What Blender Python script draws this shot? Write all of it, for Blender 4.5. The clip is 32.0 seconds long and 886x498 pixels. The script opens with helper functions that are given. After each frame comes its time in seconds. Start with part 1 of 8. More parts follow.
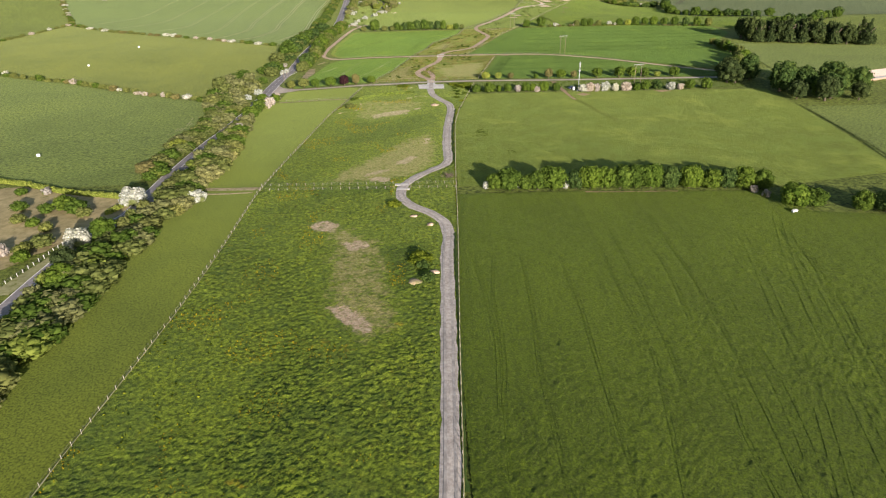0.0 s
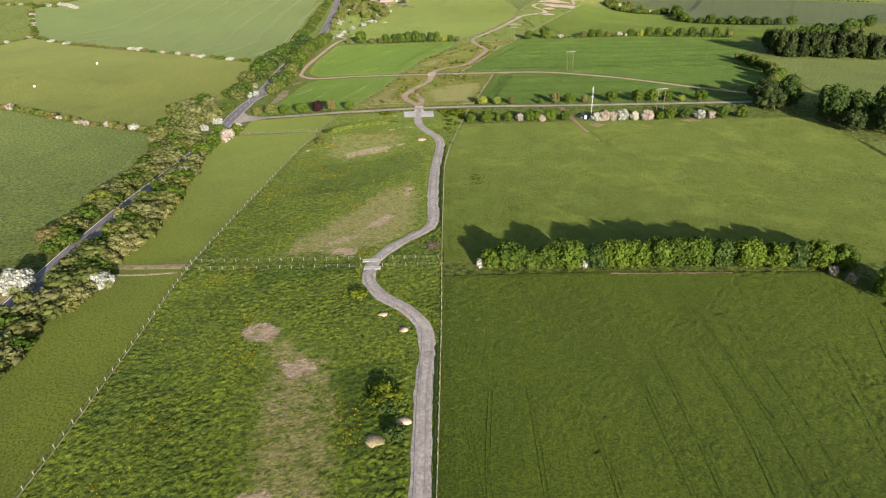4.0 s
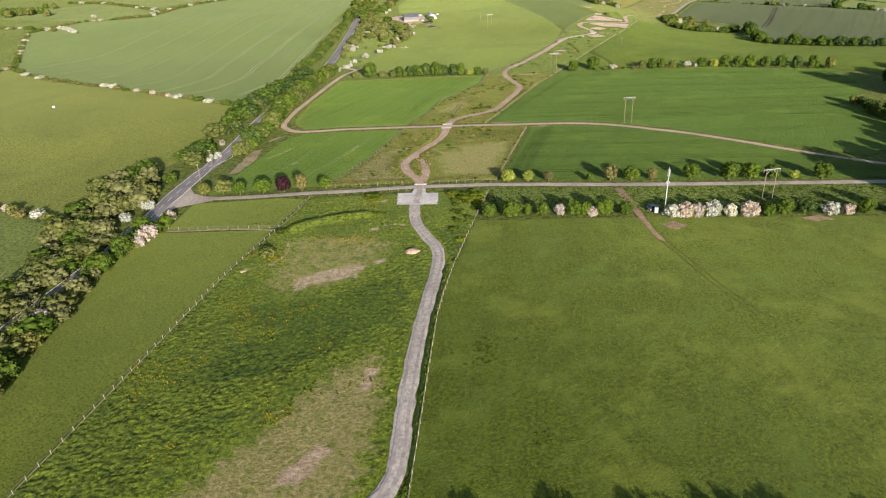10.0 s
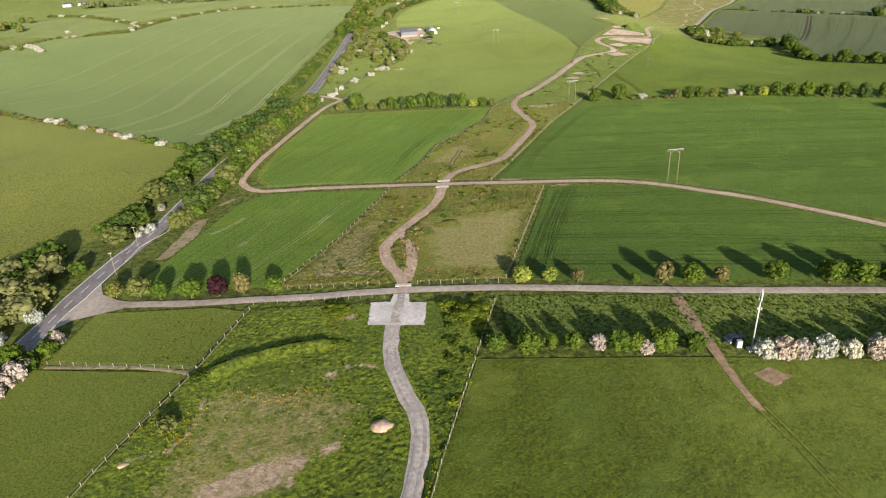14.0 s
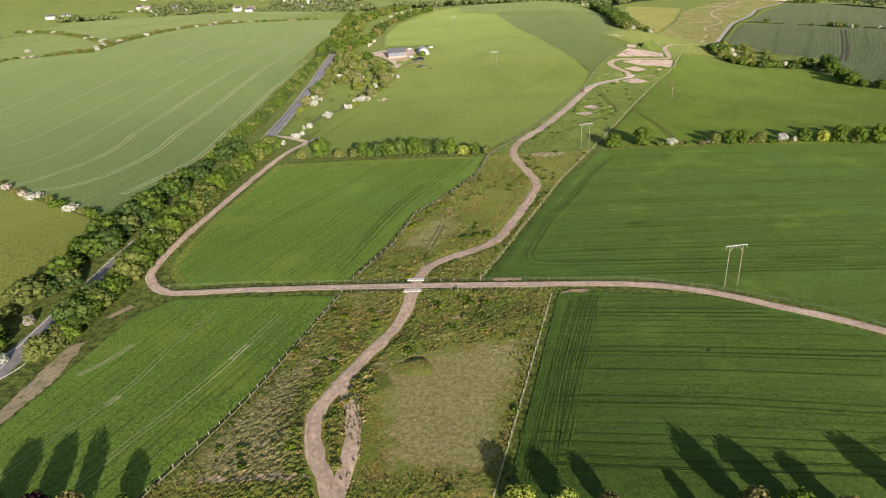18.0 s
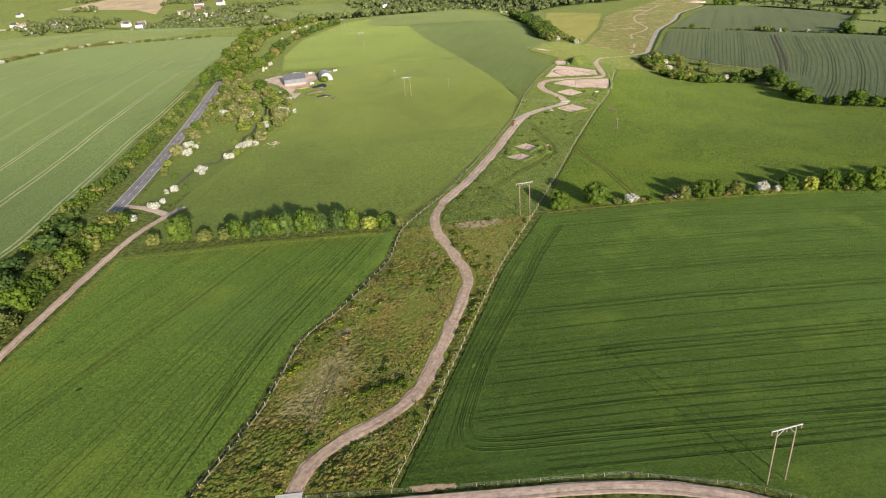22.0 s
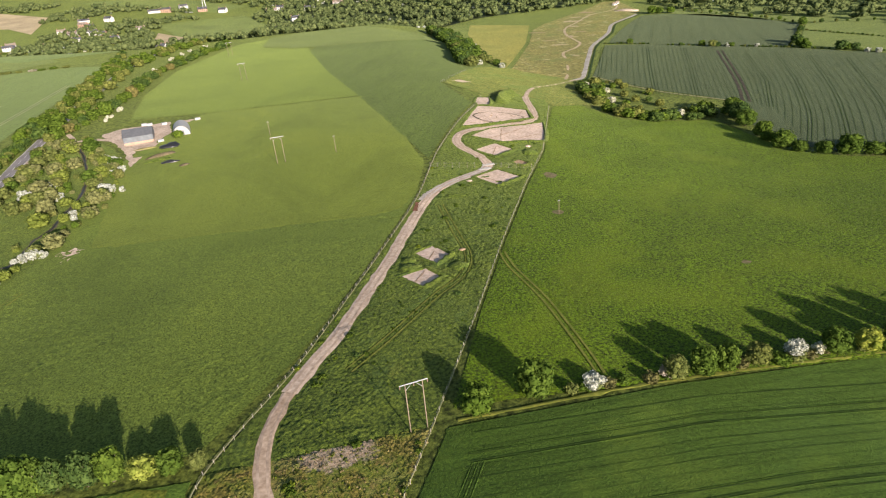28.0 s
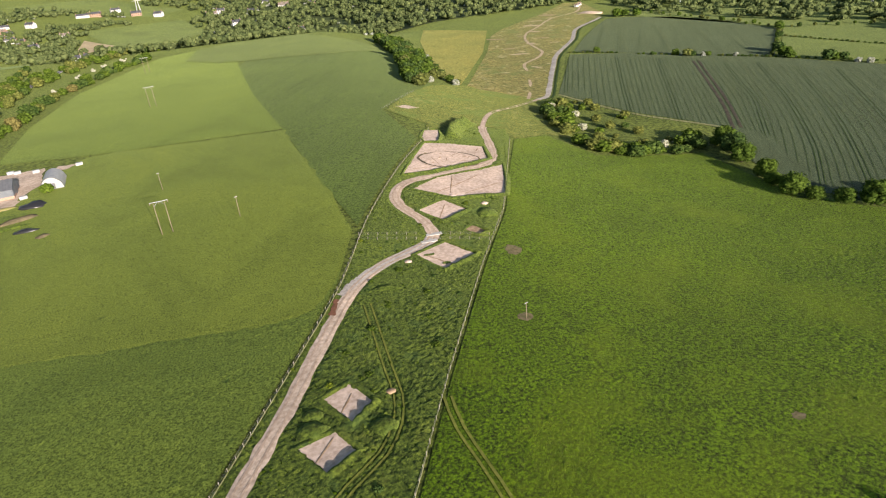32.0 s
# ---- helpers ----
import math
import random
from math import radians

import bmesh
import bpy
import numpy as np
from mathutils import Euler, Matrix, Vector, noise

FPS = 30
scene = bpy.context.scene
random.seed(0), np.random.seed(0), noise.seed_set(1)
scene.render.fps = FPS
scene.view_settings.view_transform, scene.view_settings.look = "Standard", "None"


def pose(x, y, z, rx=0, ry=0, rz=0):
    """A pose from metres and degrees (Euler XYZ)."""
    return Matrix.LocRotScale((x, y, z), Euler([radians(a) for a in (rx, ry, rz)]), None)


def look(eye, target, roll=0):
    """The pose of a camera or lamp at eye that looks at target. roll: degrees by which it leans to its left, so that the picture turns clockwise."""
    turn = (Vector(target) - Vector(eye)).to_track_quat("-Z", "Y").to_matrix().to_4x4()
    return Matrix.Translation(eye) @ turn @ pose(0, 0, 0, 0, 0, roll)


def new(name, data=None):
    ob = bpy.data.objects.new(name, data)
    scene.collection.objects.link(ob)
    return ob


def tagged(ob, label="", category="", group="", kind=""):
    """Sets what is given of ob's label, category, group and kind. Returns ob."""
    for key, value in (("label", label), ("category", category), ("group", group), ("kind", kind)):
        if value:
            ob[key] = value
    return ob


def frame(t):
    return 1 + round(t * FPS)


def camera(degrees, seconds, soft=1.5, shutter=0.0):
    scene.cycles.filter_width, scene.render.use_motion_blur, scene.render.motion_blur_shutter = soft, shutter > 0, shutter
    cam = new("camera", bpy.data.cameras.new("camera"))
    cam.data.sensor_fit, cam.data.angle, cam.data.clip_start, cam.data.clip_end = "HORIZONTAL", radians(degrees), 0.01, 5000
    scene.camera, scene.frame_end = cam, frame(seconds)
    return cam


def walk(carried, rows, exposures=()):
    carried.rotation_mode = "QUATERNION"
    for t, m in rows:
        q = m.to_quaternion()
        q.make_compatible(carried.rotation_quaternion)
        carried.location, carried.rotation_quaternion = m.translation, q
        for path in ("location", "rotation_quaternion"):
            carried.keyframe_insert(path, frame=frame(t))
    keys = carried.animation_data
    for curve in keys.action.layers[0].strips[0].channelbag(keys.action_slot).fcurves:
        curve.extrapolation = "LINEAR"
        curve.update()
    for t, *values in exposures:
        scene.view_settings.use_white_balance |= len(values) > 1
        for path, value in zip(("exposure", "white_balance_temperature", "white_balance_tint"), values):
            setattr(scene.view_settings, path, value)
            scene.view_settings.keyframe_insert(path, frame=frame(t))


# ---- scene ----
cam = camera(69.8, 32.0, 1.15)
PATH = [
    (0, (-18.192, -161.617, 79.437), (-18.143, -159.84, 78.52), -1.4),
    (0.5, (-17.462, -154.592, 79.37), (-17.412, -152.816, 78.452), -1.5),
    (1, (-16.743, -147.582, 79.289), (-16.692, -145.806, 78.372), -1.4),
    (1.5, (-15.996, -140.57, 79.202), (-15.945, -138.793, 78.286), -1.4),
    (2, (-15.187, -133.621, 79.097), (-15.135, -131.844, 78.181), -1.4),
    (2.5, (-14.3, -126.732, 78.973), (-14.249, -124.954, 78.058), -1.4),
    (4.5, (-10.088, -100.485, 78.021), (-10.042, -98.703, 77.114), -1.7),
    (5, (-9.044, -93.651, 77.685), (-8.999, -91.866, 76.782), -1.8),
    (5.5, (-7.976, -86.781, 77.366), (-7.93, -84.996, 76.467), -1.8),
    (6, (-6.802, -79.966, 77.117), (-6.758, -78.179, 76.22), -1.9),
    (6.5, (-5.536, -73.187, 76.951), (-5.493, -71.399, 76.056), -2.0),
    (7, (-4.249, -66.421, 76.873), (-4.206, -64.632, 75.98), -2.2),
    (7.5, (-2.987, -59.691, 76.9), (-2.946, -57.902, 76.007), -2.4),
    (8, (-1.811, -53.006, 77.002), (-1.775, -51.217, 76.108), -2.5),
    (8.5, (-0.644, -46.262, 77.067), (-0.625, -44.472, 76.176), -2.6),
    (9, (0.534, -39.491, 77.112), (0.526, -37.699, 76.223), -2.6),
    (9.3, (1.265, -35.479, 77.159), (1.259, -33.688, 76.27), -2.7),
    (10.3, (4.276, -3.929, 79.046), (4.173, -2.14, 78.159), -2.8),
    (10.5, (4.292, -0.837, 79.083), (4.191, 0.954, 78.198), -2.8),
    (11, (4.861, 6.714, 79.305), (4.754, 8.504, 78.418), -3.0),
    (11.5, (5.285, 14.264, 79.501), (5.176, 16.054, 78.615), -3.1),
    (12, (5.572, 21.859, 79.653), (5.462, 23.65, 78.77), -3.2),
    (12.5, (5.769, 29.618, 79.781), (5.66, 31.411, 78.901), -3.3),
    (13, (5.996, 37.65, 79.922), (5.888, 39.444, 79.045), -3.4),
    (13.5, (6.31, 46.011, 80.112), (6.201, 47.804, 79.234), -3.4),
    (14, (6.638, 54.589, 80.335), (6.532, 56.382, 79.456), -3.4),
    (14.5, (7.004, 63.255, 80.55), (6.901, 65.047, 79.669), -3.3),
    (16.5, (11.63, 96.837, 80.488), (11.507, 98.636, 79.624), -3.7),
    (17, (12.319, 105.84, 80.77), (12.198, 107.639, 79.905), -3.8),
    (17.5, (12.915, 114.983, 81.089), (12.794, 116.783, 80.226), -3.8),
    (18, (13.381, 124.288, 81.42), (13.261, 126.088, 80.557), -3.7),
    (18.5, (13.818, 133.682, 81.722), (13.697, 135.483, 80.86), -3.7),
    (19, (14.296, 143.002, 81.976), (14.173, 144.804, 81.117), -3.8),
    (19.5, (14.822, 152.104, 82.187), (14.701, 153.907, 81.33), -3.9),
    (20, (15.454, 160.893, 82.371), (15.349, 162.698, 81.515), -4.0),
    (20.5, (16.267, 169.409, 82.541), (16.2, 171.214, 81.683), -4.1),
    (21, (17.374, 177.745, 82.673), (17.359, 179.55, 81.812), -4.2),
    (21.5, (18.847, 186.042, 82.742), (18.891, 187.845, 81.878), -4.4),
    (22, (20.711, 194.352, 82.746), (20.803, 196.152, 81.878), -4.5),
    (22.5, (22.858, 202.645, 82.7), (22.994, 204.441, 81.83), -4.6),
    (23, (25.157, 210.836, 82.639), (25.333, 212.628, 81.768), -4.7),
    (23.5, (27.531, 218.793, 82.609), (27.742, 220.58, 81.736), -4.7),
    (24, (30.01, 226.44, 82.604), (30.247, 228.224, 81.731), -4.8),
    (24.5, (32.615, 233.914, 82.602), (32.866, 235.696, 81.73), -4.8),
    (25, (35.315, 241.302, 82.627), (35.57, 243.084, 81.755), -4.9),
    (25.5, (38.04, 248.723, 82.694), (38.297, 250.504, 81.822), -4.9),
    (27.5, (49.003, 280.625, 83.953), (49.268, 282.405, 83.08), -5.1),
    (28, (51.609, 289.699, 84.373), (51.879, 291.477, 83.5), -5.2),
    (28.5, (54.189, 298.853, 84.785), (54.466, 300.63, 83.91), -5.2),
    (29, (56.796, 307.859, 85.163), (57.089, 309.633, 84.286), -5.3),
    (29.5, (59.529, 316.442, 85.467), (59.837, 318.211, 84.587), -5.3),
    (30, (62.385, 324.4, 85.672), (62.71, 326.165, 84.788), -5.3),
    (30.5, (65.336, 331.751, 85.767), (65.678, 333.511, 84.88), -5.4),
    (31, (68.343, 338.564, 85.762), (68.698, 340.32, 84.874), -5.4),
    (31.5, (71.369, 345.036, 85.694), (71.733, 346.789, 84.804), -5.4),
    (32, (74.394, 351.381, 85.587), (74.764, 353.132, 84.696), -5.4),
]
walk(cam, [(t, look(eye, target, roll)) for t, eye, target, roll in PATH])

# ---- light ----
SUN_EL, SUN_AZ = radians(14.5), math.atan2(0.31, -0.95)
world = bpy.data.worlds.new("sky")
scene.world = world
world.use_nodes = True
wn = world.node_tree
sky = wn.nodes.new("ShaderNodeTexSky")
sky.sky_type, sky.sun_disc = "NISHITA", False
sky.sun_elevation, sky.sun_rotation = SUN_EL, SUN_AZ
sky.air_density, sky.dust_density = 1.0, 1.6
wn.links.new(sky.outputs[0], wn.nodes["Background"].inputs[0])
wn.nodes["Background"].inputs[1].default_value = 0.080
toward_sun = Vector((math.sin(SUN_AZ) * math.cos(SUN_EL), math.cos(SUN_AZ) * math.cos(SUN_EL), math.sin(SUN_EL)))
sun = new("sun", bpy.data.lights.new("sun", "SUN"))
sun.data.energy, sun.data.angle, sun.data.color = 5.0, radians(0.55), (1.0, 0.868, 0.795)
sun.matrix_world = look(toward_sun * 500, (0, 0, 0))
scene.view_settings.exposure = 1.10


# ---- terrain ----
def sm(a, b, v):
    t = min(1.0, max(0.0, (v - a) / (b - a)))
    return t * t * (3 - 2 * t)


def height(x, y):
    z = 3.0 * math.exp(-((x - 70) / 60) ** 2 - ((y - 575) / 60) ** 2)
    z += 8.5 * sm(480, 690, y) * sm(210, 100, x)
    z -= 12.0 * sm(105, 250, x) * sm(380, 520, y)
    z -= 30.0 * sm(1000, 1200, y) * sm(260, 120, x)
    z += 85.0 * sm(1150, 2300, y)
    z += 8.0 * sm(-120, -320, x) * sm(600, 1000, y)
    z -= 2.5 * sm(-45, -100, x) * sm(60, 140, y) * sm(320, 240, y)
    return z


# ---- materials ----
def nodes_of(name):
    m = bpy.data.materials.new(name)
    m.use_nodes = True
    nt = m.node_tree
    return m, nt, nt.nodes["Principled BSDF"]


def noise_node(nt, scale, detail=4.0, rough=0.55, vec=None, distort=0.0):
    n = nt.nodes.new("ShaderNodeTexNoise")
    n.inputs["Scale"].default_value, n.inputs["Detail"].default_value = scale, detail
    n.inputs["Roughness"].default_value, n.inputs["Distortion"].default_value = rough, distort
    nt.links.new(vec or coords(nt), n.inputs["Vector"])
    return n.outputs["Fac"]


def coords(nt):
    found = [n for n in nt.nodes if n.type == "TEX_COORD"]
    n = found[0] if found else nt.nodes.new("ShaderNodeTexCoord")
    return n.outputs["Object"]


def ramp(nt, fac, stops):
    n = nt.nodes.new("ShaderNodeValToRGB")
    els = n.color_ramp.elements
    while len(els) < len(stops):
        els.new(0.5)
    for e, (p, c) in zip(els, stops):
        e.position, e.color = p, (*c, 1) if len(c) == 3 else c
    nt.links.new(fac, n.inputs[0])
    return n.outputs[0]


def mix(nt, fac, a, b, how="MIX"):
    n = nt.nodes.new("ShaderNodeMix")
    n.data_type, n.blend_type = "RGBA", how
    for sock, v in ((n.inputs[0], fac), (n.inputs[6], a), (n.inputs[7], b)):
        if isinstance(v, (int, float)):
            sock.default_value = v
        elif isinstance(v, tuple):
            sock.default_value = (*v, 1)
        else:
            nt.links.new(v, sock)
    return n.outputs[2]


def math_node(nt, op, a, b=0.0):
    n = nt.nodes.new("ShaderNodeMath")
    n.operation = op
    for sock, v in zip(n.inputs, (a, b)):
        if isinstance(v, (int, float)):
            sock.default_value = v
        else:
            nt.links.new(v, sock)
    return n.outputs[0]


def bump(nt, fac, bsdf, strength, distance):
    n = nt.nodes.new("ShaderNodeBump")
    n.inputs["Strength"].default_value, n.inputs["Distance"].default_value = strength, distance
    nt.links.new(fac, n.inputs["Height"])
    nt.links.new(n.outputs[0], bsdf.inputs["Normal"])


def turned(nt, degrees, sx=1.0, sy=1.0):
    """Coordinates whose x runs along the given heading, then stretched."""
    a, m = nt.nodes.new("ShaderNodeMapping"), nt.nodes.new("ShaderNodeMapping")
    a.inputs["Rotation"].default_value = (0, 0, radians(-degrees))
    m.inputs["Scale"].default_value = (sx, sy, 1)
    nt.links.new(coords(nt), a.inputs["Vector"])
    nt.links.new(a.outputs[0], m.inputs["Vector"])
    return m.outputs[0]


# Distant fields keep a bluer cast that puts haze into their colour.
FAR_HAZE_CAST = (0.90, 0.84, 0.92)
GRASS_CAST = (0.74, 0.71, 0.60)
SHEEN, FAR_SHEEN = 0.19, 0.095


def stain(nt, layer, scale, blur=0.5, gain=0.72):
    """How much of a painted-on layer of the mesh shows, broken up by noise at its edge."""
    a = nt.nodes.new("ShaderNodeAttribute")
    a.attribute_type, a.attribute_name = "GEOMETRY", layer
    n = math_node(nt, "SUBTRACT", noise_node(nt, scale, 6, 0.7), 0.5)
    f = math_node(nt, "ADD", math_node(nt, "MULTIPLY", a.outputs["Fac"], gain), math_node(nt, "MULTIPLY", n, blur * 2.2))
    gate = math_node(nt, "MULTIPLY", ramp(nt, f, ((0.36, (0, 0, 0)), (0.62, (1, 1, 1)))), ramp(nt, a.outputs["Fac"], ((0.02, (0, 0, 0)), (0.22, (1, 1, 1)))))
    return gate


def turf(name, dark, mid, light, clump=0.5, patch=0.03, relief=0.5, rows=None, rows_mix=0.35, extra=(), sheen=SHEEN, layers=False, tint=(0.57, 0.72, 0.20), cast=GRASS_CAST):
    """Grass or a crop: fine clumps, broad patches, drilled rows that run at an angle, and further stains."""
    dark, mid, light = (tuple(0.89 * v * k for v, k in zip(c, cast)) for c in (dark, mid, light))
    m, nt, b = nodes_of(name)
    fine = noise_node(nt, clump * 1.7, 7, 0.74)
    coarse = noise_node(nt, patch, 6, 0.62, distort=0.6)
    # Clump tones, widened so small shadows between clumps sit in the colour too.
    col = ramp(nt, fine, ((0.395, tuple(v * 0.40 for v in dark)), (0.49, mid), (0.592, tuple(v * 1.36 for v in light))))
    shade = ramp(nt, coarse, ((0.30, (0.72, 0.74, 0.70)), (0.5, (0.98, 0.98, 0.98)), (0.72, (1.22, 1.16, 1.05))))
    col = mix(nt, 1.0, col, shade, "MULTIPLY")
    if rows is not None:
        streak = noise_node(nt, 1.0, 5, 0.68, vec=turned(nt, rows, 0.018, 1.1))
        col = mix(nt, rows_mix, col, ramp(nt, streak, ((0.36, tuple(v * 0.50 for v in mid)), (0.62, tuple(v * 1.35 for v in light)))))
        wide = noise_node(nt, 1.0, 2, 0.5, vec=turned(nt, rows, 0.009, 0.27))
        col = mix(nt, rows_mix * 0.5, col, ramp(nt, wide, ((0.40, tuple(v * 0.62 for v in mid)), (0.56, tuple(v * 1.15 for v in light)))))
    for scale, low, high, colour, amount in extra:
        f = ramp(nt, noise_node(nt, scale, 6, 0.66), ((low, (0, 0, 0)), (high, (1, 1, 1))))
        col = mix(nt, math_node(nt, "MULTIPLY", f, amount), col, colour)
    if layers:
        weeds = mix(nt, 1.0, col, (0.56, 0.66, 0.62), "MULTIPLY")
        col = mix(nt, math_node(nt, "MULTIPLY", stain(nt, "rank", 0.7, 0.35), 0.9), col, weeds)
        straw = ramp(nt, noise_node(nt, 1.1, 7, 0.74), ((0.36, (0.125, 0.120, 0.034)), (0.50, (0.255, 0.218, 0.092)), (0.64, (0.410, 0.325, 0.180))))
        col = mix(nt, math_node(nt, "MULTIPLY", stain(nt, "dry", 0.35, 0.6), 0.80), col, straw)
        soil = ramp(nt, noise_node(nt, 0.9, 7, 0.74), ((0.34, (0.185, 0.128, 0.078)), (0.50, (0.360, 0.268, 0.190)), (0.66, (0.510, 0.402, 0.310))))
        col = mix(nt, stain(nt, "soil", 0.5, 0.75, 0.66), col, soil)
    nt.links.new(col, b.inputs["Base Color"])
    b.inputs["Roughness"].default_value = 0.9
    b.inputs["Specular IOR Level"].default_value = 0.15
    b.inputs["Sheen Weight"].default_value, b.inputs["Sheen Roughness"].default_value = sheen * 1.2, 0.42
    b.inputs["Sheen Tint"].default_value = (*tint, 1)
    bump(nt, noise_node(nt, clump * 2.6, 6, 0.74), b, min(1.0, relief * 1.5), 0.7)
    return m


def earth(name, dark, light, scale=0.6, grass=None, grass_mix=0.0, relief=0.4, rough=0.95):
    m, nt, b = nodes_of(name)
    f = noise_node(nt, scale, 4, 0.6)
    col = ramp(nt, f, ((0.32, dark), (0.66, light)))
    broad = ramp(nt, noise_node(nt, scale * 0.12, 3), ((0.3, (0.78, 0.78, 0.78)), (0.7, (1.15, 1.15, 1.15))))
    col = mix(nt, 1.0, col, broad, "MULTIPLY")
    if grass:
        g = ramp(nt, noise_node(nt, scale * 0.5, 6, 0.7), ((0.62 - grass_mix, (0, 0, 0)), (0.70 - grass_mix * 0.6, (1, 1, 1))))
        col = mix(nt, g, col, grass)
    nt.links.new(col, b.inputs["Base Color"])
    b.inputs["Roughness"].default_value = rough
    b.inputs["Specular IOR Level"].default_value = 0.2
    bump(nt, noise_node(nt, scale * 3, 6, 0.7), b, relief, 0.15)
    return m


def plain(name, colour, rough=0.7, metal=0.0, vary=0.12, scale=3.0, relief=0.0):
    m, nt, b = nodes_of(name)
    f = noise_node(nt, scale, 4)
    lo, hi = tuple(v * (1 - vary) for v in colour), tuple(v * (1 + vary) for v in colour)
    nt.links.new(ramp(nt, f, ((0.3, lo), (0.7, hi))), b.inputs["Base Color"])
    b.inputs["Roughness"].default_value, b.inputs["Metallic"].default_value = rough, metal
    if relief:
        bump(nt, noise_node(nt, scale * 4, 4), b, relief, 0.05)
    return m


def foliage(name, dark, light, tint=None, tint_amount=0.0):
    """Leaves: a diffuse and a translucent part, varied from leaf to leaf and from tree to tree."""
    m = bpy.data.materials.new(name)
    m.use_nodes = True
    nt = m.node_tree
    nt.nodes.remove(nt.nodes["Principled BSDF"])
    geo, info = nt.nodes.new("ShaderNodeNewGeometry"), nt.nodes.new("ShaderNodeObjectInfo")
    col = ramp(nt, geo.outputs["Random Per Island"], ((0.0, dark), (0.55, tuple((a + b) / 2 for a, b in zip(dark, light))), (1.0, light)))
    if tint:
        pick = ramp(nt, noise_node(nt, 0.55, 2), ((0.5 - tint_amount * 0.35, (0, 0, 0)), (0.56 - tint_amount * 0.35, (1, 1, 1))))
        col = mix(nt, pick, col, tint)
    tree = ramp(nt, info.outputs["Random"], ((0.0, (0.80, 0.84, 0.86)), (0.5, (1.0, 1.0, 1.0)), (1.0, (1.14, 1.10, 0.97))))
    col = mix(nt, 1.0, col, tree, "MULTIPLY")
    d, t, s = (nt.nodes.new(k) for k in ("ShaderNodeBsdfDiffuse", "ShaderNodeBsdfTranslucent", "ShaderNodeMixShader"))
    nt.links.new(col, d.inputs[0])
    nt.links.new(col, t.inputs[0])
    s.inputs[0].default_value = 0.28
    nt.links.new(d.outputs[0], s.inputs[1])
    nt.links.new(t.outputs[0], s.inputs[2])
    nt.links.new(s.outputs[0], nt.nodes["Material Output"].inputs[0])
    return m


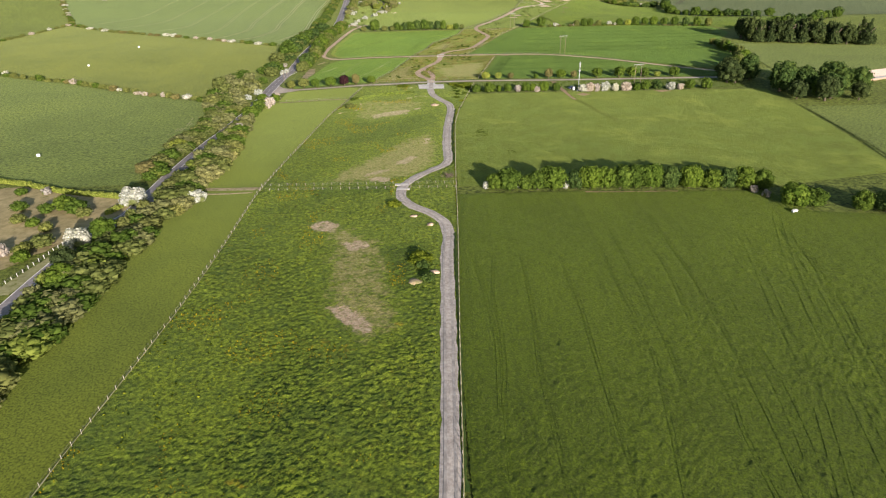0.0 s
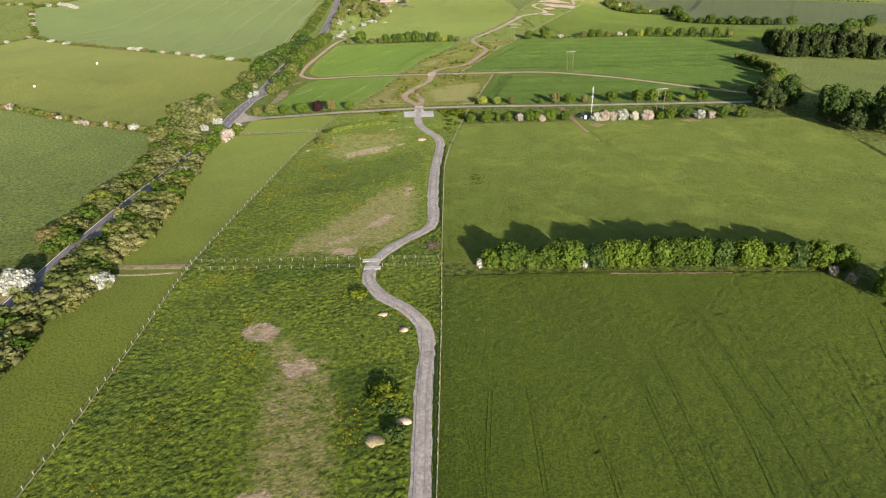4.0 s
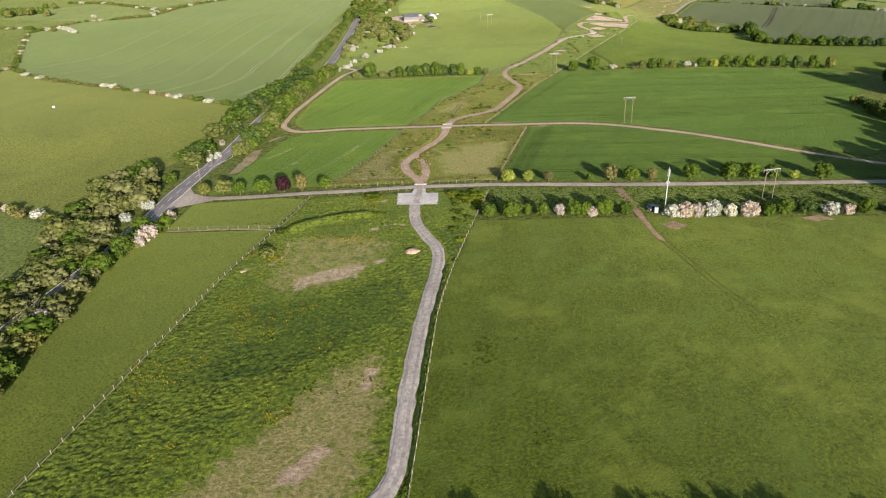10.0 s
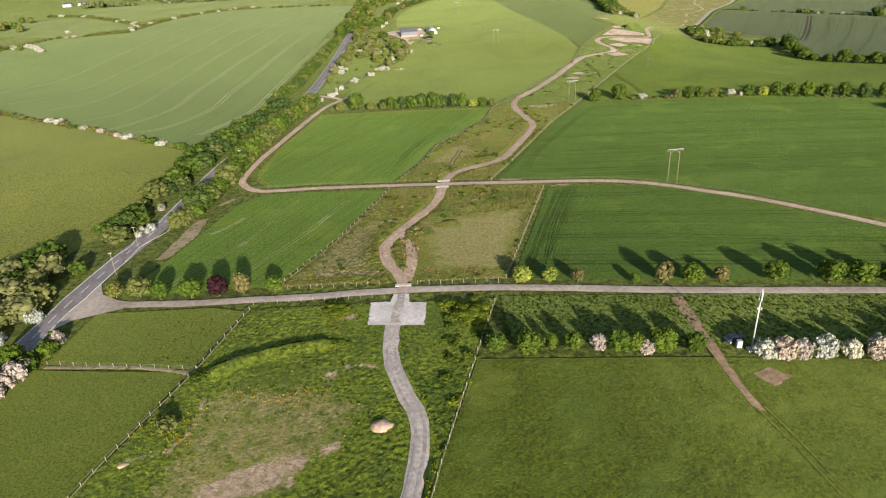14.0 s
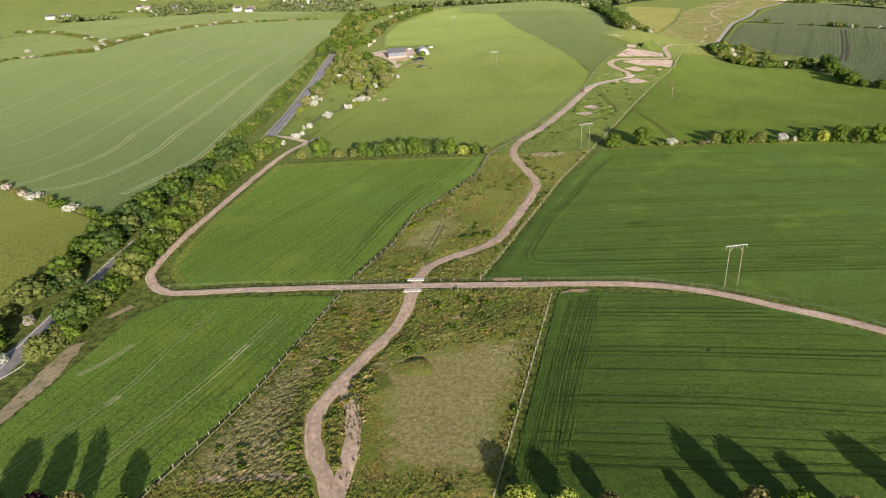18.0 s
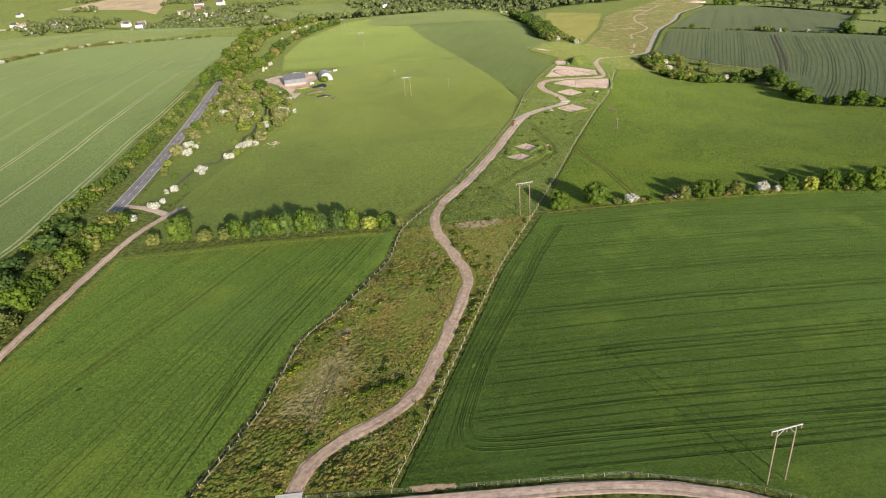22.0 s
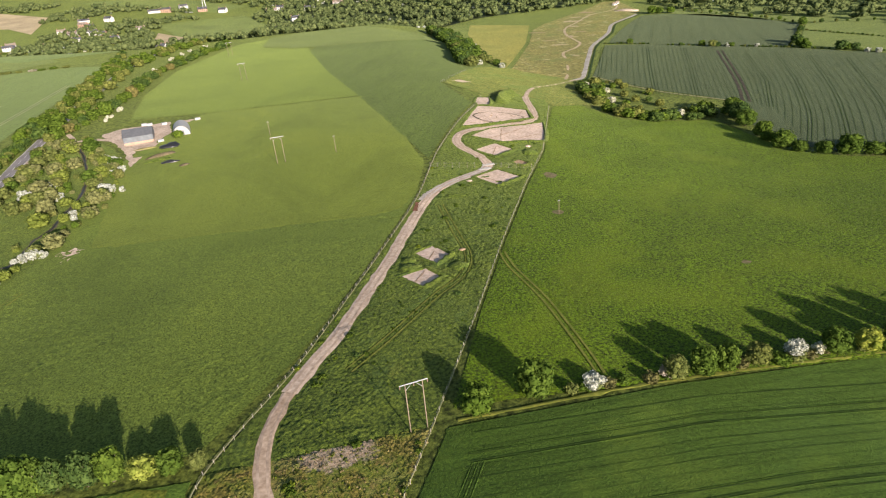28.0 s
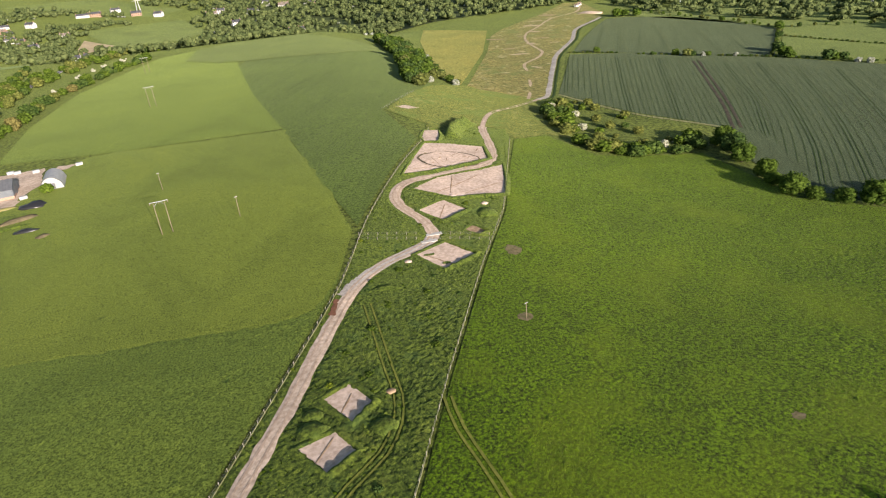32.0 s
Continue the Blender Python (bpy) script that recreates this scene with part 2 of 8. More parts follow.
M = {
    "ground": turf("ground_grass", (0.045, 0.070, 0.010), (0.078, 0.110, 0.016), (0.115, 0.150, 0.026), 0.35, 0.02, sheen=FAR_SHEEN, cast=FAR_HAZE_CAST),
    "pasture": turf("pasture_grass", (0.087, 0.118, 0.008), (0.110, 0.146, 0.011), (0.140, 0.176, 0.016), 0.85, 0.022, 0.5, rows=83, rows_mix=0.14,
                    extra=((0.9, 0.62, 0.72, (0.064, 0.104, 0.013), 0.5), (0.10, 0.46, 0.62, (0.080, 0.125, 0.017), 0.6), (0.05, 0.52, 0.66, (0.175, 0.191, 0.023), 0.45)), cast=(0.61, 0.65, 0.44), sheen=0.22),
    "pasture_north": turf("grazed_meadow_grass", (0.020, 0.035, 0.001), (0.062, 0.105, 0.003), (0.114, 0.190, 0.005), 0.85, 0.022, 0.5,
                    extra=((0.9, 0.62, 0.72, (0.035, 0.062, 0.006), 0.7), (2.0, 0.60, 0.68, (0.150, 0.205, 0.008), 0.5), (0.03, 0.48, 0.62, (0.125, 0.170, 0.006), 0.4)), cast=(0.88, 0.92, 0.45), sheen=0.12),
    "grazed": turf("grazed_grass", (0.108, 0.150, 0.015), (0.122, 0.166, 0.018), (0.140, 0.182, 0.023), 1.3, 0.03, 0.10),
    "ley": turf("tall_grass_ley", (0.030, 0.058, 0.001), (0.067, 0.114, 0.004), (0.117, 0.177, 0.011), 1.5, 0.02, 0.7, rows=88, rows_mix=0.14, cast=(0.82, 0.80, 0.42), sheen=0.20),
    "meadow": turf("rough_meadow", (0.080, 0.115, 0.011), (0.122, 0.169, 0.018), (0.176, 0.228, 0.028), 0.6, 0.045, 0.55,
                   extra=((0.16, 0.52, 0.60, (0.040, 0.074, 0.012), 0.40), (0.25, 0.56, 0.66, (0.165, 0.170, 0.018), 0.30), (0.13, 0.64, 0.72, (0.330, 0.225, 0.012), 0.50), (0.035, 0.50, 0.60, (0.060, 0.095, 0.016), 0.30)), layers=True, cast=(0.80, 0.83, 0.56), sheen=0.21),
    "roughgreen": turf("rough_green_strip", (0.044, 0.082, 0.013), (0.080, 0.128, 0.020), (0.130, 0.182, 0.030), 0.7, 0.05, 0.5,
                       extra=((0.14, 0.54, 0.64, (0.050, 0.088, 0.022), 0.5), (0.06, 0.58, 0.68, (0.150, 0.170, 0.030), 0.45)), layers=True),
    "brownmeadow": turf("brown_rough_ground", (0.078, 0.085, 0.016), (0.157, 0.159, 0.031), (0.252, 0.228, 0.063), 1.0, 0.06, 0.6,
                        extra=((0.13, 0.42, 0.56, (0.123, 0.168, 0.020), 0.75), (0.30, 0.58, 0.66, (0.185, 0.112, 0.047), 0.62), (0.07, 0.55, 0.64, (0.269, 0.241, 0.084), 0.45), (0.55, 0.60, 0.68, (0.056, 0.085, 0.013), 0.70)), layers=True, cast=(1.04, 0.88, 0.84)),
    "margin": turf("thin_crop_margin", (0.110, 0.150, 0.016), (0.160, 0.205, 0.026), (0.220, 0.250, 0.044), 0.9, 0.06, 0.5, extra=((0.25, 0.52, 0.62, (0.085, 0.140, 0.016), 0.8),)),
    "oliverough": turf("olive_rough_grass", (0.070, 0.085, 0.014), (0.120, 0.130, 0.022), (0.190, 0.180, 0.045), 0.45, 0.03, 0.6,
                        extra=((0.05, 0.50, 0.60, (0.060, 0.092, 0.016), 0.7), (0.09, 0.58, 0.66, (0.250, 0.200, 0.080), 0.5))),
    "lightmeadow": turf("excavated_strip", (0.105, 0.088, 0.030), (0.170, 0.140, 0.056), (0.235, 0.190, 0.088), 0.25, 0.04, 0.7,
                        extra=((0.09, 0.56, 0.66, (0.44, 0.34, 0.23), 0.7), (0.05, 0.54, 0.64, (0.085, 0.10, 0.03), 0.7), (0.16, 0.56, 0.64, (0.062, 0.070, 0.020), 0.6)), sheen=0.11, cast=(1.02, 0.92, 0.84)),
    "barley": turf("young_cereal", (0.030, 0.064, 0.006), (0.047, 0.089, 0.008), (0.068, 0.116, 0.015), 0.9, 0.015, 0.5, rows=2, rows_mix=0.36, extra=((0.035, 0.54, 0.66, (0.105, 0.150, 0.018), 0.5), (0.02, 0.52, 0.62, (0.050, 0.095, 0.018), 0.4)), tint=(0.45, 0.72, 0.14), cast=(0.70, 0.76, 0.70)),
    "barley_up": turf("young_cereal_upright", (0.075, 0.139, 0.014), (0.115, 0.187, 0.023), (0.164, 0.237, 0.034), 0.9, 0.015, 0.5, rows=66, rows_mix=0.25, extra=((0.035, 0.54, 0.66, (0.159, 0.210, 0.025), 0.5), (0.02, 0.52, 0.62, (0.075, 0.133, 0.025), 0.4)), tint=(0.45, 0.72, 0.14), cast=(0.70, 0.76, 0.70)),
    # Raised blue in the sheen tints below paints a little haze on far fields.
    "wheat": turf("pale_cereal", (0.074, 0.146, 0.040), (0.098, 0.178, 0.054), (0.124, 0.204, 0.068), 0.6, 0.012, 0.35, rows=86, rows_mix=0.22, sheen=FAR_SHEEN, cast=(0.94, 0.84, 0.68), tint=(0.60, 0.72, 0.30)),
    "wheat_blue": turf("blue_green_cereal", (0.024, 0.044, 0.025), (0.035, 0.061, 0.033), (0.049, 0.077, 0.045), 0.6, 0.012, 0.45, rows=61.5, rows_mix=0.34, sheen=FAR_SHEEN, cast=FAR_HAZE_CAST, tint=(0.60, 0.72, 0.30)),
    "hill": turf("hill_grass", (0.078, 0.112, 0.018), (0.115, 0.156, 0.027), (0.159, 0.204, 0.041), 1.3, 0.018, 0.30, cast=(0.72, 0.77, 0.62), sheen=0.15),
    "hill_dark": turf("hill_crop", (0.044, 0.086, 0.015), (0.063, 0.113, 0.021), (0.086, 0.139, 0.028), 0.6, 0.014, 0.4, rows=65, rows_mix=0.2, sheen=FAR_SHEEN, cast=(0.92, 0.86, 0.62), tint=(0.60, 0.72, 0.30)),
    "mown": turf("short_mown_grass", (0.113, 0.156, 0.017), (0.155, 0.200, 0.027), (0.202, 0.238, 0.042), 1.7, 0.02, 0.20, cast=(0.70, 0.72, 0.60), tint=(0.57, 0.72, 0.24), sheen=0.115),
    "hill_light": turf("mown_hill_grass", (0.075, 0.122, 0.014), (0.104, 0.157, 0.023), (0.135, 0.187, 0.035), 0.6, 0.02, 0.35, sheen=FAR_SHEEN, cast=FAR_HAZE_CAST, tint=(0.60, 0.72, 0.30)),
    "yellow": turf("yellowing_field", (0.17, 0.150, 0.030), (0.22, 0.190, 0.042), (0.27, 0.225, 0.055), 0.4, 0.03, 0.3, sheen=FAR_SHEEN, cast=FAR_HAZE_CAST),
    "limefield": turf("bright_pasture", (0.137, 0.169, 0.016), (0.158, 0.189, 0.019), (0.180, 0.207, 0.025), 0.9, 0.018, 0.30, sheen=FAR_SHEEN, cast=FAR_HAZE_CAST, tint=(0.58, 0.72, 0.28)),
    "deepfield": turf("deep_green_pasture", (0.108, 0.164, 0.026), (0.127, 0.187, 0.031), (0.150, 0.210, 0.039), 0.5, 0.02, 0.4, sheen=FAR_SHEEN, cast=FAR_HAZE_CAST, tint=(0.58, 0.72, 0.28)),
    "drygrass": earth("dry_bare_grass", (0.205, 0.170, 0.090), (0.390, 0.315, 0.205), 1.4, (0.10, 0.125, 0.022), 0.10, 0.5),
    "drymix": earth("thin_dry_grass", (0.150, 0.132, 0.052), (0.290, 0.240, 0.122), 1.7, (0.150, 0.165, 0.036), 0.12, 0.4),
    "lawn": earth("dry_lawn", (0.210, 0.178, 0.080), (0.360, 0.300, 0.155), 0.35, (0.127, 0.130, 0.035), 0.03, 0.2),
    "gravel": earth("grey_gravel", (0.28, 0.25, 0.22), (0.48, 0.435, 0.385), 1.3, None, 0, 0.5),
    "stone": earth("pale_crushed_stone", (0.420, 0.400, 0.370), (0.600, 0.580, 0.540), 1.5, None, 0, 0.4),
    "dirt": earth("pinkish_dirt_track", (0.36, 0.275, 0.205), (0.58, 0.465, 0.365), 0.9, None, 0, 0.6),
    "dirt_brown": earth("brown_dirt_track", (0.300, 0.215, 0.145), (0.520, 0.395, 0.290), 0.9, None, 0, 0.6),
    "dirt_rut": earth("packed_dirt_ruts", (0.29, 0.215, 0.155), (0.48, 0.370, 0.280), 0.7, None, 0, 0.5),
    "gravel_rut": earth("packed_gravel_ruts", (0.24, 0.22, 0.20), (0.40, 0.37, 0.335), 0.7, None, 0, 0.4),
    "subsoil": earth("stripped_pink_subsoil", (0.400, 0.300, 0.230), (0.630, 0.500, 0.405), 0.9, None, 0, 0.5),
    "redsoil": earth("red_brown_soil", (0.110, 0.050, 0.028), (0.210, 0.100, 0.060), 1.2, None, 0, 0.6),
    "trodden": earth("trodden_grass_soil", (0.090, 0.080, 0.034), (0.230, 0.180, 0.105), 1.1, (0.070, 0.095, 0.014), 0.10, 0.6),
    "mud": earth("trampled_mud", (0.20, 0.135, 0.080), (0.36, 0.260, 0.165), 0.8, None, 0, 0.6),
    "asphalt": earth("worn_asphalt", (0.165, 0.152, 0.150), (0.245, 0.228, 0.222), 1.2, None, 0, 0.15, 0.75),
    "lane": earth("worn_lane_surface", (0.29, 0.255, 0.212), (0.43, 0.375, 0.315), 0.9, None, 0, 0.3),
    "paint": plain("white_road_paint", (0.750, 0.750, 0.720), 0.6),
    # Grooves drawn flat: wheel wear and groove shadow share this dark green.
    "tram": earth("worn_groove_and_shade", (0.020, 0.045, 0.006), (0.046, 0.076, 0.012), 0.8, None, 0, 0.5),
    "ploughrut": earth("bare_brown_soil_strip", (0.040, 0.034, 0.022), (0.090, 0.076, 0.050), 0.8, None, 0, 0.6),
    # Undergrowth darkened in colour for the shade between far crowns.
    "woodfloor": earth("woodland_floor_with_shade", (0.030, 0.046, 0.012), (0.070, 0.092, 0.026), 0.25, None, 0, 0.6),
    "brownrut": earth("dark_brown_wheel_ruts", (0.070, 0.058, 0.034), (0.140, 0.115, 0.066), 0.8, None, 0, 0.6),
    # Paler, greyer leaf tone: distance haze is painted into it.
    "leaf_far": foliage("far_leaves_with_haze", (0.062, 0.088, 0.034), (0.155, 0.190, 0.074)),
    "tram_pale": earth("pale_wheel_track", (0.22, 0.26, 0.11), (0.38, 0.39, 0.20), 0.8, None, 0, 0.4),
    "tram_soft": earth("worn_grass_wheel_track", (0.100, 0.122, 0.016), (0.190, 0.195, 0.036), 0.8, None, 0, 0.4),
    "weed_dark": foliage("rank_weed_leaves", (0.032, 0.058, 0.010), (0.100, 0.140, 0.020)),
    "weed": foliage("broad_weed_leaves", (0.060, 0.090, 0.010), (0.185, 0.225, 0.026)),
    "palegrass": earth("pale_dry_verge", (0.186, 0.190, 0.075), (0.300, 0.290, 0.150), 0.9, (0.124, 0.140, 0.030), 0.08, 0.4),
    "timber": plain("weathered_timber", (0.29, 0.265, 0.225), 0.85, vary=0.3, scale=6),
    "darktimber": plain("creosoted_pole", (0.200, 0.160, 0.115), 0.85, vary=0.3, scale=4),
    "wire": plain("galvanised_wire", (0.450, 0.460, 0.470), 0.4, 0.8),
    "galv": plain("galvanised_steel", (0.42, 0.44, 0.46), 0.5, 0.2),
    "insulator": plain("brown_porcelain", (0.300, 0.200, 0.150), 0.3),
    "white": plain("white_paint", (0.800, 0.800, 0.780), 0.5),
    "render": plain("white_render_wall", (0.540, 0.530, 0.500), 0.9, vary=0.06, scale=0.6),
    "brick": plain("brown_brick_wall", (0.300, 0.200, 0.140), 0.9, vary=0.2, scale=2),
    "slate": plain("grey_slate_roof", (0.130, 0.135, 0.150), 0.7, vary=0.25, scale=1.5),
    "roofpale": plain("pale_roof_tiles", (0.360, 0.300, 0.250), 0.8, vary=0.2, scale=1.5),
    "water": plain("dark_stream_water", (0.016, 0.020, 0.014), 0.45),
    "glass": plain("dark_window_glass", (0.020, 0.025, 0.030), 0.08),
    "sheet": plain("grey_profiled_sheet", (0.105, 0.110, 0.118), 0.6, 0.0, vary=0.15, scale=0.8),
    "sheetwall": plain("blue_grey_wall_sheet", (0.110, 0.126, 0.140), 0.7, 0.0, vary=0.18, scale=0.8),
    "sheetpale": plain("pale_profiled_sheet", (0.30, 0.305, 0.30), 0.65, 0.0, vary=0.15, scale=0.8),
    "rust": plain("rusty_base_wall", (0.330, 0.220, 0.160), 0.9, vary=0.3, scale=2),
    "tarp": plain("black_silage_sheet", (0.018, 0.018, 0.020), 0.35, vary=0.2),
    "concrete": plain("pale_concrete", (0.460, 0.440, 0.400), 0.9, vary=0.15, scale=0.8),
    "bark": plain("grey_brown_bark", (0.120, 0.095, 0.070), 0.95, vary=0.35, scale=5, relief=0.4),
    "leaf": foliage("broad_leaves", (0.038, 0.067, 0.011), (0.112, 0.168, 0.029)),
    "leaf_bright": foliage("fresh_leaves", (0.048, 0.086, 0.012), (0.120, 0.178, 0.028)),
    "leaf_dark": foliage("deep_leaves", (0.029, 0.056, 0.016), (0.088, 0.134, 0.035)),
    "leaf_olive": foliage("olive_leaves", (0.072, 0.091, 0.024), (0.178, 0.200, 0.058)),
    "leaf_scrub": foliage("dusky_scrub_leaves", (0.090, 0.101, 0.030), (0.208, 0.218, 0.066)),
    "leaf_twig": foliage("grey_olive_budding_leaves", (0.112, 0.120, 0.046), (0.250, 0.254, 0.098)),
    "leaf_lime": foliage("yellowish_scrub_leaves", (0.094, 0.123, 0.022), (0.220, 0.259, 0.053)),
    "leaf_yellow": foliage("yellow_green_leaves", (0.130, 0.175, 0.028), (0.300, 0.335, 0.070)),
    "leaf_purple": foliage("purple_leaves", (0.020, 0.010, 0.012), (0.060, 0.026, 0.030)),
    "leaf_brown": foliage("brown_budding_twigs", (0.096, 0.094, 0.034), (0.195, 0.180, 0.068)),
    "conifer": foliage("conifer_needles", (0.024, 0.038, 0.013), (0.073, 0.099, 0.035)),
    "blossom": foliage("white_blossom", (0.240, 0.260, 0.185), (0.580, 0.590, 0.530), (0.150, 0.175, 0.060), -0.25),
    "blossom_pink": foliage("fading_pink_blossom", (0.240, 0.215, 0.175), (0.500, 0.450, 0.400), (0.150, 0.165, 0.055), -0.15),
    "tuft": foliage("rough_grass_blades", (0.098, 0.132, 0.009), (0.205, 0.240, 0.024)),
    "tuft_tall": foliage("ley_grass_blades", (0.048, 0.084, 0.006), (0.086, 0.130, 0.013)),
    "tuft_brown": foliage("dead_stalks", (0.170, 0.130, 0.055), (0.400, 0.320, 0.150), (0.15, 0.17, 0.03), 0.10),
    "buttercup": foliage("yellow_flower_heads", (0.30, 0.23, 0.012), (0.56, 0.40, 0.018)),
    "rubber": plain("black_rubber", (0.020, 0.020, 0.020), 0.8),
    "carpaint": plain("dark_blue_paint", (0.030, 0.040, 0.070), 0.25),
    "sand": earth("pale_stubble", (0.360, 0.290, 0.170), (0.480, 0.390, 0.240), 0.3, None, 0, 0.2),
}


# ---- building helpers ----
def mesh_of(bm, name, material, smooth=False):
    me = bpy.data.meshes.new(name)
    bm.to_mesh(me)
    bm.free()
    me.materials.append(material)
    if smooth:
        me.shade_smooth()
    return me


def part(name, bm, material, parent, label="", smooth=False):
    ob = new(name, mesh_of(bm, name, material, smooth))
    ob.parent = parent
    return tagged(ob, label)


def raw(name, verts, faces, material, smooth=False):
    me = bpy.data.meshes.new(name)
    me.from_pydata(verts, [], faces)
    me.materials.append(material)
    if smooth:
        me.shade_smooth()
    return new(name, me)


def box(bm, x, y, z, sx, sy, sz, turn=0.0, bevel=0.0):
    """A box with its base at z."""
    m = Matrix.Translation((x, y, z + sz / 2)) @ Matrix.Rotation(turn, 4, "Z") @ Matrix.Diagonal((sx, sy, sz, 1))
    vs = bmesh.ops.create_cube(bm, size=1, matrix=m)["verts"]
    if bevel:
        bmesh.ops.bevel(bm, geom=list({e for v in vs for e in v.link_edges}), offset=bevel, segments=1, affect="EDGES")


def rod(bm, a, b, r0, r1=None, seg=8):
    a, b = Vector(a), Vector(b)
    d = b - a
    m = Matrix.Translation((a + b) / 2) @ d.to_track_quat("Z", "Y").to_matrix().to_4x4()
    bmesh.ops.create_cone(bm, cap_ends=True, segments=seg, radius1=r0, radius2=r0 if r1 is None else r1, depth=d.length, matrix=m)


def smooth_line(pts, step):
    """A Catmull-Rom line through plan points, sampled about every step metres."""
    p = [np.array(q[:2], float) for q in pts]
    p = [2 * p[0] - p[1], *p, 2 * p[-1] - p[-2]]
    out = []
    for i in range(1, len(p) - 2):
        n = max(2, int(np.linalg.norm(p[i + 1] - p[i]) / step))
        for k in range(n):
            t = k / n
            a, b, c, d = p[i - 1 : i + 3]
            out.append(0.5 * (2 * b + (c - a) * t + (2 * a - 5 * b + 4 * c - d) * t**2 + (3 * b - a - 3 * c + d) * t**3))
    return out + [p[-2]]


def even_line(pts, step):
    """Points at even steps along a straight-edged line, with the heading there."""
    out, left = [], 0.0
    for (x0, y0), (x1, y1) in zip(pts, pts[1:]):
        n = math.hypot(x1 - x0, y1 - y0)
        d = left
        while d < n:
            out.append((x0 + (x1 - x0) * d / n, y0 + (y1 - y0) * d / n, math.atan2(y1 - y0, x1 - x0)))
            d += step
        left = d - n
    return out


def ribbon(name, pts, width, material, lift=0.10, step=3.0, ragged=0.0, crown=0.0, seed=0, parent=None):
    """A strip of ground, laid on the terrain along a plan line."""
    line = smooth_line(pts, step)
    verts, faces = [], []
    cols = (-1, -0.55, 0, 0.55, 1)
    for i, q in enumerate(line):
        d = line[min(i + 1, len(line) - 1)] - line[max(i - 1, 0)]
        d /= np.linalg.norm(d) + 1e-9
        w = width(i / len(line)) if callable(width) else width
        for c in cols:
            off = c * w / 2
            if abs(c) == 1 and ragged:
                off += c * ragged * noise.noise((q[0] * 0.35 + c * 9, q[1] * 0.35, seed))
            x, y = q[0] - d[1] * off, q[1] + d[0] * off
            verts.append((x, y, height(x, y) + lift + crown * (1 - c * c) - (0.05 if abs(c) == 1 else 0)))
    k = len(cols)
    for i in range(len(line) - 1):
        for c in range(k - 1):
            a = i * k + c
            faces.append((a, a + k, a + k + 1, a + 1))
    ob = raw(name, verts, faces, material, True)
    ob.parent = parent
    return ob


def inside(x, y, poly):
    hit = False
    for (x0, y0), (x1, y1) in zip(poly, poly[1:] + poly[:1]):
        if (y0 > y) != (y1 > y) and x < (x1 - x0) * (y - y0) / (y1 - y0) + x0:
            hit = not hit
    return hit


def depth_in(x, y, poly):
    """How deep plan points lie inside an outline; negative outside it."""
    hit, best = np.zeros(len(x), bool), np.full(len(x), 1e9)
    for (x0, y0), (x1, y1) in zip(poly, poly[1:] + poly[:1]):
        dx, dy = x1 - x0, y1 - y0
        t = np.clip(((x - x0) * dx + (y - y0) * dy) / (dx * dx + dy * dy + 1e-9), 0, 1)
        best = np.minimum(best, np.hypot(x - x0 - t * dx, y - y0 - t * dy))
        if y0 != y1:
            hit ^= ((y0 > y) != (y1 > y)) & (x < dx * (y - y0) / dy + x0)
    return np.where(hit, best, -best)


def field(name, poly, material, lift=0.05, cell=12.0, ragged=0.0, label="", category="field", kind="structure"):
    """A field: a plan outline, cut into cells and laid on the terrain."""
    if ragged:
        dense = []
        for (x0, y0), (x1, y1) in zip(poly, poly[1:] + poly[:1]):
            n = max(1, int(math.hypot(x1 - x0, y1 - y0) / (ragged * 1.2)))
            for k in range(n):
                x, y = x0 + (x1 - x0) * k / n, y0 + (y1 - y0) * k / n
                g = noise.noise_vector((x * 0.6 / ragged, y * 0.6 / ragged, 3.1))
                dense.append((x + g.x * ragged, y + g.y * ragged))
        poly = dense
    bm = bmesh.new()
    bm.faces.new([bm.verts.new((x, y, 0)) for x, y in poly])
    for axis in range(2):
        lo, hi = min(p[axis] for p in poly), max(p[axis] for p in poly)
        for k in range(1, int((hi - lo) / cell) + 1):
            co, no = [0, 0, 0], [0, 0, 0]
            co[axis], no[axis] = lo + k * cell, 1
            bmesh.ops.bisect_plane(bm, geom=bm.verts[:] + bm.edges[:] + bm.faces[:], plane_co=co, plane_no=no)
    bmesh.ops.triangulate(bm, faces=bm.faces[:])
    for v in bm.verts:
        v.co.z = height(v.co.x, v.co.y) + lift
    bmesh.ops.recalc_face_normals(bm, faces=bm.faces[:])
    if sum(f.normal.z for f in bm.faces) < 0:
        bmesh.ops.reverse_faces(bm, faces=bm.faces[:])
    return tagged(new(name, mesh_of(bm, name, material, True)), label, category, kind=kind)


# ---- ground ----
def axis_steps(lo, a, b, hi, fine):
    far_lo = [a - (a - lo) * (k / 8) ** 2 for k in range(8, 0, -1)]
    far_hi = [b + (hi - b) * (k / 8) ** 2 for k in range(1, 9)]
    return far_lo + list(np.arange(a, b, fine)) + [b] + far_hi


gx, gy = axis_steps(-4000, -700, 800, 4000, 12.0), axis_steps(-3000, -200, 1700, 4500, 12.0)
ground = raw("ground", [(x, y, height(x, y) - 0.12) for y in gy for x in gx],
             [(j * len(gx) + i, j * len(gx) + i + 1, (j + 1) * len(gx) + i + 1, (j + 1) * len(gx) + i)
              for j in range(len(gy) - 1) for i in range(len(gx) - 1)], M["ground"], True)
tagged(ground, "rolling green farmland grass", "ground", kind="structure")

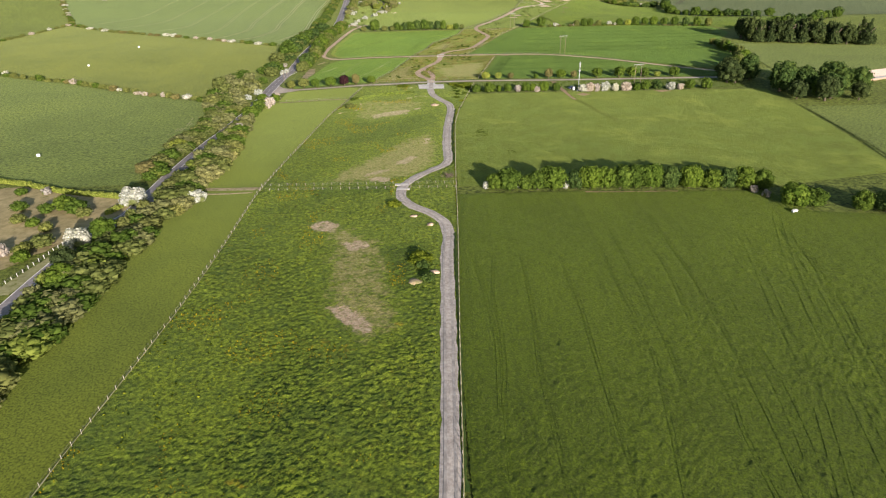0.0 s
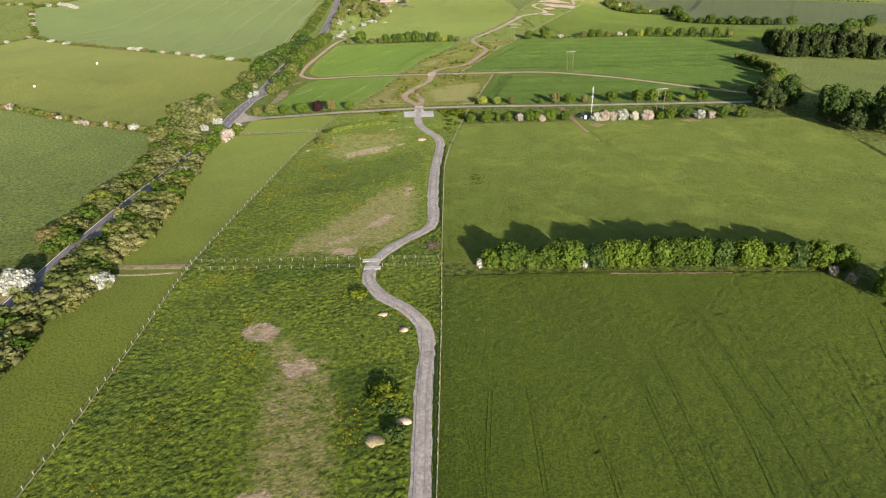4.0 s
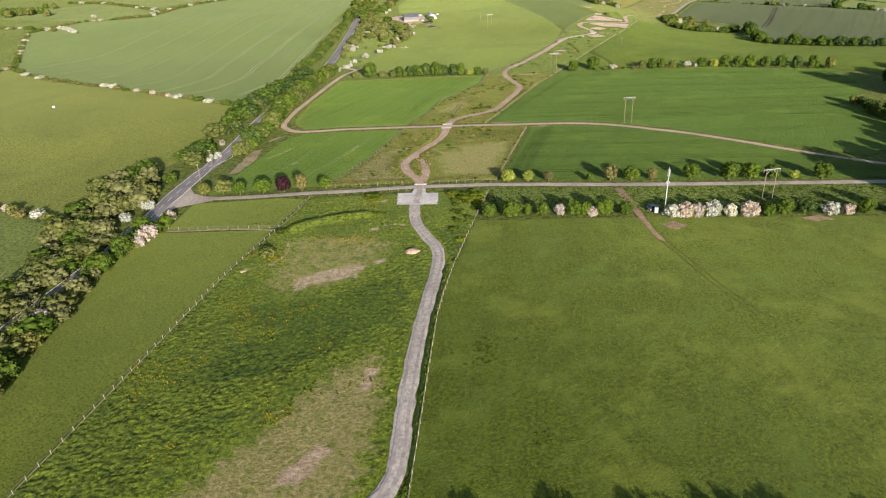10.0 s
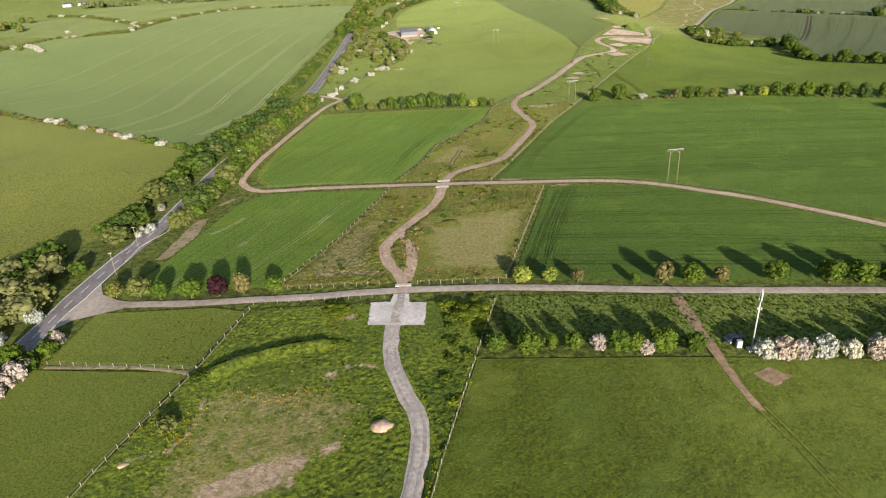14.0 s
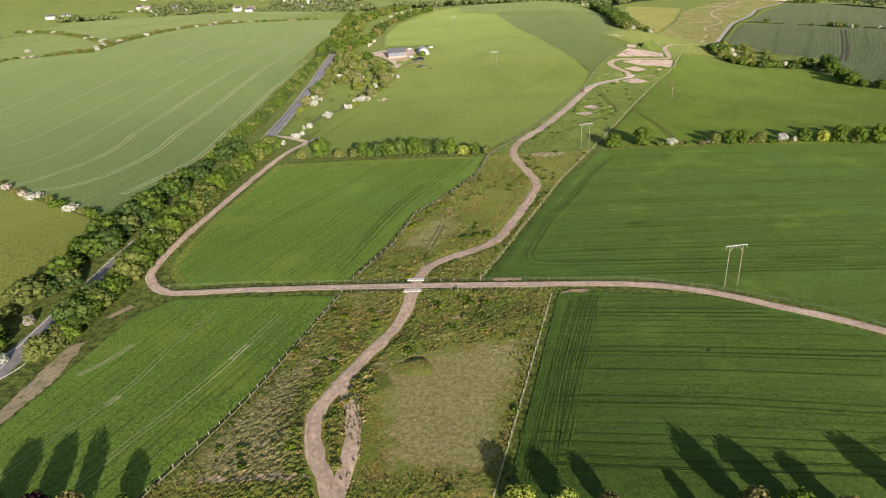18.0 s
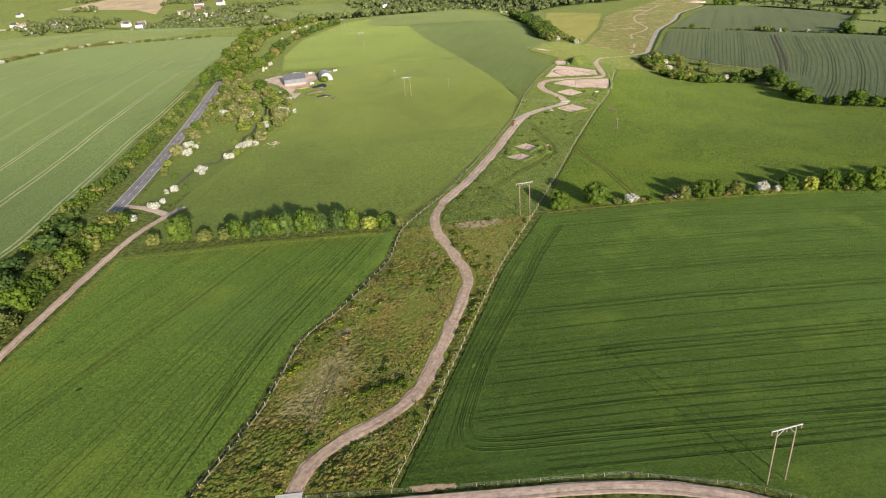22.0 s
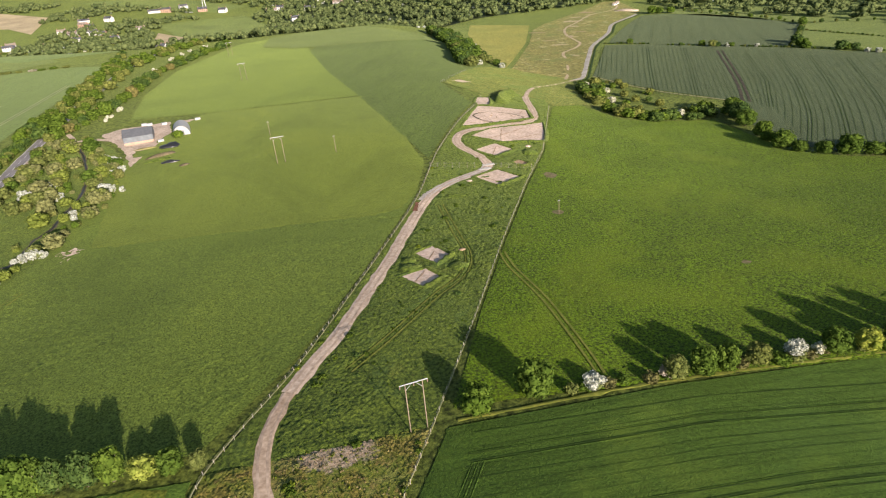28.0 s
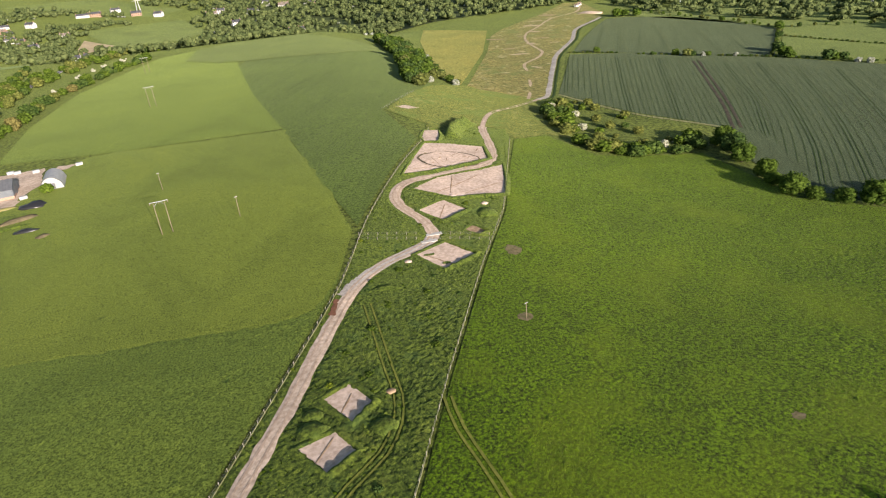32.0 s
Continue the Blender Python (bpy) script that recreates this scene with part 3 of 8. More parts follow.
# ---- fields ----
FENCE_L = [(-83, -125), (-82, -88), (-77, -36), (-75, 1), (-74, 39), (-69, 80), (-62, 133), (-55, 161), (-50, 188)]
FENCE_L2 = [(-46, 199), (-35, 227), (-24, 268)]
FENCE_L3 = [(-22, 277), (-13, 300), (-8, 323), (1, 337), (13, 361), (18, 384), (35, 414), (51, 448), (66, 481), (78, 508), (91, 544), (108, 581), (127, 618)]
FENCE_R = [(-17, -125), (-14, -92), (-12, -50), (-9, 7), (-7, 54), (-4, 111), (-1, 133), (6, 167), (11, 190)]
FENCE_R2 = [(14, 200), (31, 266)]
FENCE_R3 = [(13, 275), (20, 291), (44, 350), (61, 385), (79, 423), (96, 460), (117, 503), (136, 539), (152, 580), (168, 622)]

field("field_rough_meadow", FENCE_L + FENCE_R[::-1], M["meadow"], 0.04, label="rough flowering meadow strip between two fences")
field("field_rough_strip", FENCE_L2 + [(-24, 270), (31, 270)] + FENCE_R2[::-1], M["brownmeadow"], 0.04, label="brown weedy rough ground between cereal fields")
field("field_rough_strip_north", FENCE_L3[:6] + FENCE_R3[:4][::-1], M["brownmeadow"], 0.04, label="brown weedy rough ground beside the dirt track")
field("field_green_strip", FENCE_L3[5:] + [(150, 640), (172, 640)] + FENCE_R3[3:][::-1], M["roughgreen"], 0.04, label="green rough strip with stripped excavation areas")
field("field_cow_pasture", [(-83, -125), (-103, -125), (-103, -60), (-101, -10), (-97, 30), (-95, 80), (-98, 112), (-101, 140), (-100, 169), (-56, 163)] + FENCE_L[:-2][::-1],
      M["grazed"], 0.04, label="narrow grazed pasture beside the roadside hedge")
field("field_paddock", [(-93, 170), (-56, 164), (-51, 187), (-60, 190), (-92, 192)], M["grazed"], 0.05, label="small grassy paddock by the lane")
field("field_ley", [(-13, -125), (-12, -50), (-9, 7), (-8, 31), (28, 30), (92, 25), (97, 8), (160, -4), (170, -60), (170, -125)], M["ley"], 0.05, label="tall dark green grass ley with wheel marks")
field("field_pasture", [(-7, 38), (-7, 54), (-4, 111), (-1, 133), (6, 165), (48, 164), (100, 161), (157, 158), (156, 121), (150, 65), (146, 38), (95, 28), (40, 34)],
      M["pasture"], 0.05, label="open green pasture with grazed patches")
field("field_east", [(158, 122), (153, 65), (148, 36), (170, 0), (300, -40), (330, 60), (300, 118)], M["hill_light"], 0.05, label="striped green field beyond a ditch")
field("field_verge", [(14, 170), (58, 168), (110, 166), (150, 163), (150, 184), (110, 187), (60, 189), (12, 191)], M["deepfield"], 0.05, label="grass verge between hedge and lane")
field("field_cereal_west", [(-90, 200), (-47, 199), (-36, 227), (-25, 268), (-70, 270), (-78, 262)], M["barley_up"], 0.05, label="young cereal field with pale wheel tracks")
field("field_cereal_east", [(16, 200), (60, 196), (110, 193), (150, 190), (150, 205), (107, 235), (88, 252), (69, 262), (33, 267)], M["barley"], 0.05, label="young cereal field with drilled rows")
field("field_cereal_north", [(-72, 277), (-24, 276), (-15, 300), (-10, 323), (-1, 337), (11, 361), (16, 383), (-26, 385), (-73, 384), (-79, 330), (-80, 292)],
      M["barley_up"], 0.05, label="young cereal field with a headland")
field("field_cereal_large", [(14, 274), (53, 272), (70, 267), (90, 256), (112, 238), (150, 212), (190, 236), (182, 284), (215, 330), (215, 364), (179, 376), (147, 380.5), (112, 383.5), (64, 384), (45, 349), (21, 291)],
      M["barley"], 0.05, label="large young cereal field with drilled rows")
field("field_cow_meadow", [(66, 389), (112, 387), (162, 378), (215, 366), (243, 335), (330, 400), (335, 466), (290, 496), (262, 513), (247, 538), (246, 588), (200, 598), (190, 632), (170, 622), (153, 580), (137, 539), (118, 503), (97, 460), (80, 423)],
      M["pasture_north"], 0.05, label="sloping green pasture")
field("field_hill_pasture", [(-70, 392), (16, 390), (34, 416), (50, 449), (65, 482), (77, 509), (85, 538), (79, 577), (67, 655), (-18, 660), (-48, 590), (-40, 555), (-52, 497), (-66, 440)],
      M["hill"], 0.05, label="smooth green hillside pasture")
field("field_hill_mown", [(-36, 503), (0, 499.6), (33, 496.7), (60, 494.6), (70, 497), (77, 510), (85, 538), (79, 577), (67, 655), (25, 658), (-18, 660), (-30, 640), (-44, 575), (-40, 540)], M["mown"], 0.10, ragged=4.0, label="lighter mown patch of hillside grass")
field("field_hill_top", [(-18, 662), (27, 660), (67, 658), (52, 750), (40, 860), (30, 1005), (-30, 960), (-64, 830), (-68, 740), (-60, 668)], M["hill"], 0.06, label="domed green hilltop pasture", cell=16)
field("field_hill_crop", [(67, 658), (79, 577), (87, 540), (106, 582), (124, 618), (117, 670), (146, 722), (160, 745), (168, 850), (146, 935), (95, 1005), (60, 960), (40, 860), (52, 750)], M["hill_dark"], 0.07, label="darker crop on the domed hill", cell=16)
field("field_hill_crest", [(-4, 920), (25, 889), (46, 882), (74, 878), (110, 868), (141, 884), (158, 868), (160, 885), (146, 935), (95, 1005), (30, 1005), (0, 985)], M["hill_light"], 0.35, label="lighter grass along the hill crest", cell=16)
field("field_pale_cereal", [(-124, 332), (-139, 341), (-190, 373), (-295, 433), (-345, 480), (-430, 640), (-406, 705), (-378, 710), (-343, 721), (-337, 772), (-329, 815), (-312, 846), (-290, 868), (-264, 885), (-217, 901), (-169, 919), (-130, 905), (-124, 698), (-118, 548), (-114, 451), (-114, 384)],
      M["wheat"], 0.05, label="broad pale green cereal field with curved tramlines", cell=16)
field("field_lime", [(-134, 180), (-178, 203), (-224, 231), (-300, 270), (-420, 330), (-360, 390), (-345, 475), (-290, 428), (-190, 370), (-139, 338), (-124, 328), (-112, 262)], M["limefield"], 0.05, label="bright yellow-green pasture", cell=16)
field("field_deep", [(-120, 50), (-146, 49), (-172, 60), (-330, 120), (-420, 325), (-300, 266), (-224, 227), (-178, 199), (-134, 176), (-113, 120), (-114, 80)], M["deepfield"], 0.05, label="deep green pasture with straw-coloured scrapes", cell=16)
FIELD_UP = [(-374, 802), (-346, 842), (-318, 860), (-292, 876), (-266, 893), (-222, 912), (-193, 960), (-250, 1050), (-364, 1260), (-480, 1180), (-512, 921), (-476, 885), (-417, 841)]
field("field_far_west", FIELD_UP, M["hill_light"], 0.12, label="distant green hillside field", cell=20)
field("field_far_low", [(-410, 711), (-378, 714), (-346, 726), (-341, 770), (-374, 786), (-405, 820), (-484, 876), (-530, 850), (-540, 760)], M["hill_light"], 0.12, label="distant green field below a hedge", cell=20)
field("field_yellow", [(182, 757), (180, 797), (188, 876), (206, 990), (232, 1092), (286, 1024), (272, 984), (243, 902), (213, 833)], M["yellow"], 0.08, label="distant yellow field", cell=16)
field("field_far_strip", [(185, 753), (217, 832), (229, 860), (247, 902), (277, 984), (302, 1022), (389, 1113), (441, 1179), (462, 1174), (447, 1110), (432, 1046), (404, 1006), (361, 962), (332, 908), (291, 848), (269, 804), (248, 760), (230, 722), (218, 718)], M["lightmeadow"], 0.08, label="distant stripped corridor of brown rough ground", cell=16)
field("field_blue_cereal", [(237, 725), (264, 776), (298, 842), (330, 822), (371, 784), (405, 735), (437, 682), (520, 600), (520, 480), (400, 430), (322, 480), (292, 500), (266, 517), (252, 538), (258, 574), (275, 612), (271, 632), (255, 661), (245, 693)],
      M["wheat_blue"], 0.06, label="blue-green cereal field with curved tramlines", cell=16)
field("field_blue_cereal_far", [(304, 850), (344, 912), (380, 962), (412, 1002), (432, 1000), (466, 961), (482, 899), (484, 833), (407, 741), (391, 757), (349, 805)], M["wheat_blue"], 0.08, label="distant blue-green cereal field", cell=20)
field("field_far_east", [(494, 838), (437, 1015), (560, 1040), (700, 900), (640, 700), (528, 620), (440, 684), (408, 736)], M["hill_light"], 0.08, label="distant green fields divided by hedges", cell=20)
field("field_behind_conifers", [(165, 200), (184, 205), (190, 240), (188, 286), (216, 282), (290, 262), (360, 200), (330, 130), (240, 160)], M["hill_light"], 0.05, label="mown green paddock by a conifer belt", cell=16)

field("field_far_rough", [(131, 632), (134, 642), (119, 668), (144, 722), (160, 746), (184, 757), (190, 752), (218, 717), (224, 694), (206, 655), (205, 624), (190, 634), (171, 624), (168, 642), (150, 642)], M["oliverough"], 0.11, 8.0, 2.0, label="yellowish rough grass beside the distant haul track")

# bare and dry patches
def bare_patch(poly, mat, label):
    """A patch of bare or dry ground with a ragged outline."""
    return field("bare_patch", poly, M[mat], 0.07 if mat == "drymix" else 0.09 if mat == "drygrass" else 0.11, 4.0, ragged=min(3.0 if mat == "drymix" else 1.6, 0.11 * (max(p[0] for p in poly) - min(p[0] for p in poly))), label=label, category="bare ground")


bare_patch([(-88.7, 251), (-85, 252), (-83.4, 237), (-86.5, 222), (-90, 222), (-89.4, 238)], "drygrass", "bare pale patch in the cereal corner")
bare_patch([(-85.6, 263.3), (-81.5, 269), (-79.6, 267.6), (-84, 262.6)], "drygrass", "bare pale patch in the cereal corner")
bare_patch([(15.7, 275.9), (17.1, 276.4), (21, 275.4), (23.9, 274.9), (23.8, 273.4), (19.3, 273.3), (16.4, 273.4)], "mud", "bare soil in the field corner")
bare_patch([(33.4, 266.2), (36.1, 267.3), (40.4, 267.2), (39.3, 265.3), (35.9, 266.0), (33, 265.2)], "mud", "bare soil in the field corner")
bare_patch([(60, 158), (64, 160), (67, 157), (63, 154)], "mud", "trampled muddy patch")
bare_patch([(100, 160), (107, 161), (110, 158), (104, 157)], "mud", "trampled muddy patch")
bare_patch([(126, 511), (127, 513), (129, 514), (131, 513), (132, 511), (131, 508.4), (129, 507.4), (127, 508.6)], "trodden", "trampled muddy patch round a trough")
bare_patch([(117.6, 475), (118, 477), (120, 477.6), (121.6, 476.4), (121.4, 474.6), (119.4, 473.6)], "trodden", "trampled muddy patch round a post")
bare_patch([(153.4, 426), (154, 427), (155.4, 427.2), (156.4, 426), (155.4, 425), (154, 425)], "trodden", "trampled muddy patch in the pasture")
bare_patch([(125, 677), (131, 680), (137, 675), (131, 672)], "subsoil", "stripped soil patch")
bare_patch([(-166, 50), (-155, 52), (-131, 43), (-115, 37), (-112, 27), (-118, 18), (-122, 6), (-130, -10), (-170, -20), (-210, 20)], "lawn", "dry straw-coloured garden grass")
bare_patch([(-69, 642), (-60, 650), (-36, 652), (-31, 630), (-36, 619), (-33, 609), (-44, 606), (-44, 600), (-24, 600), (-23, 594), (-38, 587), (-33, 570), (-36, 569), (-43, 589), (-48, 604), (-55, 619)], "dirt", "pinkish farmyard dirt")
bare_patch([(-31, 646), (-19, 646), (-18, 652), (-31, 652)], "dirt", "pinkish farmyard dirt")
bare_patch([(-47, 501), (-44, 507), (-38, 504), (-40, 497), (-42, 493)], "subsoil", "bare eroded bank by the stream")

field("farm_grass", [(-44, 601), (-33, 602.5), (-27, 603), (-29, 600), (-34, 597), (-43, 597)], M["roughgreen"], 0.16, 3.0, 0.6, label="green weeds between the silage heaps")
field("copse_ground", [(-86, 432), (-70, 432), (-62, 452), (-52, 492), (-41, 530), (-38, 556), (-46, 592), (-58, 618), (-72, 636), (-92, 640), (-93, 560), (-87, 500)], M["roughgreen"], 0.045, 8.0, 2.0, label="rough scrubby grass along a stream")
# ---- tracks and roads ----
def way(name, pts, width, mat, lift, label, category="track", **more):
    return tagged(ribbon(name, pts, width, M[mat], lift, **more), label, category, kind="structure")


TRACK_1 = [(-18, -125), (-16, -91), (-15, -68), (-14, -41), (-13, -11), (-12, 2), (-13, 10), (-17, 17), (-22, 22), (-26, 30), (-26, 38), (-23, 45), (-17, 53),
           (-10.6, 60), (-9.1, 68), (-9, 78), (-8.4, 94), (-7.2, 111), (-5.6, 126), (-4.6, 136), (-4.6, 143), (-6.2, 149.5), (-10.9, 160.5), (-12.9, 169.4), (-13.5, 179), (-13, 193)]
TRACK_2 = [(-12.5, 193), (-13, 200), (-18, 211), (-20, 221), (-17, 231), (-12, 242), (-7, 254), (-5, 267), (-4, 275), (-2, 282), (4, 288), (12, 293), (18, 299),
           (23, 310), (30, 330), (34.5, 345), (33, 358), (29, 378), (29, 392), (33, 404)]
TRACK_3 = [(33, 404), (38, 413), (44, 423), (52, 440), (62, 462), (73, 488), (81, 504), (91, 514), (103, 520), (109, 527), (107, 539), (103, 549), (103, 559),
           (109, 568), (123, 573), (140, 581), (150, 593), (156, 618), (161, 642), (176, 675), (196, 695), (219, 714)]
TRACK_4 = [(219, 714), (228, 722), (246, 760), (267, 804), (289, 848), (330, 908), (359, 962), (402, 1006), (414, 1020)]
way("track_gravel", TRACK_1, 3.5, "gravel", 0.12, "pale grey gravel haul track winding through the meadow", ragged=0.5, crown=0.05)
way("crop_margin", [(-70, 279), (-76.5, 286), (-78, 300), (-77, 330), (-72, 372), (-70, 381), (-50, 382), (-10, 382.5), (12, 381.5)], 2.6, "margin", 0.16, "thin yellowish crop along the field margin", "crop margin", ragged=1.2)
# Dark weeds beside the track, with ditch shadow painted into the flat strip.
way("track_edge", [(-13.6, -91), (-12.7, -68), (-11.7, -41), (-10.7, -11), (-9.9, 2)], 0.7, "tram", 0.17, "dark weeds and painted shadow along the track edge", "verge", ragged=0.6, step=1.2)
way("track_edge", [(-7.1, 58), (-6.7, 68), (-6.6, 78), (-6.0, 94), (-4.9, 111), (-3.3, 126), (-2.6, 136)], 0.8, "tram", 0.17, "dark weeds and painted shadow along the track edge", "verge", ragged=0.7, step=1.2)
way("track_dirt", TRACK_2, 3.1, "dirt_brown", 0.12, "pinkish dirt haul track", ragged=0.7)
way("track_dirt_branch", [(-12, 200), (-11.5, 209), (-12, 218), (-15, 228), (-18, 232)], 3.0, "dirt_brown", 0.115, "dirt branch that rejoins the track", ragged=0.6)
way("track_dirt_north", TRACK_3, 3.9, "dirt", 0.12, "pinkish dirt haul track past the excavations", ragged=0.7)
way("track_gravel_patch", [(77, 502), (84, 509), (95, 516), (103, 520), (107.6, 524)], 3.4, "gravel", 0.150, "grey gravelled stretch of the haul track", ragged=0.8)
field("red_spill", [(73.2, 493.4), (74.8, 492.6), (75.4, 496), (76.4, 500), (75.2, 500.8), (74.2, 497)], M["redsoil"], 0.20, 2.0, 0.5, label="patch of red-brown soil spilt on the track", category="bare ground")
way("track_far", TRACK_4, 3.7, "gravel", 0.14, "pale distant haul track", ragged=0.6)
way("track_far_ditch", [(x + 3.6, y - 1.8) for x, y in TRACK_4], 1.6, "tram", 0.16, "dark ditch beside the distant haul track", "ditch", ragged=0.6)
way("track_far_spur", [(213, 716), (221, 733), (236, 772), (245, 800), (254, 829), (271, 846), (284, 866), (287, 879), (290, 905), (297, 940), (312, 975), (335, 1005), (374, 1057), (414, 1083), (440, 1125)], 2.4, "dirt_brown", 0.14, "faint distant dirt track", ragged=0.8)
LANE = [(-104, 193), (-92, 196), (-64, 193), (-39, 193), (-17, 195), (14, 195), (59, 191), (110, 188), (165, 185)]
way("path_blue_cereal", [(236, 722), (244, 690), (254, 658), (270, 629), (277, 616)], 2.0, "palegrass", 0.14, "pale path along the cereal edge", ragged=0.5)
way("lane", LANE, 3.1, "lane", 0.15, "narrow pale farm lane", "lane", ragged=0.25)
CROSS = [(-64, 425), (-68, 416), (-75, 393), (-82, 327), (-84.5, 294), (-82, 282), (-75, 275), (-66, 273), (-27, 272.5), (-4, 272), (20, 271), (52, 269), (69, 264), (83, 256), (96, 248), (113, 234), (135, 214), (160, 196)]
field("lane_mouth", [(-100.4, 184), (-100.2, 209), (-96, 202), (-90, 198.4), (-86, 197), (-86, 193.4), (-91, 191.6), (-97, 189)], M["lane"], 0.13, 6.0, label="flared pale lane mouth at the road", category="lane")
way("track_cross", CROSS, 2.8, "dirt", 0.15, "pinkish farm track between cereal fields", ragged=0.35)
way("path_pasture", [(54, 188), (55, 176), (55.5, 165), (56, 158), (56.5, 152), (57.5, 147)], lambda f: 2.8 - 1.5 * f, "mud", 0.13, "worn earth path into the pasture", ragged=0.5)
ROAD = [(-122, -125), (-119, -60), (-118, -30), (-116, 2), (-111, 22), (-109, 61), (-107, 109), (-103, 165), (-103, 197), (-102, 225), (-100, 250), (-96, 330), (-92.9, 375), (-91, 408), (-90.5, 430), (-91.3, 458), (-92.6, 484), (-94.1, 515), (-95.2, 549), (-96.3, 580), (-98, 621), (-100, 671), (-104.6, 740), (-112, 900), (-90, 1080)]
road = way("road", ROAD, 6.4, "asphalt", 0.16, "two-lane asphalt road with white markings", "road", crown=0.04)
field("layby", [(-127, -24), (-122.2, -6), (-120.6, 4.1), (-118.4, 16.3), (-117.6, 21.1), (-114.4, 22.8), (-115, 13.3), (-117, 3.8), (-119.6, -5), (-121.4, -24)], M["palegrass"], 0.13, 4.0, 0.5, label="worn dry verge and lay-by beside the road", category="lay-by")
way("farm_drive", [(-98, 600), (-86, 628), (-74, 636), (-60, 630)], 3.0, "dirt", 0.13, "dirt drive to the farmyard", ragged=0.4)
way("barn_track", [(-88, 652), (-82, 640), (-80, 632)], 2.6, "dirt", 0.13, "dirt spur to the stream crossing", ragged=0.5)
way("field_entrance", [(-90, 432), (-80, 428), (-68, 418)], 3.2, "dirt", 0.14, "dirt gateway off the road", ragged=0.5)
way("pasture_wheelmarks", [(-92, 169), (-71, 166.5), (-56, 163)], 1.2, "drygrass", 0.10, "worn earth strip along a hedge bank", ragged=0.4)
way("gate_strip", [(-93, 38.6), (-84, 38.2), (-76, 38.8)], 1.1, "drygrass", 0.10, "worn earth strip beside a bank", ragged=0.4)
way("gate_crossing", [(-93, 43), (-80, 42), (-74, 42)], 2.6, "drygrass", 0.10, "trampled earth at a gate", ragged=0.5)
# dashes of the centre line
line = smooth_line(ROAD, 1.0)
dv, df = [], []
for i in range(8, len(line) - 8, 8):
    a, b = line[i], line[min(i + 4, len(line) - 1)]
    d = (b - a) / np.linalg.norm(b - a)
    n = np.array((-d[1], d[0])) * 0.09
    k = len(dv)
    dv += [(p[0], p[1], height(*p) + 0.225) for p in (a - n, b - n, b + n, a + n)]
    df.append((k, k + 1, k + 2, k + 3))
tagged(raw("centre_marking", dv, df, M["paint"]), "", "").parent = road
for side in (-1, 1):
    edge = [line[i] + side * 2.9 * np.array((-(line[i + 1] - line[i])[1], (line[i + 1] - line[i])[0])) for i in range(0, len(line) - 1, 4)]
    ribbon("edge_marking", edge, 0.13, M["paint"], 0.235, 6.0, parent=road)
for k, (x, y, a) in enumerate(((274, 962, 9), (335, 1020, 11), (322, 980, 7), (313, 936, 7), (312, 906, 5), (293, 914, 6), (268, 903, 6), (266, 872, 8), (257, 813, 5), (380, 1085, 12), (352, 1050, 8), (240, 846, 4), (300, 960, 5), (226, 778, 4))):
    turn, wave = -0.66 + 0.3 * math.sin(k * 2.1), k * 1.7
    ring = [(a * math.cos(t) * (1 + 0.25 * math.sin(3 * t + wave)), a * 0.42 * math.sin(t) * (1 + 0.3 * math.cos(2 * t + wave))) for t in (n * 0.5236 for n in range(12))]
    field("far_stripped_area", [(x + u * math.cos(turn) - v * math.sin(turn), y + u * math.sin(turn) + v * math.cos(turn)) for u, v in ring], M["mud" if k % 3 == 0 else "dirt_brown"], 0.13, 4.0, ragged=1.4, label="distant stripped patch of pale soil", category="excavation")
# crushed-stone pad at the lane and slabs at the crossings
pad = field("turning_pad", [(-19.4, 179.2), (-16, 179), (-9.5, 178.6), (-5.9, 178.4), (-6.1, 188.6), (-10.5, 189.2), (-10.6, 193.2), (-14.8, 193.2), (-15, 189.4), (-20, 189.4)], M["stone"], 0.20, 4.0, ragged=0.5, label="pale crushed-stone turning pad", category="hardstanding")
for x, y, w, d in ((-25.6, 36.8, 4.4, 1.6), (-26.2, 41, 4.4, 1.6), (-5, 269.3, 4.6, 1.4), (-4.6, 275.4, 4.6, 1.4), (106.5, 522.6, 5, 1.6), (109, 526.5, 5, 1.6), (-12.7, 197.8, 4.2, 1.3)):
    bm = bmesh.new()
    box(bm, x, y, height(x, y) + 0.02, w, d, 0.20, 0.0, 0.03)
    tagged(new("concrete_slab", mesh_of(bm, "slab", M["concrete"])), "pale concrete crossing slab across the track", "slab", "crossing slabs")

STREAM = [(-76, 446), (-74, 453), (-72, 470), (-69, 480), (-65, 478), (-63, 484), (-64, 493), (-62, 498), (-60, 498), (-59, 507), (-59, 518), (-56, 526), (-56, 536), (-55, 546), (-55, 560), (-58, 577), (-64, 597), (-69, 611), (-78, 630)]
way("stream_bank", STREAM, lambda f: 1.2 + 0.5 * f, "brownrut", 0.12, "dark eroded soil bank of a winding stream", "bank", ragged=0.9, step=1.5)
way("stream", STREAM, lambda f: 0.5 + 0.2 * f, "water", 0.17, "narrow dark winding stream", "stream", ragged=0.35, step=1.5)
way("hedge_foot", [(66, 385.4), (92, 385.4), (113, 384.8), (147, 381.8), (179, 377.3), (214, 365.5)], 0.9, "tram_soft", 0.12, "dry yellowish grass along the hedge foot", "verge", ragged=0.8)

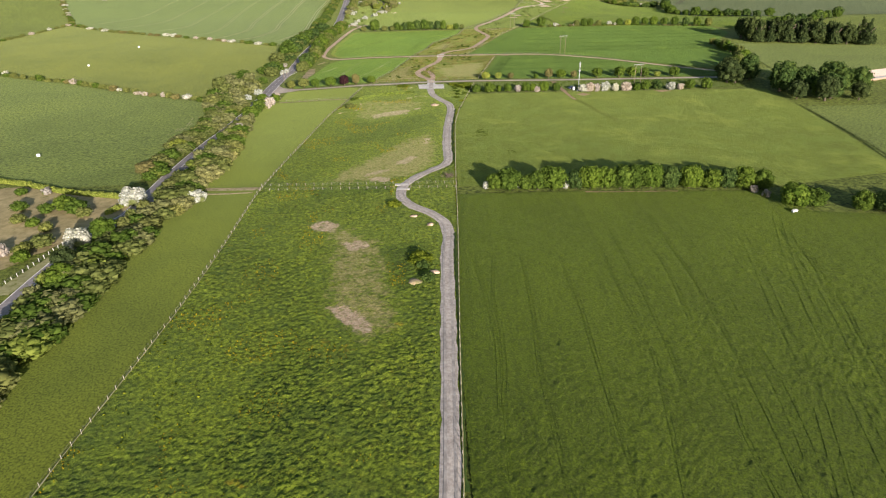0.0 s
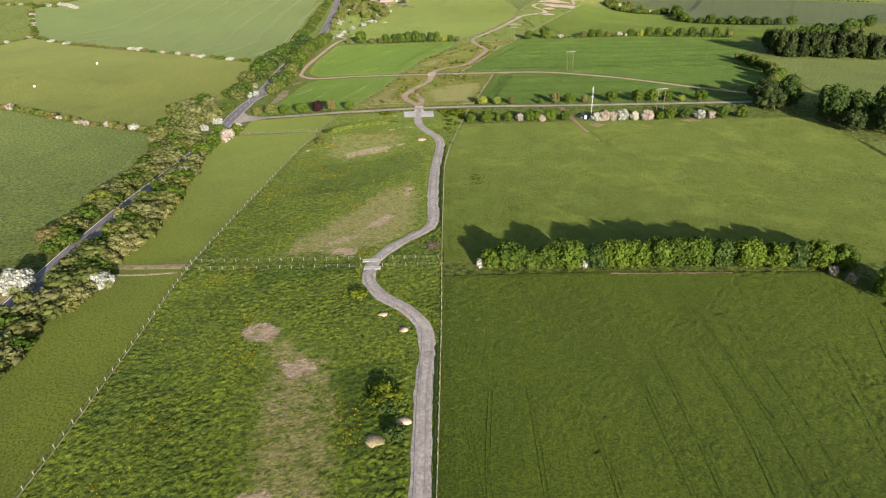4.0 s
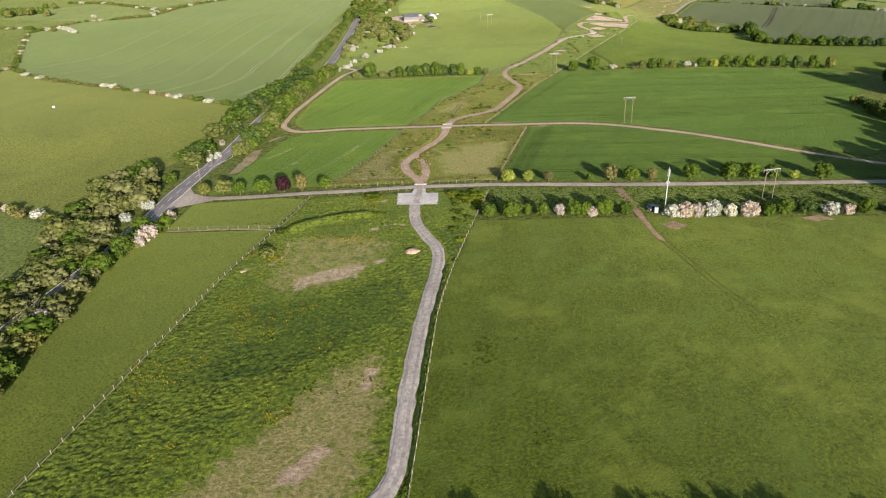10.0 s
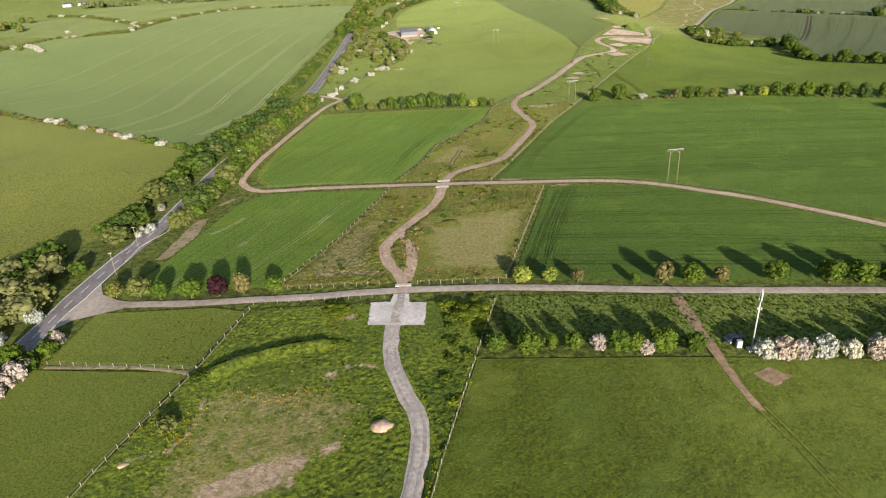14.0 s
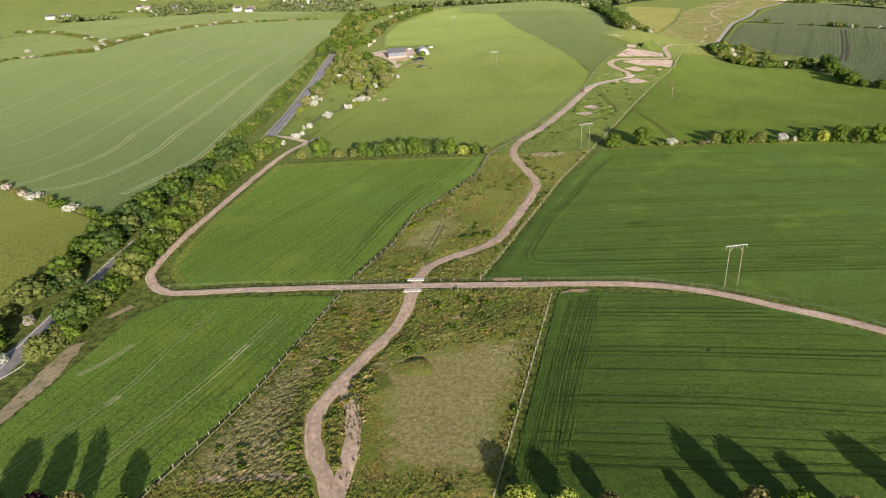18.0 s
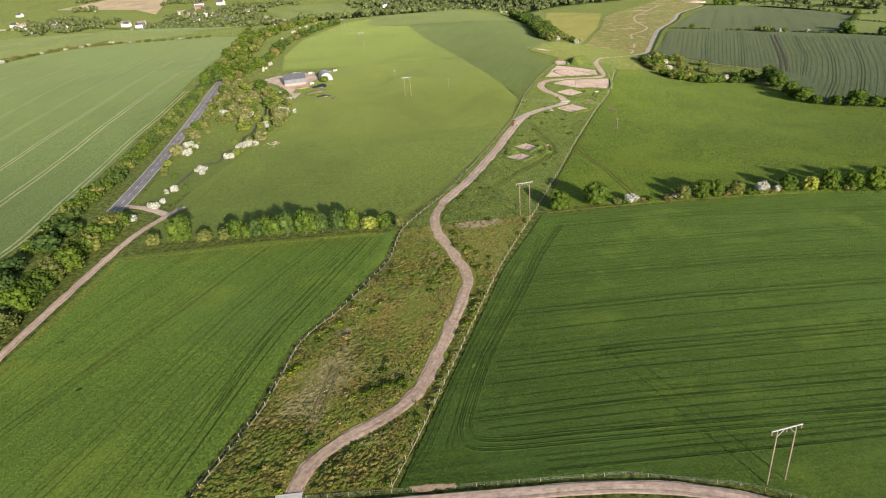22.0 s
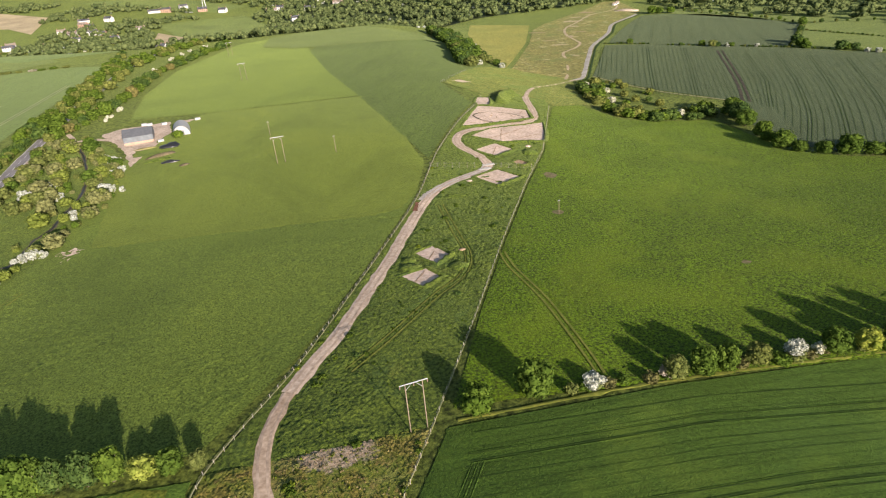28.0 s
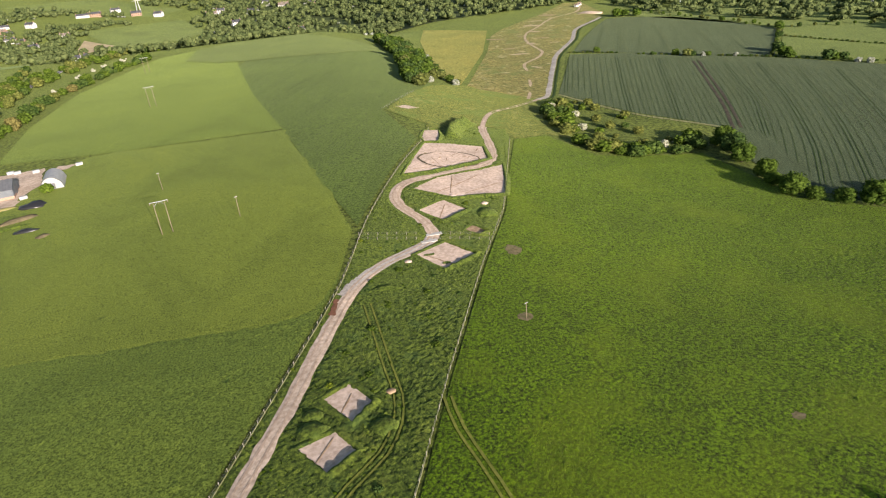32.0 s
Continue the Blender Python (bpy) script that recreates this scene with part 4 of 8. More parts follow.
# ---- trees and shrubs ----
ICO = bmesh.new()
bmesh.ops.create_icosphere(ICO, subdivisions=2, radius=1.0)
ICO_V = np.array([v.co[:] for v in ICO.verts])
ICO_F = np.array([[v.index for v in f.verts] for f in ICO.faces])
ICO.free()
ICO1 = bmesh.new()
bmesh.ops.create_icosphere(ICO1, subdivisions=1, radius=1.0)
ICO1_V = np.array([v.co[:] for v in ICO1.verts])
ICO1_F = np.array([[v.index for v in f.verts] for f in ICO1.faces])
ICO1.free()


def quick_mesh(name, verts, tris, material):
    me = bpy.data.meshes.new(name)
    verts, tris = np.asarray(verts, np.float32), np.asarray(tris, np.int32)
    me.vertices.add(len(verts))
    me.vertices.foreach_set("co", verts.ravel())
    me.loops.add(tris.size)
    me.loops.foreach_set("vertex_index", tris.ravel())
    me.polygons.add(len(tris))
    me.polygons.foreach_set("loop_start", np.arange(0, tris.size, 3, dtype=np.int32))
    me.update(calc_edges=True)
    me.materials.append(material)
    return me


def leaf_cloud(rng, lobes, leaves, size, core=0.80, flat=1.0):
    """Leaves on and under the skin of several lobes (centre, radii), with a rough inner body for each lobe."""
    vs, fs, base = [], [], 0
    for c, r in lobes:
        bumpy = 1 + 0.18 * rng.standard_normal(len(ICO1_V))[:, None]
        vs.append(ICO1_V * bumpy * r * core + c)
        fs.append(ICO1_F + base)
        base += len(ICO1_V)
    area = np.array([r[0] * r[1] + r[0] * r[2] for _, r in lobes])
    pick = rng.choice(len(lobes), leaves, p=area / area.sum())
    n = rng.standard_normal((leaves, 3))
    n[:, 2] = n[:, 2] * 0.9 + 0.15
    n /= np.linalg.norm(n, axis=1)[:, None]
    C, R = np.array([l[0] for l in lobes])[pick], np.array([l[1] for l in lobes])[pick]
    p = C + n * R * (0.82 + 0.26 * rng.random(leaves))[:, None]
    nn = n + 0.40 * rng.standard_normal((leaves, 3))
    nn /= np.linalg.norm(nn, axis=1)[:, None]
    u = np.cross(nn, rng.standard_normal((leaves, 3)))
    u /= np.linalg.norm(u, axis=1)[:, None] + 1e-9
    v = np.cross(nn, u)
    s = (size * (0.6 + 0.8 * rng.random(leaves)))[:, None]
    quad = np.stack([p - u * s, p - v * s * 0.7 + nn * s * 0.25, p + u * s, p + v * s * 0.7 + nn * s * 0.25], 1)
    quad = p[:, None, :] + (quad - p[:, None, :]) * np.array((1, 1, flat))
    quad = quad.reshape(-1, 3)
    k = np.arange(leaves)[:, None] * 4 + base
    fs.append(np.concatenate([k + [0, 1, 2], k + [0, 2, 3]]))
    vs.append(quad)
    return np.concatenate(vs), np.concatenate(fs)


def crown_lobes(rng, shape):
    """Lobes of a crown of radius 1 and height 1, its foot at 0."""
    lobes = []
    if shape == "cone":
        for k in range(8):
            f = k / 7
            lobes.append((np.array((0.1 * rng.standard_normal(), 0.1 * rng.standard_normal(), 0.08 + 0.84 * f)), np.array((1.0 - 0.85 * f, 1.0 - 0.85 * f, 0.12)) * (0.9 + 0.2 * rng.random())))
        return lobes
    count = {"tree": 14, "shrub": 8, "tall": 9}[shape]
    for k in range(count):
        a, u = k * 2.4 + 0.5 * rng.random(), 1 - 1.55 * (k + 0.5) / count
        flat = math.sqrt(max(0.0, 1 - u * u))
        rad = 0.40 * (0.75 + 0.5 * rng.random())
        reach = 0.64 * (0.85 + 0.3 * rng.random())
        lobes.append((np.array((reach * flat * math.cos(a), reach * flat * math.sin(a), 0.50 + 0.30 * u)), np.array((rad, rad, rad * 0.50))))
    if shape != "tall":
        for k in range(6):
            a = k * 1.047 + 0.4 * rng.random()
            lobes.append((np.array((0.52 * math.cos(a), 0.52 * math.sin(a), 0.20 + 0.06 * rng.random())), np.array((0.40, 0.40, 0.20))))
    lobes.append((np.array((0, 0, 0.46)), np.array((0.66, 0.66, 0.42))))
    return lobes


MESHES = {}


def crown_mesh(shape, mat, seed, leaves, size):
    key = (shape, mat, seed, leaves)
    if key not in MESHES:
        rng = np.random.default_rng(100 + seed)
        v, f = leaf_cloud(rng, crown_lobes(rng, shape), leaves, size, 0.80, {"tree": 0.5, "tall": 0.4, "cone": 0.35, "shrub": 0.8}[shape])
        v[:, 2] = np.maximum(v[:, 2], 0.02)
        MESHES[key] = quick_mesh("crown", v, f, M[mat])
    return MESHES[key]


def trunk_mesh(seed):
    if ("trunk", seed) not in MESHES:
        rnd = random.Random(seed)
        bm = bmesh.new()
        rod(bm, (0, 0, -0.05), (0.02, 0.01, 0.55), 0.05, 0.035, 8)
        for k in range(5):
            a = k * 1.26 + rnd.random()
            rod(bm, (0, 0, 0.28 + 0.05 * k), (0.22 * math.cos(a), 0.22 * math.sin(a), 0.55 + 0.06 * k), 0.024, 0.008, 5)
        MESHES["trunk", seed] = mesh_of(bm, "trunk", M["bark"], True)
    return MESHES["trunk", seed]


RND = random.Random(7)
POOL = None


def pooled(mesh, m):
    """Notes a crown for the joined thicket that is being filled."""
    POOL.append((mesh, np.array(m)))


def join_pool(name, label, category="thicket"):
    """Joins the noted crowns into one body of vegetation."""
    mats, vs, fs, idx, base = [], [], [], [], 0
    for mesh, m in POOL:
        v, f = np.empty(len(mesh.vertices) * 3, np.float32), np.empty(len(mesh.polygons) * 3, np.int32)
        mesh.vertices.foreach_get("co", v)
        mesh.loops.foreach_get("vertex_index", f)
        v = v.reshape(-1, 3) @ m[:3, :3].T + m[:3, 3]
        if mesh.materials[0] not in mats:
            mats.append(mesh.materials[0])
        vs.append(v)
        fs.append(f.reshape(-1, 3) + base)
        idx.append(np.full(len(mesh.polygons), mats.index(mesh.materials[0]), np.int32))
        base += len(v)
    me = quick_mesh(name, np.concatenate(vs), np.concatenate(fs), mats[0])
    for m in mats[1:]:
        me.materials.append(m)
    me.polygons.foreach_set("material_index", np.concatenate(idx))
    return tagged(new(name, me), label, category, kind="stuff")


def tree(x, y, tall, radius, mat="leaf", label="leafy broadleaf tree in full leaf", group="", shape="tree", leaves=950, name="tree", clear=0.12):
    """A tree: a trunk with limbs and a crown of leaves, standing on the terrain."""
    if POOL is not None:
        k, leaves = RND.randrange(4), min(leaves, 360 if y < 640 else 210)
        return pooled(crown_mesh(shape, mat, k, leaves, 2.9 / math.sqrt(leaves) if shape != "cone" else 0.16),
                      Matrix.Translation((x, y, height(x, y) + tall * clear)) @ Matrix.Rotation(RND.random() * 6.28, 4, "Z") @ Matrix.Diagonal((radius, radius, tall * (1 - clear), 1)))
    e = new(name)
    e.matrix_world = Matrix.Translation((x, y, height(x, y) - 0.05)) @ Matrix.Rotation(RND.random() * 6.28, 4, "Z")
    tagged(e, label, "tree", group)
    k = RND.randrange(4)
    t = new("trunk", trunk_mesh(k))
    t.parent, t.scale = e, (tall, tall, tall)
    c = new("crown", crown_mesh(shape, mat, k, leaves, (0.125 if leaves < 900 else 0.088) if shape != "cone" else 0.16))
    c.parent, c.location, c.scale = e, (0, 0, tall * clear), (radius, radius * RND.uniform(0.88, 1.1), tall * (1 - clear))
    return e


def shrub(x, y, tall, radius, mat="leaf", label="dense leafy green hedge shrub", group="", leaves=420, name="shrub"):
    k = RND.randrange(5)
    if POOL is not None:
        return pooled(crown_mesh("shrub", mat, 10 + k, leaves, 0.17 if leaves < 600 else 0.095), Matrix.Translation((x, y, height(x, y) - 0.1)) @ Matrix.Rotation(RND.random() * 6.28, 4, "Z") @ Matrix.Diagonal((radius, radius, tall, 1)))
    o = new(name, crown_mesh("shrub", mat, 10 + k, leaves, 0.17 if leaves < 600 else 0.095))
    o.matrix_world = Matrix.Translation((x, y, height(x, y) - 0.1)) @ Matrix.Rotation(RND.random() * 6.28, 4, "Z") @ Matrix.Diagonal((radius, radius * RND.uniform(0.85, 1.1), tall, 1))
    return tagged(o, label, "shrub", group)


# field hedge of tall trees
LABEL_HEDGE = "tall leafy hedgerow tree casting a long shadow"
for k, (x, y, h, r, m) in enumerate((
    (5, 34.5, 5.6, 2.5, "leaf"), (9.5, 34, 7.2, 3.4, "leaf"), (15, 33, 5.2, 2.2, "leaf"), (19, 33, 6.4, 2.8, "leaf"), (24, 33, 7.8, 3.8, "leaf_bright"),
    (31.5, 32.5, 6.6, 2.7, "leaf_dark"), (36, 32, 8.0, 3.3, "leaf_bright"), (41, 32, 7.8, 3.0, "leaf_bright"), (46, 31.5, 8.2, 3.3, "leaf"),
    (51, 31.5, 8.2, 3.2, "leaf"), (56, 31, 8.3, 3.3, "leaf_bright"), (62, 30.5, 7.6, 3.2, "leaf_dark"), (68.5, 30, 7.8, 3.4, "leaf_bright"),
    (75, 29, 6.6, 3.0, "leaf"), (80, 28.5, 7.0, 2.8, "leaf_dark"), (85.5, 28, 7.6, 3.2, "leaf"), (91, 27, 6.4, 3.0, "leaf"),
    (94, 13, 7.2, 3.8, "leaf_bright"), (100, 12, 5.6, 2.8, "leaf"), (112, 8, 6.0, 3.0, "leaf"), (118, 6, 6.2, 3.2, "leaf_dark"), (125, 4, 5.6, 2.8, "leaf"), (133, 2, 6.4, 3.3, "leaf"), (142, 0, 6.0, 3.0, "leaf_dark"), (151, -3, 6.6, 3.2, "leaf"))):
    tree(x, y, h * 1.0, r * 1.15, m, LABEL_HEDGE, "field hedge trees", leaves=2400, clear=0.03)
for x, y in ((2.4, 35.5), (13, 35), (28.6, 33), (87, 24), (89, 20)):
    shrub(x, y, 2.6, 1.4, "blossom" if x < 40 else "blossom_pink", "hawthorn bush with fading blossom in the hedge", "hedge hawthorns")

# hedge along the lane
for x, y, h, r, m in ((10, 168, 3.8, 2.0, "leaf"), (17, 167, 4.8, 2.7, "leaf"), (22, 168, 3.6, 1.0, "leaf_bright"), (26.5, 168, 3.8, 1.9, "leaf_bright"),
                      (36, 167, 4.4, 2.3, "leaf_bright"), (39.5, 167, 3.8, 1.7, "leaf_bright"), (45, 166.5, 4.6, 2.5, "leaf_bright"), (51.5, 166, 4.0, 2.0, "leaf"),
                      (97, 163, 4.2, 2.2, "leaf"), (103, 163, 4.8, 2.4, "leaf_dark"), (120, 162, 4.4, 2.2, "leaf"), (128, 161, 5.2, 2.6, "leaf")):
    tree(x, y, h * 1.15, r * 1.12, m, "rounded leafy tree in the lane hedge", "lane hedge trees", leaves=1600, clear=0.04)
for x, y, h, r, m in ((32, 168, 2.9, 1.4, "blossom_pink"), (41.5, 166, 2.4, 1.2, "blossom_pink"), (65, 164, 3.2, 1.9, "blossom"), (68.5, 163.5, 3.6, 2.1, "blossom_pink"), (72, 163.5, 3.4, 1.8, "blossom_pink"),
                      (76.5, 163.5, 3.9, 2.1, "blossom"), (81.5, 163, 3.4, 1.5, "blossom"), (87, 163, 3.7, 2.3, "blossom_pink"), (92.5, 163, 3.0, 1.6, "leaf_bright"), (110, 162, 3.4, 1.8, "blossom"), (115, 162, 2.6, 1.5, "blossom_pink")):
    shrub(x, y, h * 1.25, r * 1.3, m, "hawthorn in white blossom along the lane hedge", "lane hawthorns", 1500, "hawthorn")
for x, y, h, r, m, lab in ((18, 197.5, 3.6, 2.0, "leaf_yellow", "rounded tree with cream-yellow young leaves by the lane"), (25, 197.5, 3.2, 1.7, "leaf_yellow", "small yellow-green tree by the lane"),
                           (32, 197, 3.0, 1.3, "leaf_brown", "thin budding tree by the lane"), (46, 195.5, 2.4, 1.0, "leaf_bright", "small fresh green tree by the lane"),
                           (53, 195.5, 4.6, 1.8, "leaf_brown", "thin budding tree by the lane"), (60, 195, 4.2, 2.2, "leaf_bright", "rounded green tree by the lane"),
                           (67, 195, 3.4, 1.5, "leaf_brown", "thin budding tree by the lane"), (80, 194.5, 4.6, 2.2, "leaf", "rounded green tree by the lane"),
                           (92, 193, 5.2, 2.5, "leaf", "rounded green tree by the lane"), (99, 192.5, 4.8, 2.3, "leaf_bright", "rounded green tree by the lane"),
                           (106, 192, 4.2, 2.2, "leaf", "rounded green tree by the lane"), (113, 191.5, 2.6, 1.4, "leaf_yellow", "small yellow-green tree by the lane"), (122, 191, 4.6, 2.3, "leaf", "rounded green tree by the lane"),
                           (-91, 200, 3.8, 2.0, "leaf_olive", "olive-green shrubby tree by the lane"), (-84, 199.5, 4.6, 2.6, "leaf_olive", "olive-green shrubby tree by the lane"), (-77, 197, 4.2, 1.8, "leaf_bright", "rounded fresh green tree by the lane"),
                           (-68.5, 196.5, 4.4, 2.3, "leaf_bright", "rounded fresh green tree by the lane"), (-61, 196.5, 4.6, 2.3, "leaf_purple", "dark purple-leaved tree by the lane"),
                           (-54.5, 196.5, 4.8, 1.7, "leaf_brown", "bare budding tree by the lane"), (-46, 196.5, 3.6, 1.9, "leaf_bright", "rounded fresh green tree by the lane")):
    tree(x, y, h * 1.25, r * 1.28, m, lab, "lane trees", leaves=800, clear=0.14)

# hedge between the cereal fields and the hill
HILL_HEDGE = ((-64, 391, 2.6, 2.2, "leaf_olive"), (-55, 391, 6.0, 3.4, "leaf"), (-47, 390, 2.6, 2.4, "leaf_olive"), (-40, 390, 2.6, 2.4, "leaf_olive"), (-33, 389.5, 3.0, 2.2, "leaf"), (-26, 389, 4.8, 2.6, "leaf"),
                      (-20, 388.5, 5.2, 2.7, "leaf_dark"), (-14, 388, 5.6, 2.8, "leaf"), (-8.5, 388, 4.6, 2.2, "leaf_dark"), (-3, 387.5, 5.0, 2.3, "leaf_dark"), (1.5, 387.5, 5.0, 2.1, "leaf"), (7, 387.5, 3.0, 2.3, "leaf_yellow"),
                      (12, 387, 3.2, 2.2, "leaf"), (-37, 390, 4.4, 2.4, "leaf"), (-30, 389.4, 4.2, 2.4, "leaf_dark"), (-23, 389, 4.4, 2.4, "leaf"), (-11, 388, 4.8, 2.4, "leaf"), (17, 386.5, 2.6, 1.5, "leaf_olive"))
for x, y, h, r, m in HILL_HEDGE + ((70.5, 387, 4.7, 2.9, "leaf_bright"), (83, 389, 5.8, 3.4, "leaf"), (112, 385.5, 3.6, 2.2, "leaf_olive"), (118, 385, 4.6, 2.4, "leaf"), (123, 384.5, 4.8, 2.2, "leaf"), (130, 384, 3.4, 2.4, "leaf_olive"),
                      (147, 382, 4.2, 2.4, "leaf"), (154, 380.5, 3.6, 2.2, "leaf_yellow"), (160, 379.5, 5.2, 2.6, "leaf"), (167, 378, 5.0, 2.4, "leaf_bright"), (174, 377, 5.4, 2.8, "leaf_bright"), (182, 375, 4.8, 2.6, "leaf"),
                      (190, 373, 5.4, 2.8, "leaf"), (198, 370, 5.0, 2.6, "leaf_dark"), (206, 367, 5.4, 2.8, "leaf"), (214, 364, 5.0, 2.8, "leaf_olive")):
    h *= 1.3 if x < 20 and m != "leaf_yellow" else 1.12
    y += min(2.6, max(0.0, x - 105) * 0.055)
    tree(x, y, h * 1.2, r * 1.2, m, "leafy hedge tree between crop and pasture", "hill hedge trees", leaves=1400, clear=0.03)
for x, y, h, r in ((95, 388, 3.0, 2.4), (111, 386.8, 2.8, 2.0), (139, 385.6, 3.6, 2.4), (144, 385, 2.4, 1.5)):
    shrub(x, y, h, r, "blossom_pink" if x == 111 else "blossom", "hawthorn in blossom in the field hedge", "hill hedge hawthorns", 1200, "hawthorn")
POOL = []
for k, (x, y, a) in enumerate(even_line([(90, 387.6), (100, 387.2), (112, 386.4), (150, 384), (215, 365.5)], 4.0)):
    shrub(x + RND.uniform(-1, 1), y + RND.uniform(-0.8, 0.8), RND.uniform(1.0, 2.2), RND.uniform(1.4, 2.3), RND.choice(("leaf", "leaf_olive", "leaf_brown", "leaf_bright")), "low clipped field hedge", "low hill hedge", 260)
join_pool("field_hedge", "low clipped field hedge below taller trees", "hedge")
POOL = None

# roadside thicket, both sides of the road
def scatter_band(line, spacing, width, low, high, mats, label, group, leaves=420, kind="shrub"):
    for x, y, a in even_line(line, spacing):
        o = RND.uniform(-width / 2, width / 2)
        x, y = x - math.sin(a) * o + RND.uniform(-1, 1), y + math.cos(a) * o + RND.uniform(-1, 1)
        h = RND.uniform(low, high)
        m = RND.choice(mats)
        if kind == "tree" or (h > 4.2 and "blossom" not in m):
            tree(x, y, h, h * RND.uniform(0.58, 0.78), m, label, group, leaves=1300 if POOL is None else leaves + 200, clear=0.02)
        else:
            shrub(x, y, h, h * RND.uniform(0.55, 0.8), m, label if "blossom" not in m else "hawthorn in white blossom by the road", group, leaves)


WILD = ("leaf_twig", "leaf_olive", "leaf", "leaf_scrub", "leaf", "leaf_olive", "leaf_twig", "leaf_lime", "leaf_scrub", "leaf_olive", "leaf", "leaf_twig", "leaf_scrub", "leaf_bright", "leaf_olive")
GREEN = ("leaf", "leaf_dark", "leaf_bright", "leaf_olive", "leaf_olive", "leaf")
ROAD_LINE = smooth_line(ROAD, 4.0)


def off_road(x, y):
    """The distance of a plan point from the middle of the road."""
    return min(math.hypot(x - a, y - b) for a, b in ROAD_LINE)


EAST_SIDE = [(-118, -125), (-100, -125), (-100, -60), (-98, -20), (-95.5, 13), (-92.5, 37), (-91, 60), (-91.5, 88), (-95, 112), (-98, 140), (-98, 164), (-103, 165), (-107, 109), (-109, 61), (-111, 22), (-116, 2), (-118, -30)]
placed, thicket = [], []
for k in range(4200):
    x, y = RND.uniform(-118, -90), RND.uniform(-125, 165)
    far = off_road(x, y)
    if not inside(x, y, EAST_SIDE) or far < 4.2 or min([math.hypot(x - a, y - b) for a, b in placed] or [99]) < (3.5 if far > 7.0 else 2.3):
        continue
    rim = depth_in(np.array([x]), np.array([y]), EAST_SIDE)[0]
    low = far < 7.0 and k % 10 < (6 if y < 100 else 2)
    h = RND.uniform(1.4, 2.4) if low else RND.uniform(3.2, 5.2)
    r = max(1.0, min(h * RND.uniform(0.85, 1.15), far - 2.6))
    if rim < r * 0.35:
        continue
    placed.append((x, y))
    thicket.append((x, y, h, r, "blossom" if k % 37 == 0 and far < 9 else RND.choice(WILD)))
for x, y, h, r, m in thicket:
    if x > -97 or m == "blossom":
        shrub(x, y, h, r, m, "hawthorn in white blossom by the road" if m == "blossom" else "bushy olive-green shrub in the roadside thicket", "roadside thicket", 1300)
POOL = []
BELT = [(-113, 45), (-111, 75), (-110, 109), (-107.5, 165), (-107.5, 200), (-106.5, 226), (-104.5, 252), (-100.5, 330), (-95, 420), (-96, 430), (-103, 388), (-113, 352), (-113, 330), (-115, 288), (-117, 241), (-132, 203), (-132, 177), (-122, 147), (-119, 122), (-120, 104), (-120, 85), (-118, 60)]
ROAD_GAP = [(-116, 200), (-117, 237), (-105, 230), (-106, 196)]
for k in range(1700):
    x, y = RND.uniform(-138, -94), RND.uniform(45, 430)
    if inside(x, y, BELT) and not (inside(x, y, ROAD_GAP) and k % 5):
        h = RND.uniform(3.4, 7.2) * (0.6 if inside(x, y, ROAD_GAP) or y < 165 else 1.0)
        if off_road(x, y) < (4.6 if 165 < y < 250 else 3.2) + h * (0.6 if y > 165 else 0.5) or (y > 165 and k % 9 < 5):
            continue
        m = RND.choice(WILD if y < 240 else ("leaf", "leaf_dark", "leaf", "leaf_dark", "leaf_olive"))
        if "blossom" in m:
            shrub(x, y, h * 0.8, h * RND.uniform(0.4, 0.5), m, leaves=420)
        else:
            tree(x, y, h, h * (RND.uniform(0.62, 0.82) if y > 165 else RND.uniform(0.85, 1.1)), m, leaves=1000, clear=0.02)
for x, y, h, m in ((-107, 189, 3.4, "blossom"), (-110, 178, 3.0, "blossom"), (-127, 206, 2.6, "blossom"), (-102, 245, 3.0, "blossom"), (-110, 246, 2.6, "blossom"), (-104, 243, 2.4, "blossom"), (-117, 87, 4.0, "leaf_lime"), (-106, 262, 2.6, "blossom_pink")):
    for k in range(3):
        shrub(x + RND.gauss(0, 1.0), y + RND.gauss(0, 1.3), h * RND.uniform(0.75, 1.0), h * RND.uniform(0.4, 0.55), m, leaves=420)
for x, y, h, r, m in thicket:
    if x <= -97 and m != "blossom":
        tree(x, y, h, r, m, leaves=1000, clear=0.02)
join_pool("roadside_thicket", "dense mixed thicket of shrubs along the road")
POOL = None
scatter_band([(-92, 246), (-90, 275), (-89, 300), (-88, 350), (-86, 385), (-82, 412)], 2.8, 2.0, 5.0, 8.0, GREEN, "leafy tree between road and farm track", "track-side trees")

POOL = []
for line in ([(-104, 400), (-104, 440), (-105, 500), (-105, 560), (-105.5, 650)], [(-108, 396), (-109, 440), (-109, 500), (-108.6, 560), (-108, 650)]):
    scatter_band(line, 3.2, 2.0, 2.6, 4.2, ("leaf", "leaf_dark", "leaf", "leaf_dark", "leaf_olive"), "dense dark hedge along the road", "road hedge", 340)
join_pool("road_hedge", "dense dark green hedge beside the road", "hedge")
POOL = None
scatter_band([(-97, 160), (-96, 172), (-97, 182)], 2.6, 3.0, 2.6, 4.6, ("leaf_bright", "blossom_pink", "leaf_bright", "leaf"), "bright green roadside bushes", "roadside thicket")
POOL = []
GLADE = [(-86, 532), (-80, 548), (-68, 543), (-58, 520), (-56, 503), (-58, 489), (-66, 478), (-72, 474), (-80, 478), (-84, 490), (-78, 509)]
COPSE = [(-92, 640), (-90, 575), (-88, 520), (-87, 470), (-82, 440), (-72, 440), (-62, 474), (-52, 500), (-42, 528), (-39, 556), (-46, 586), (-56, 608), (-72, 634)]
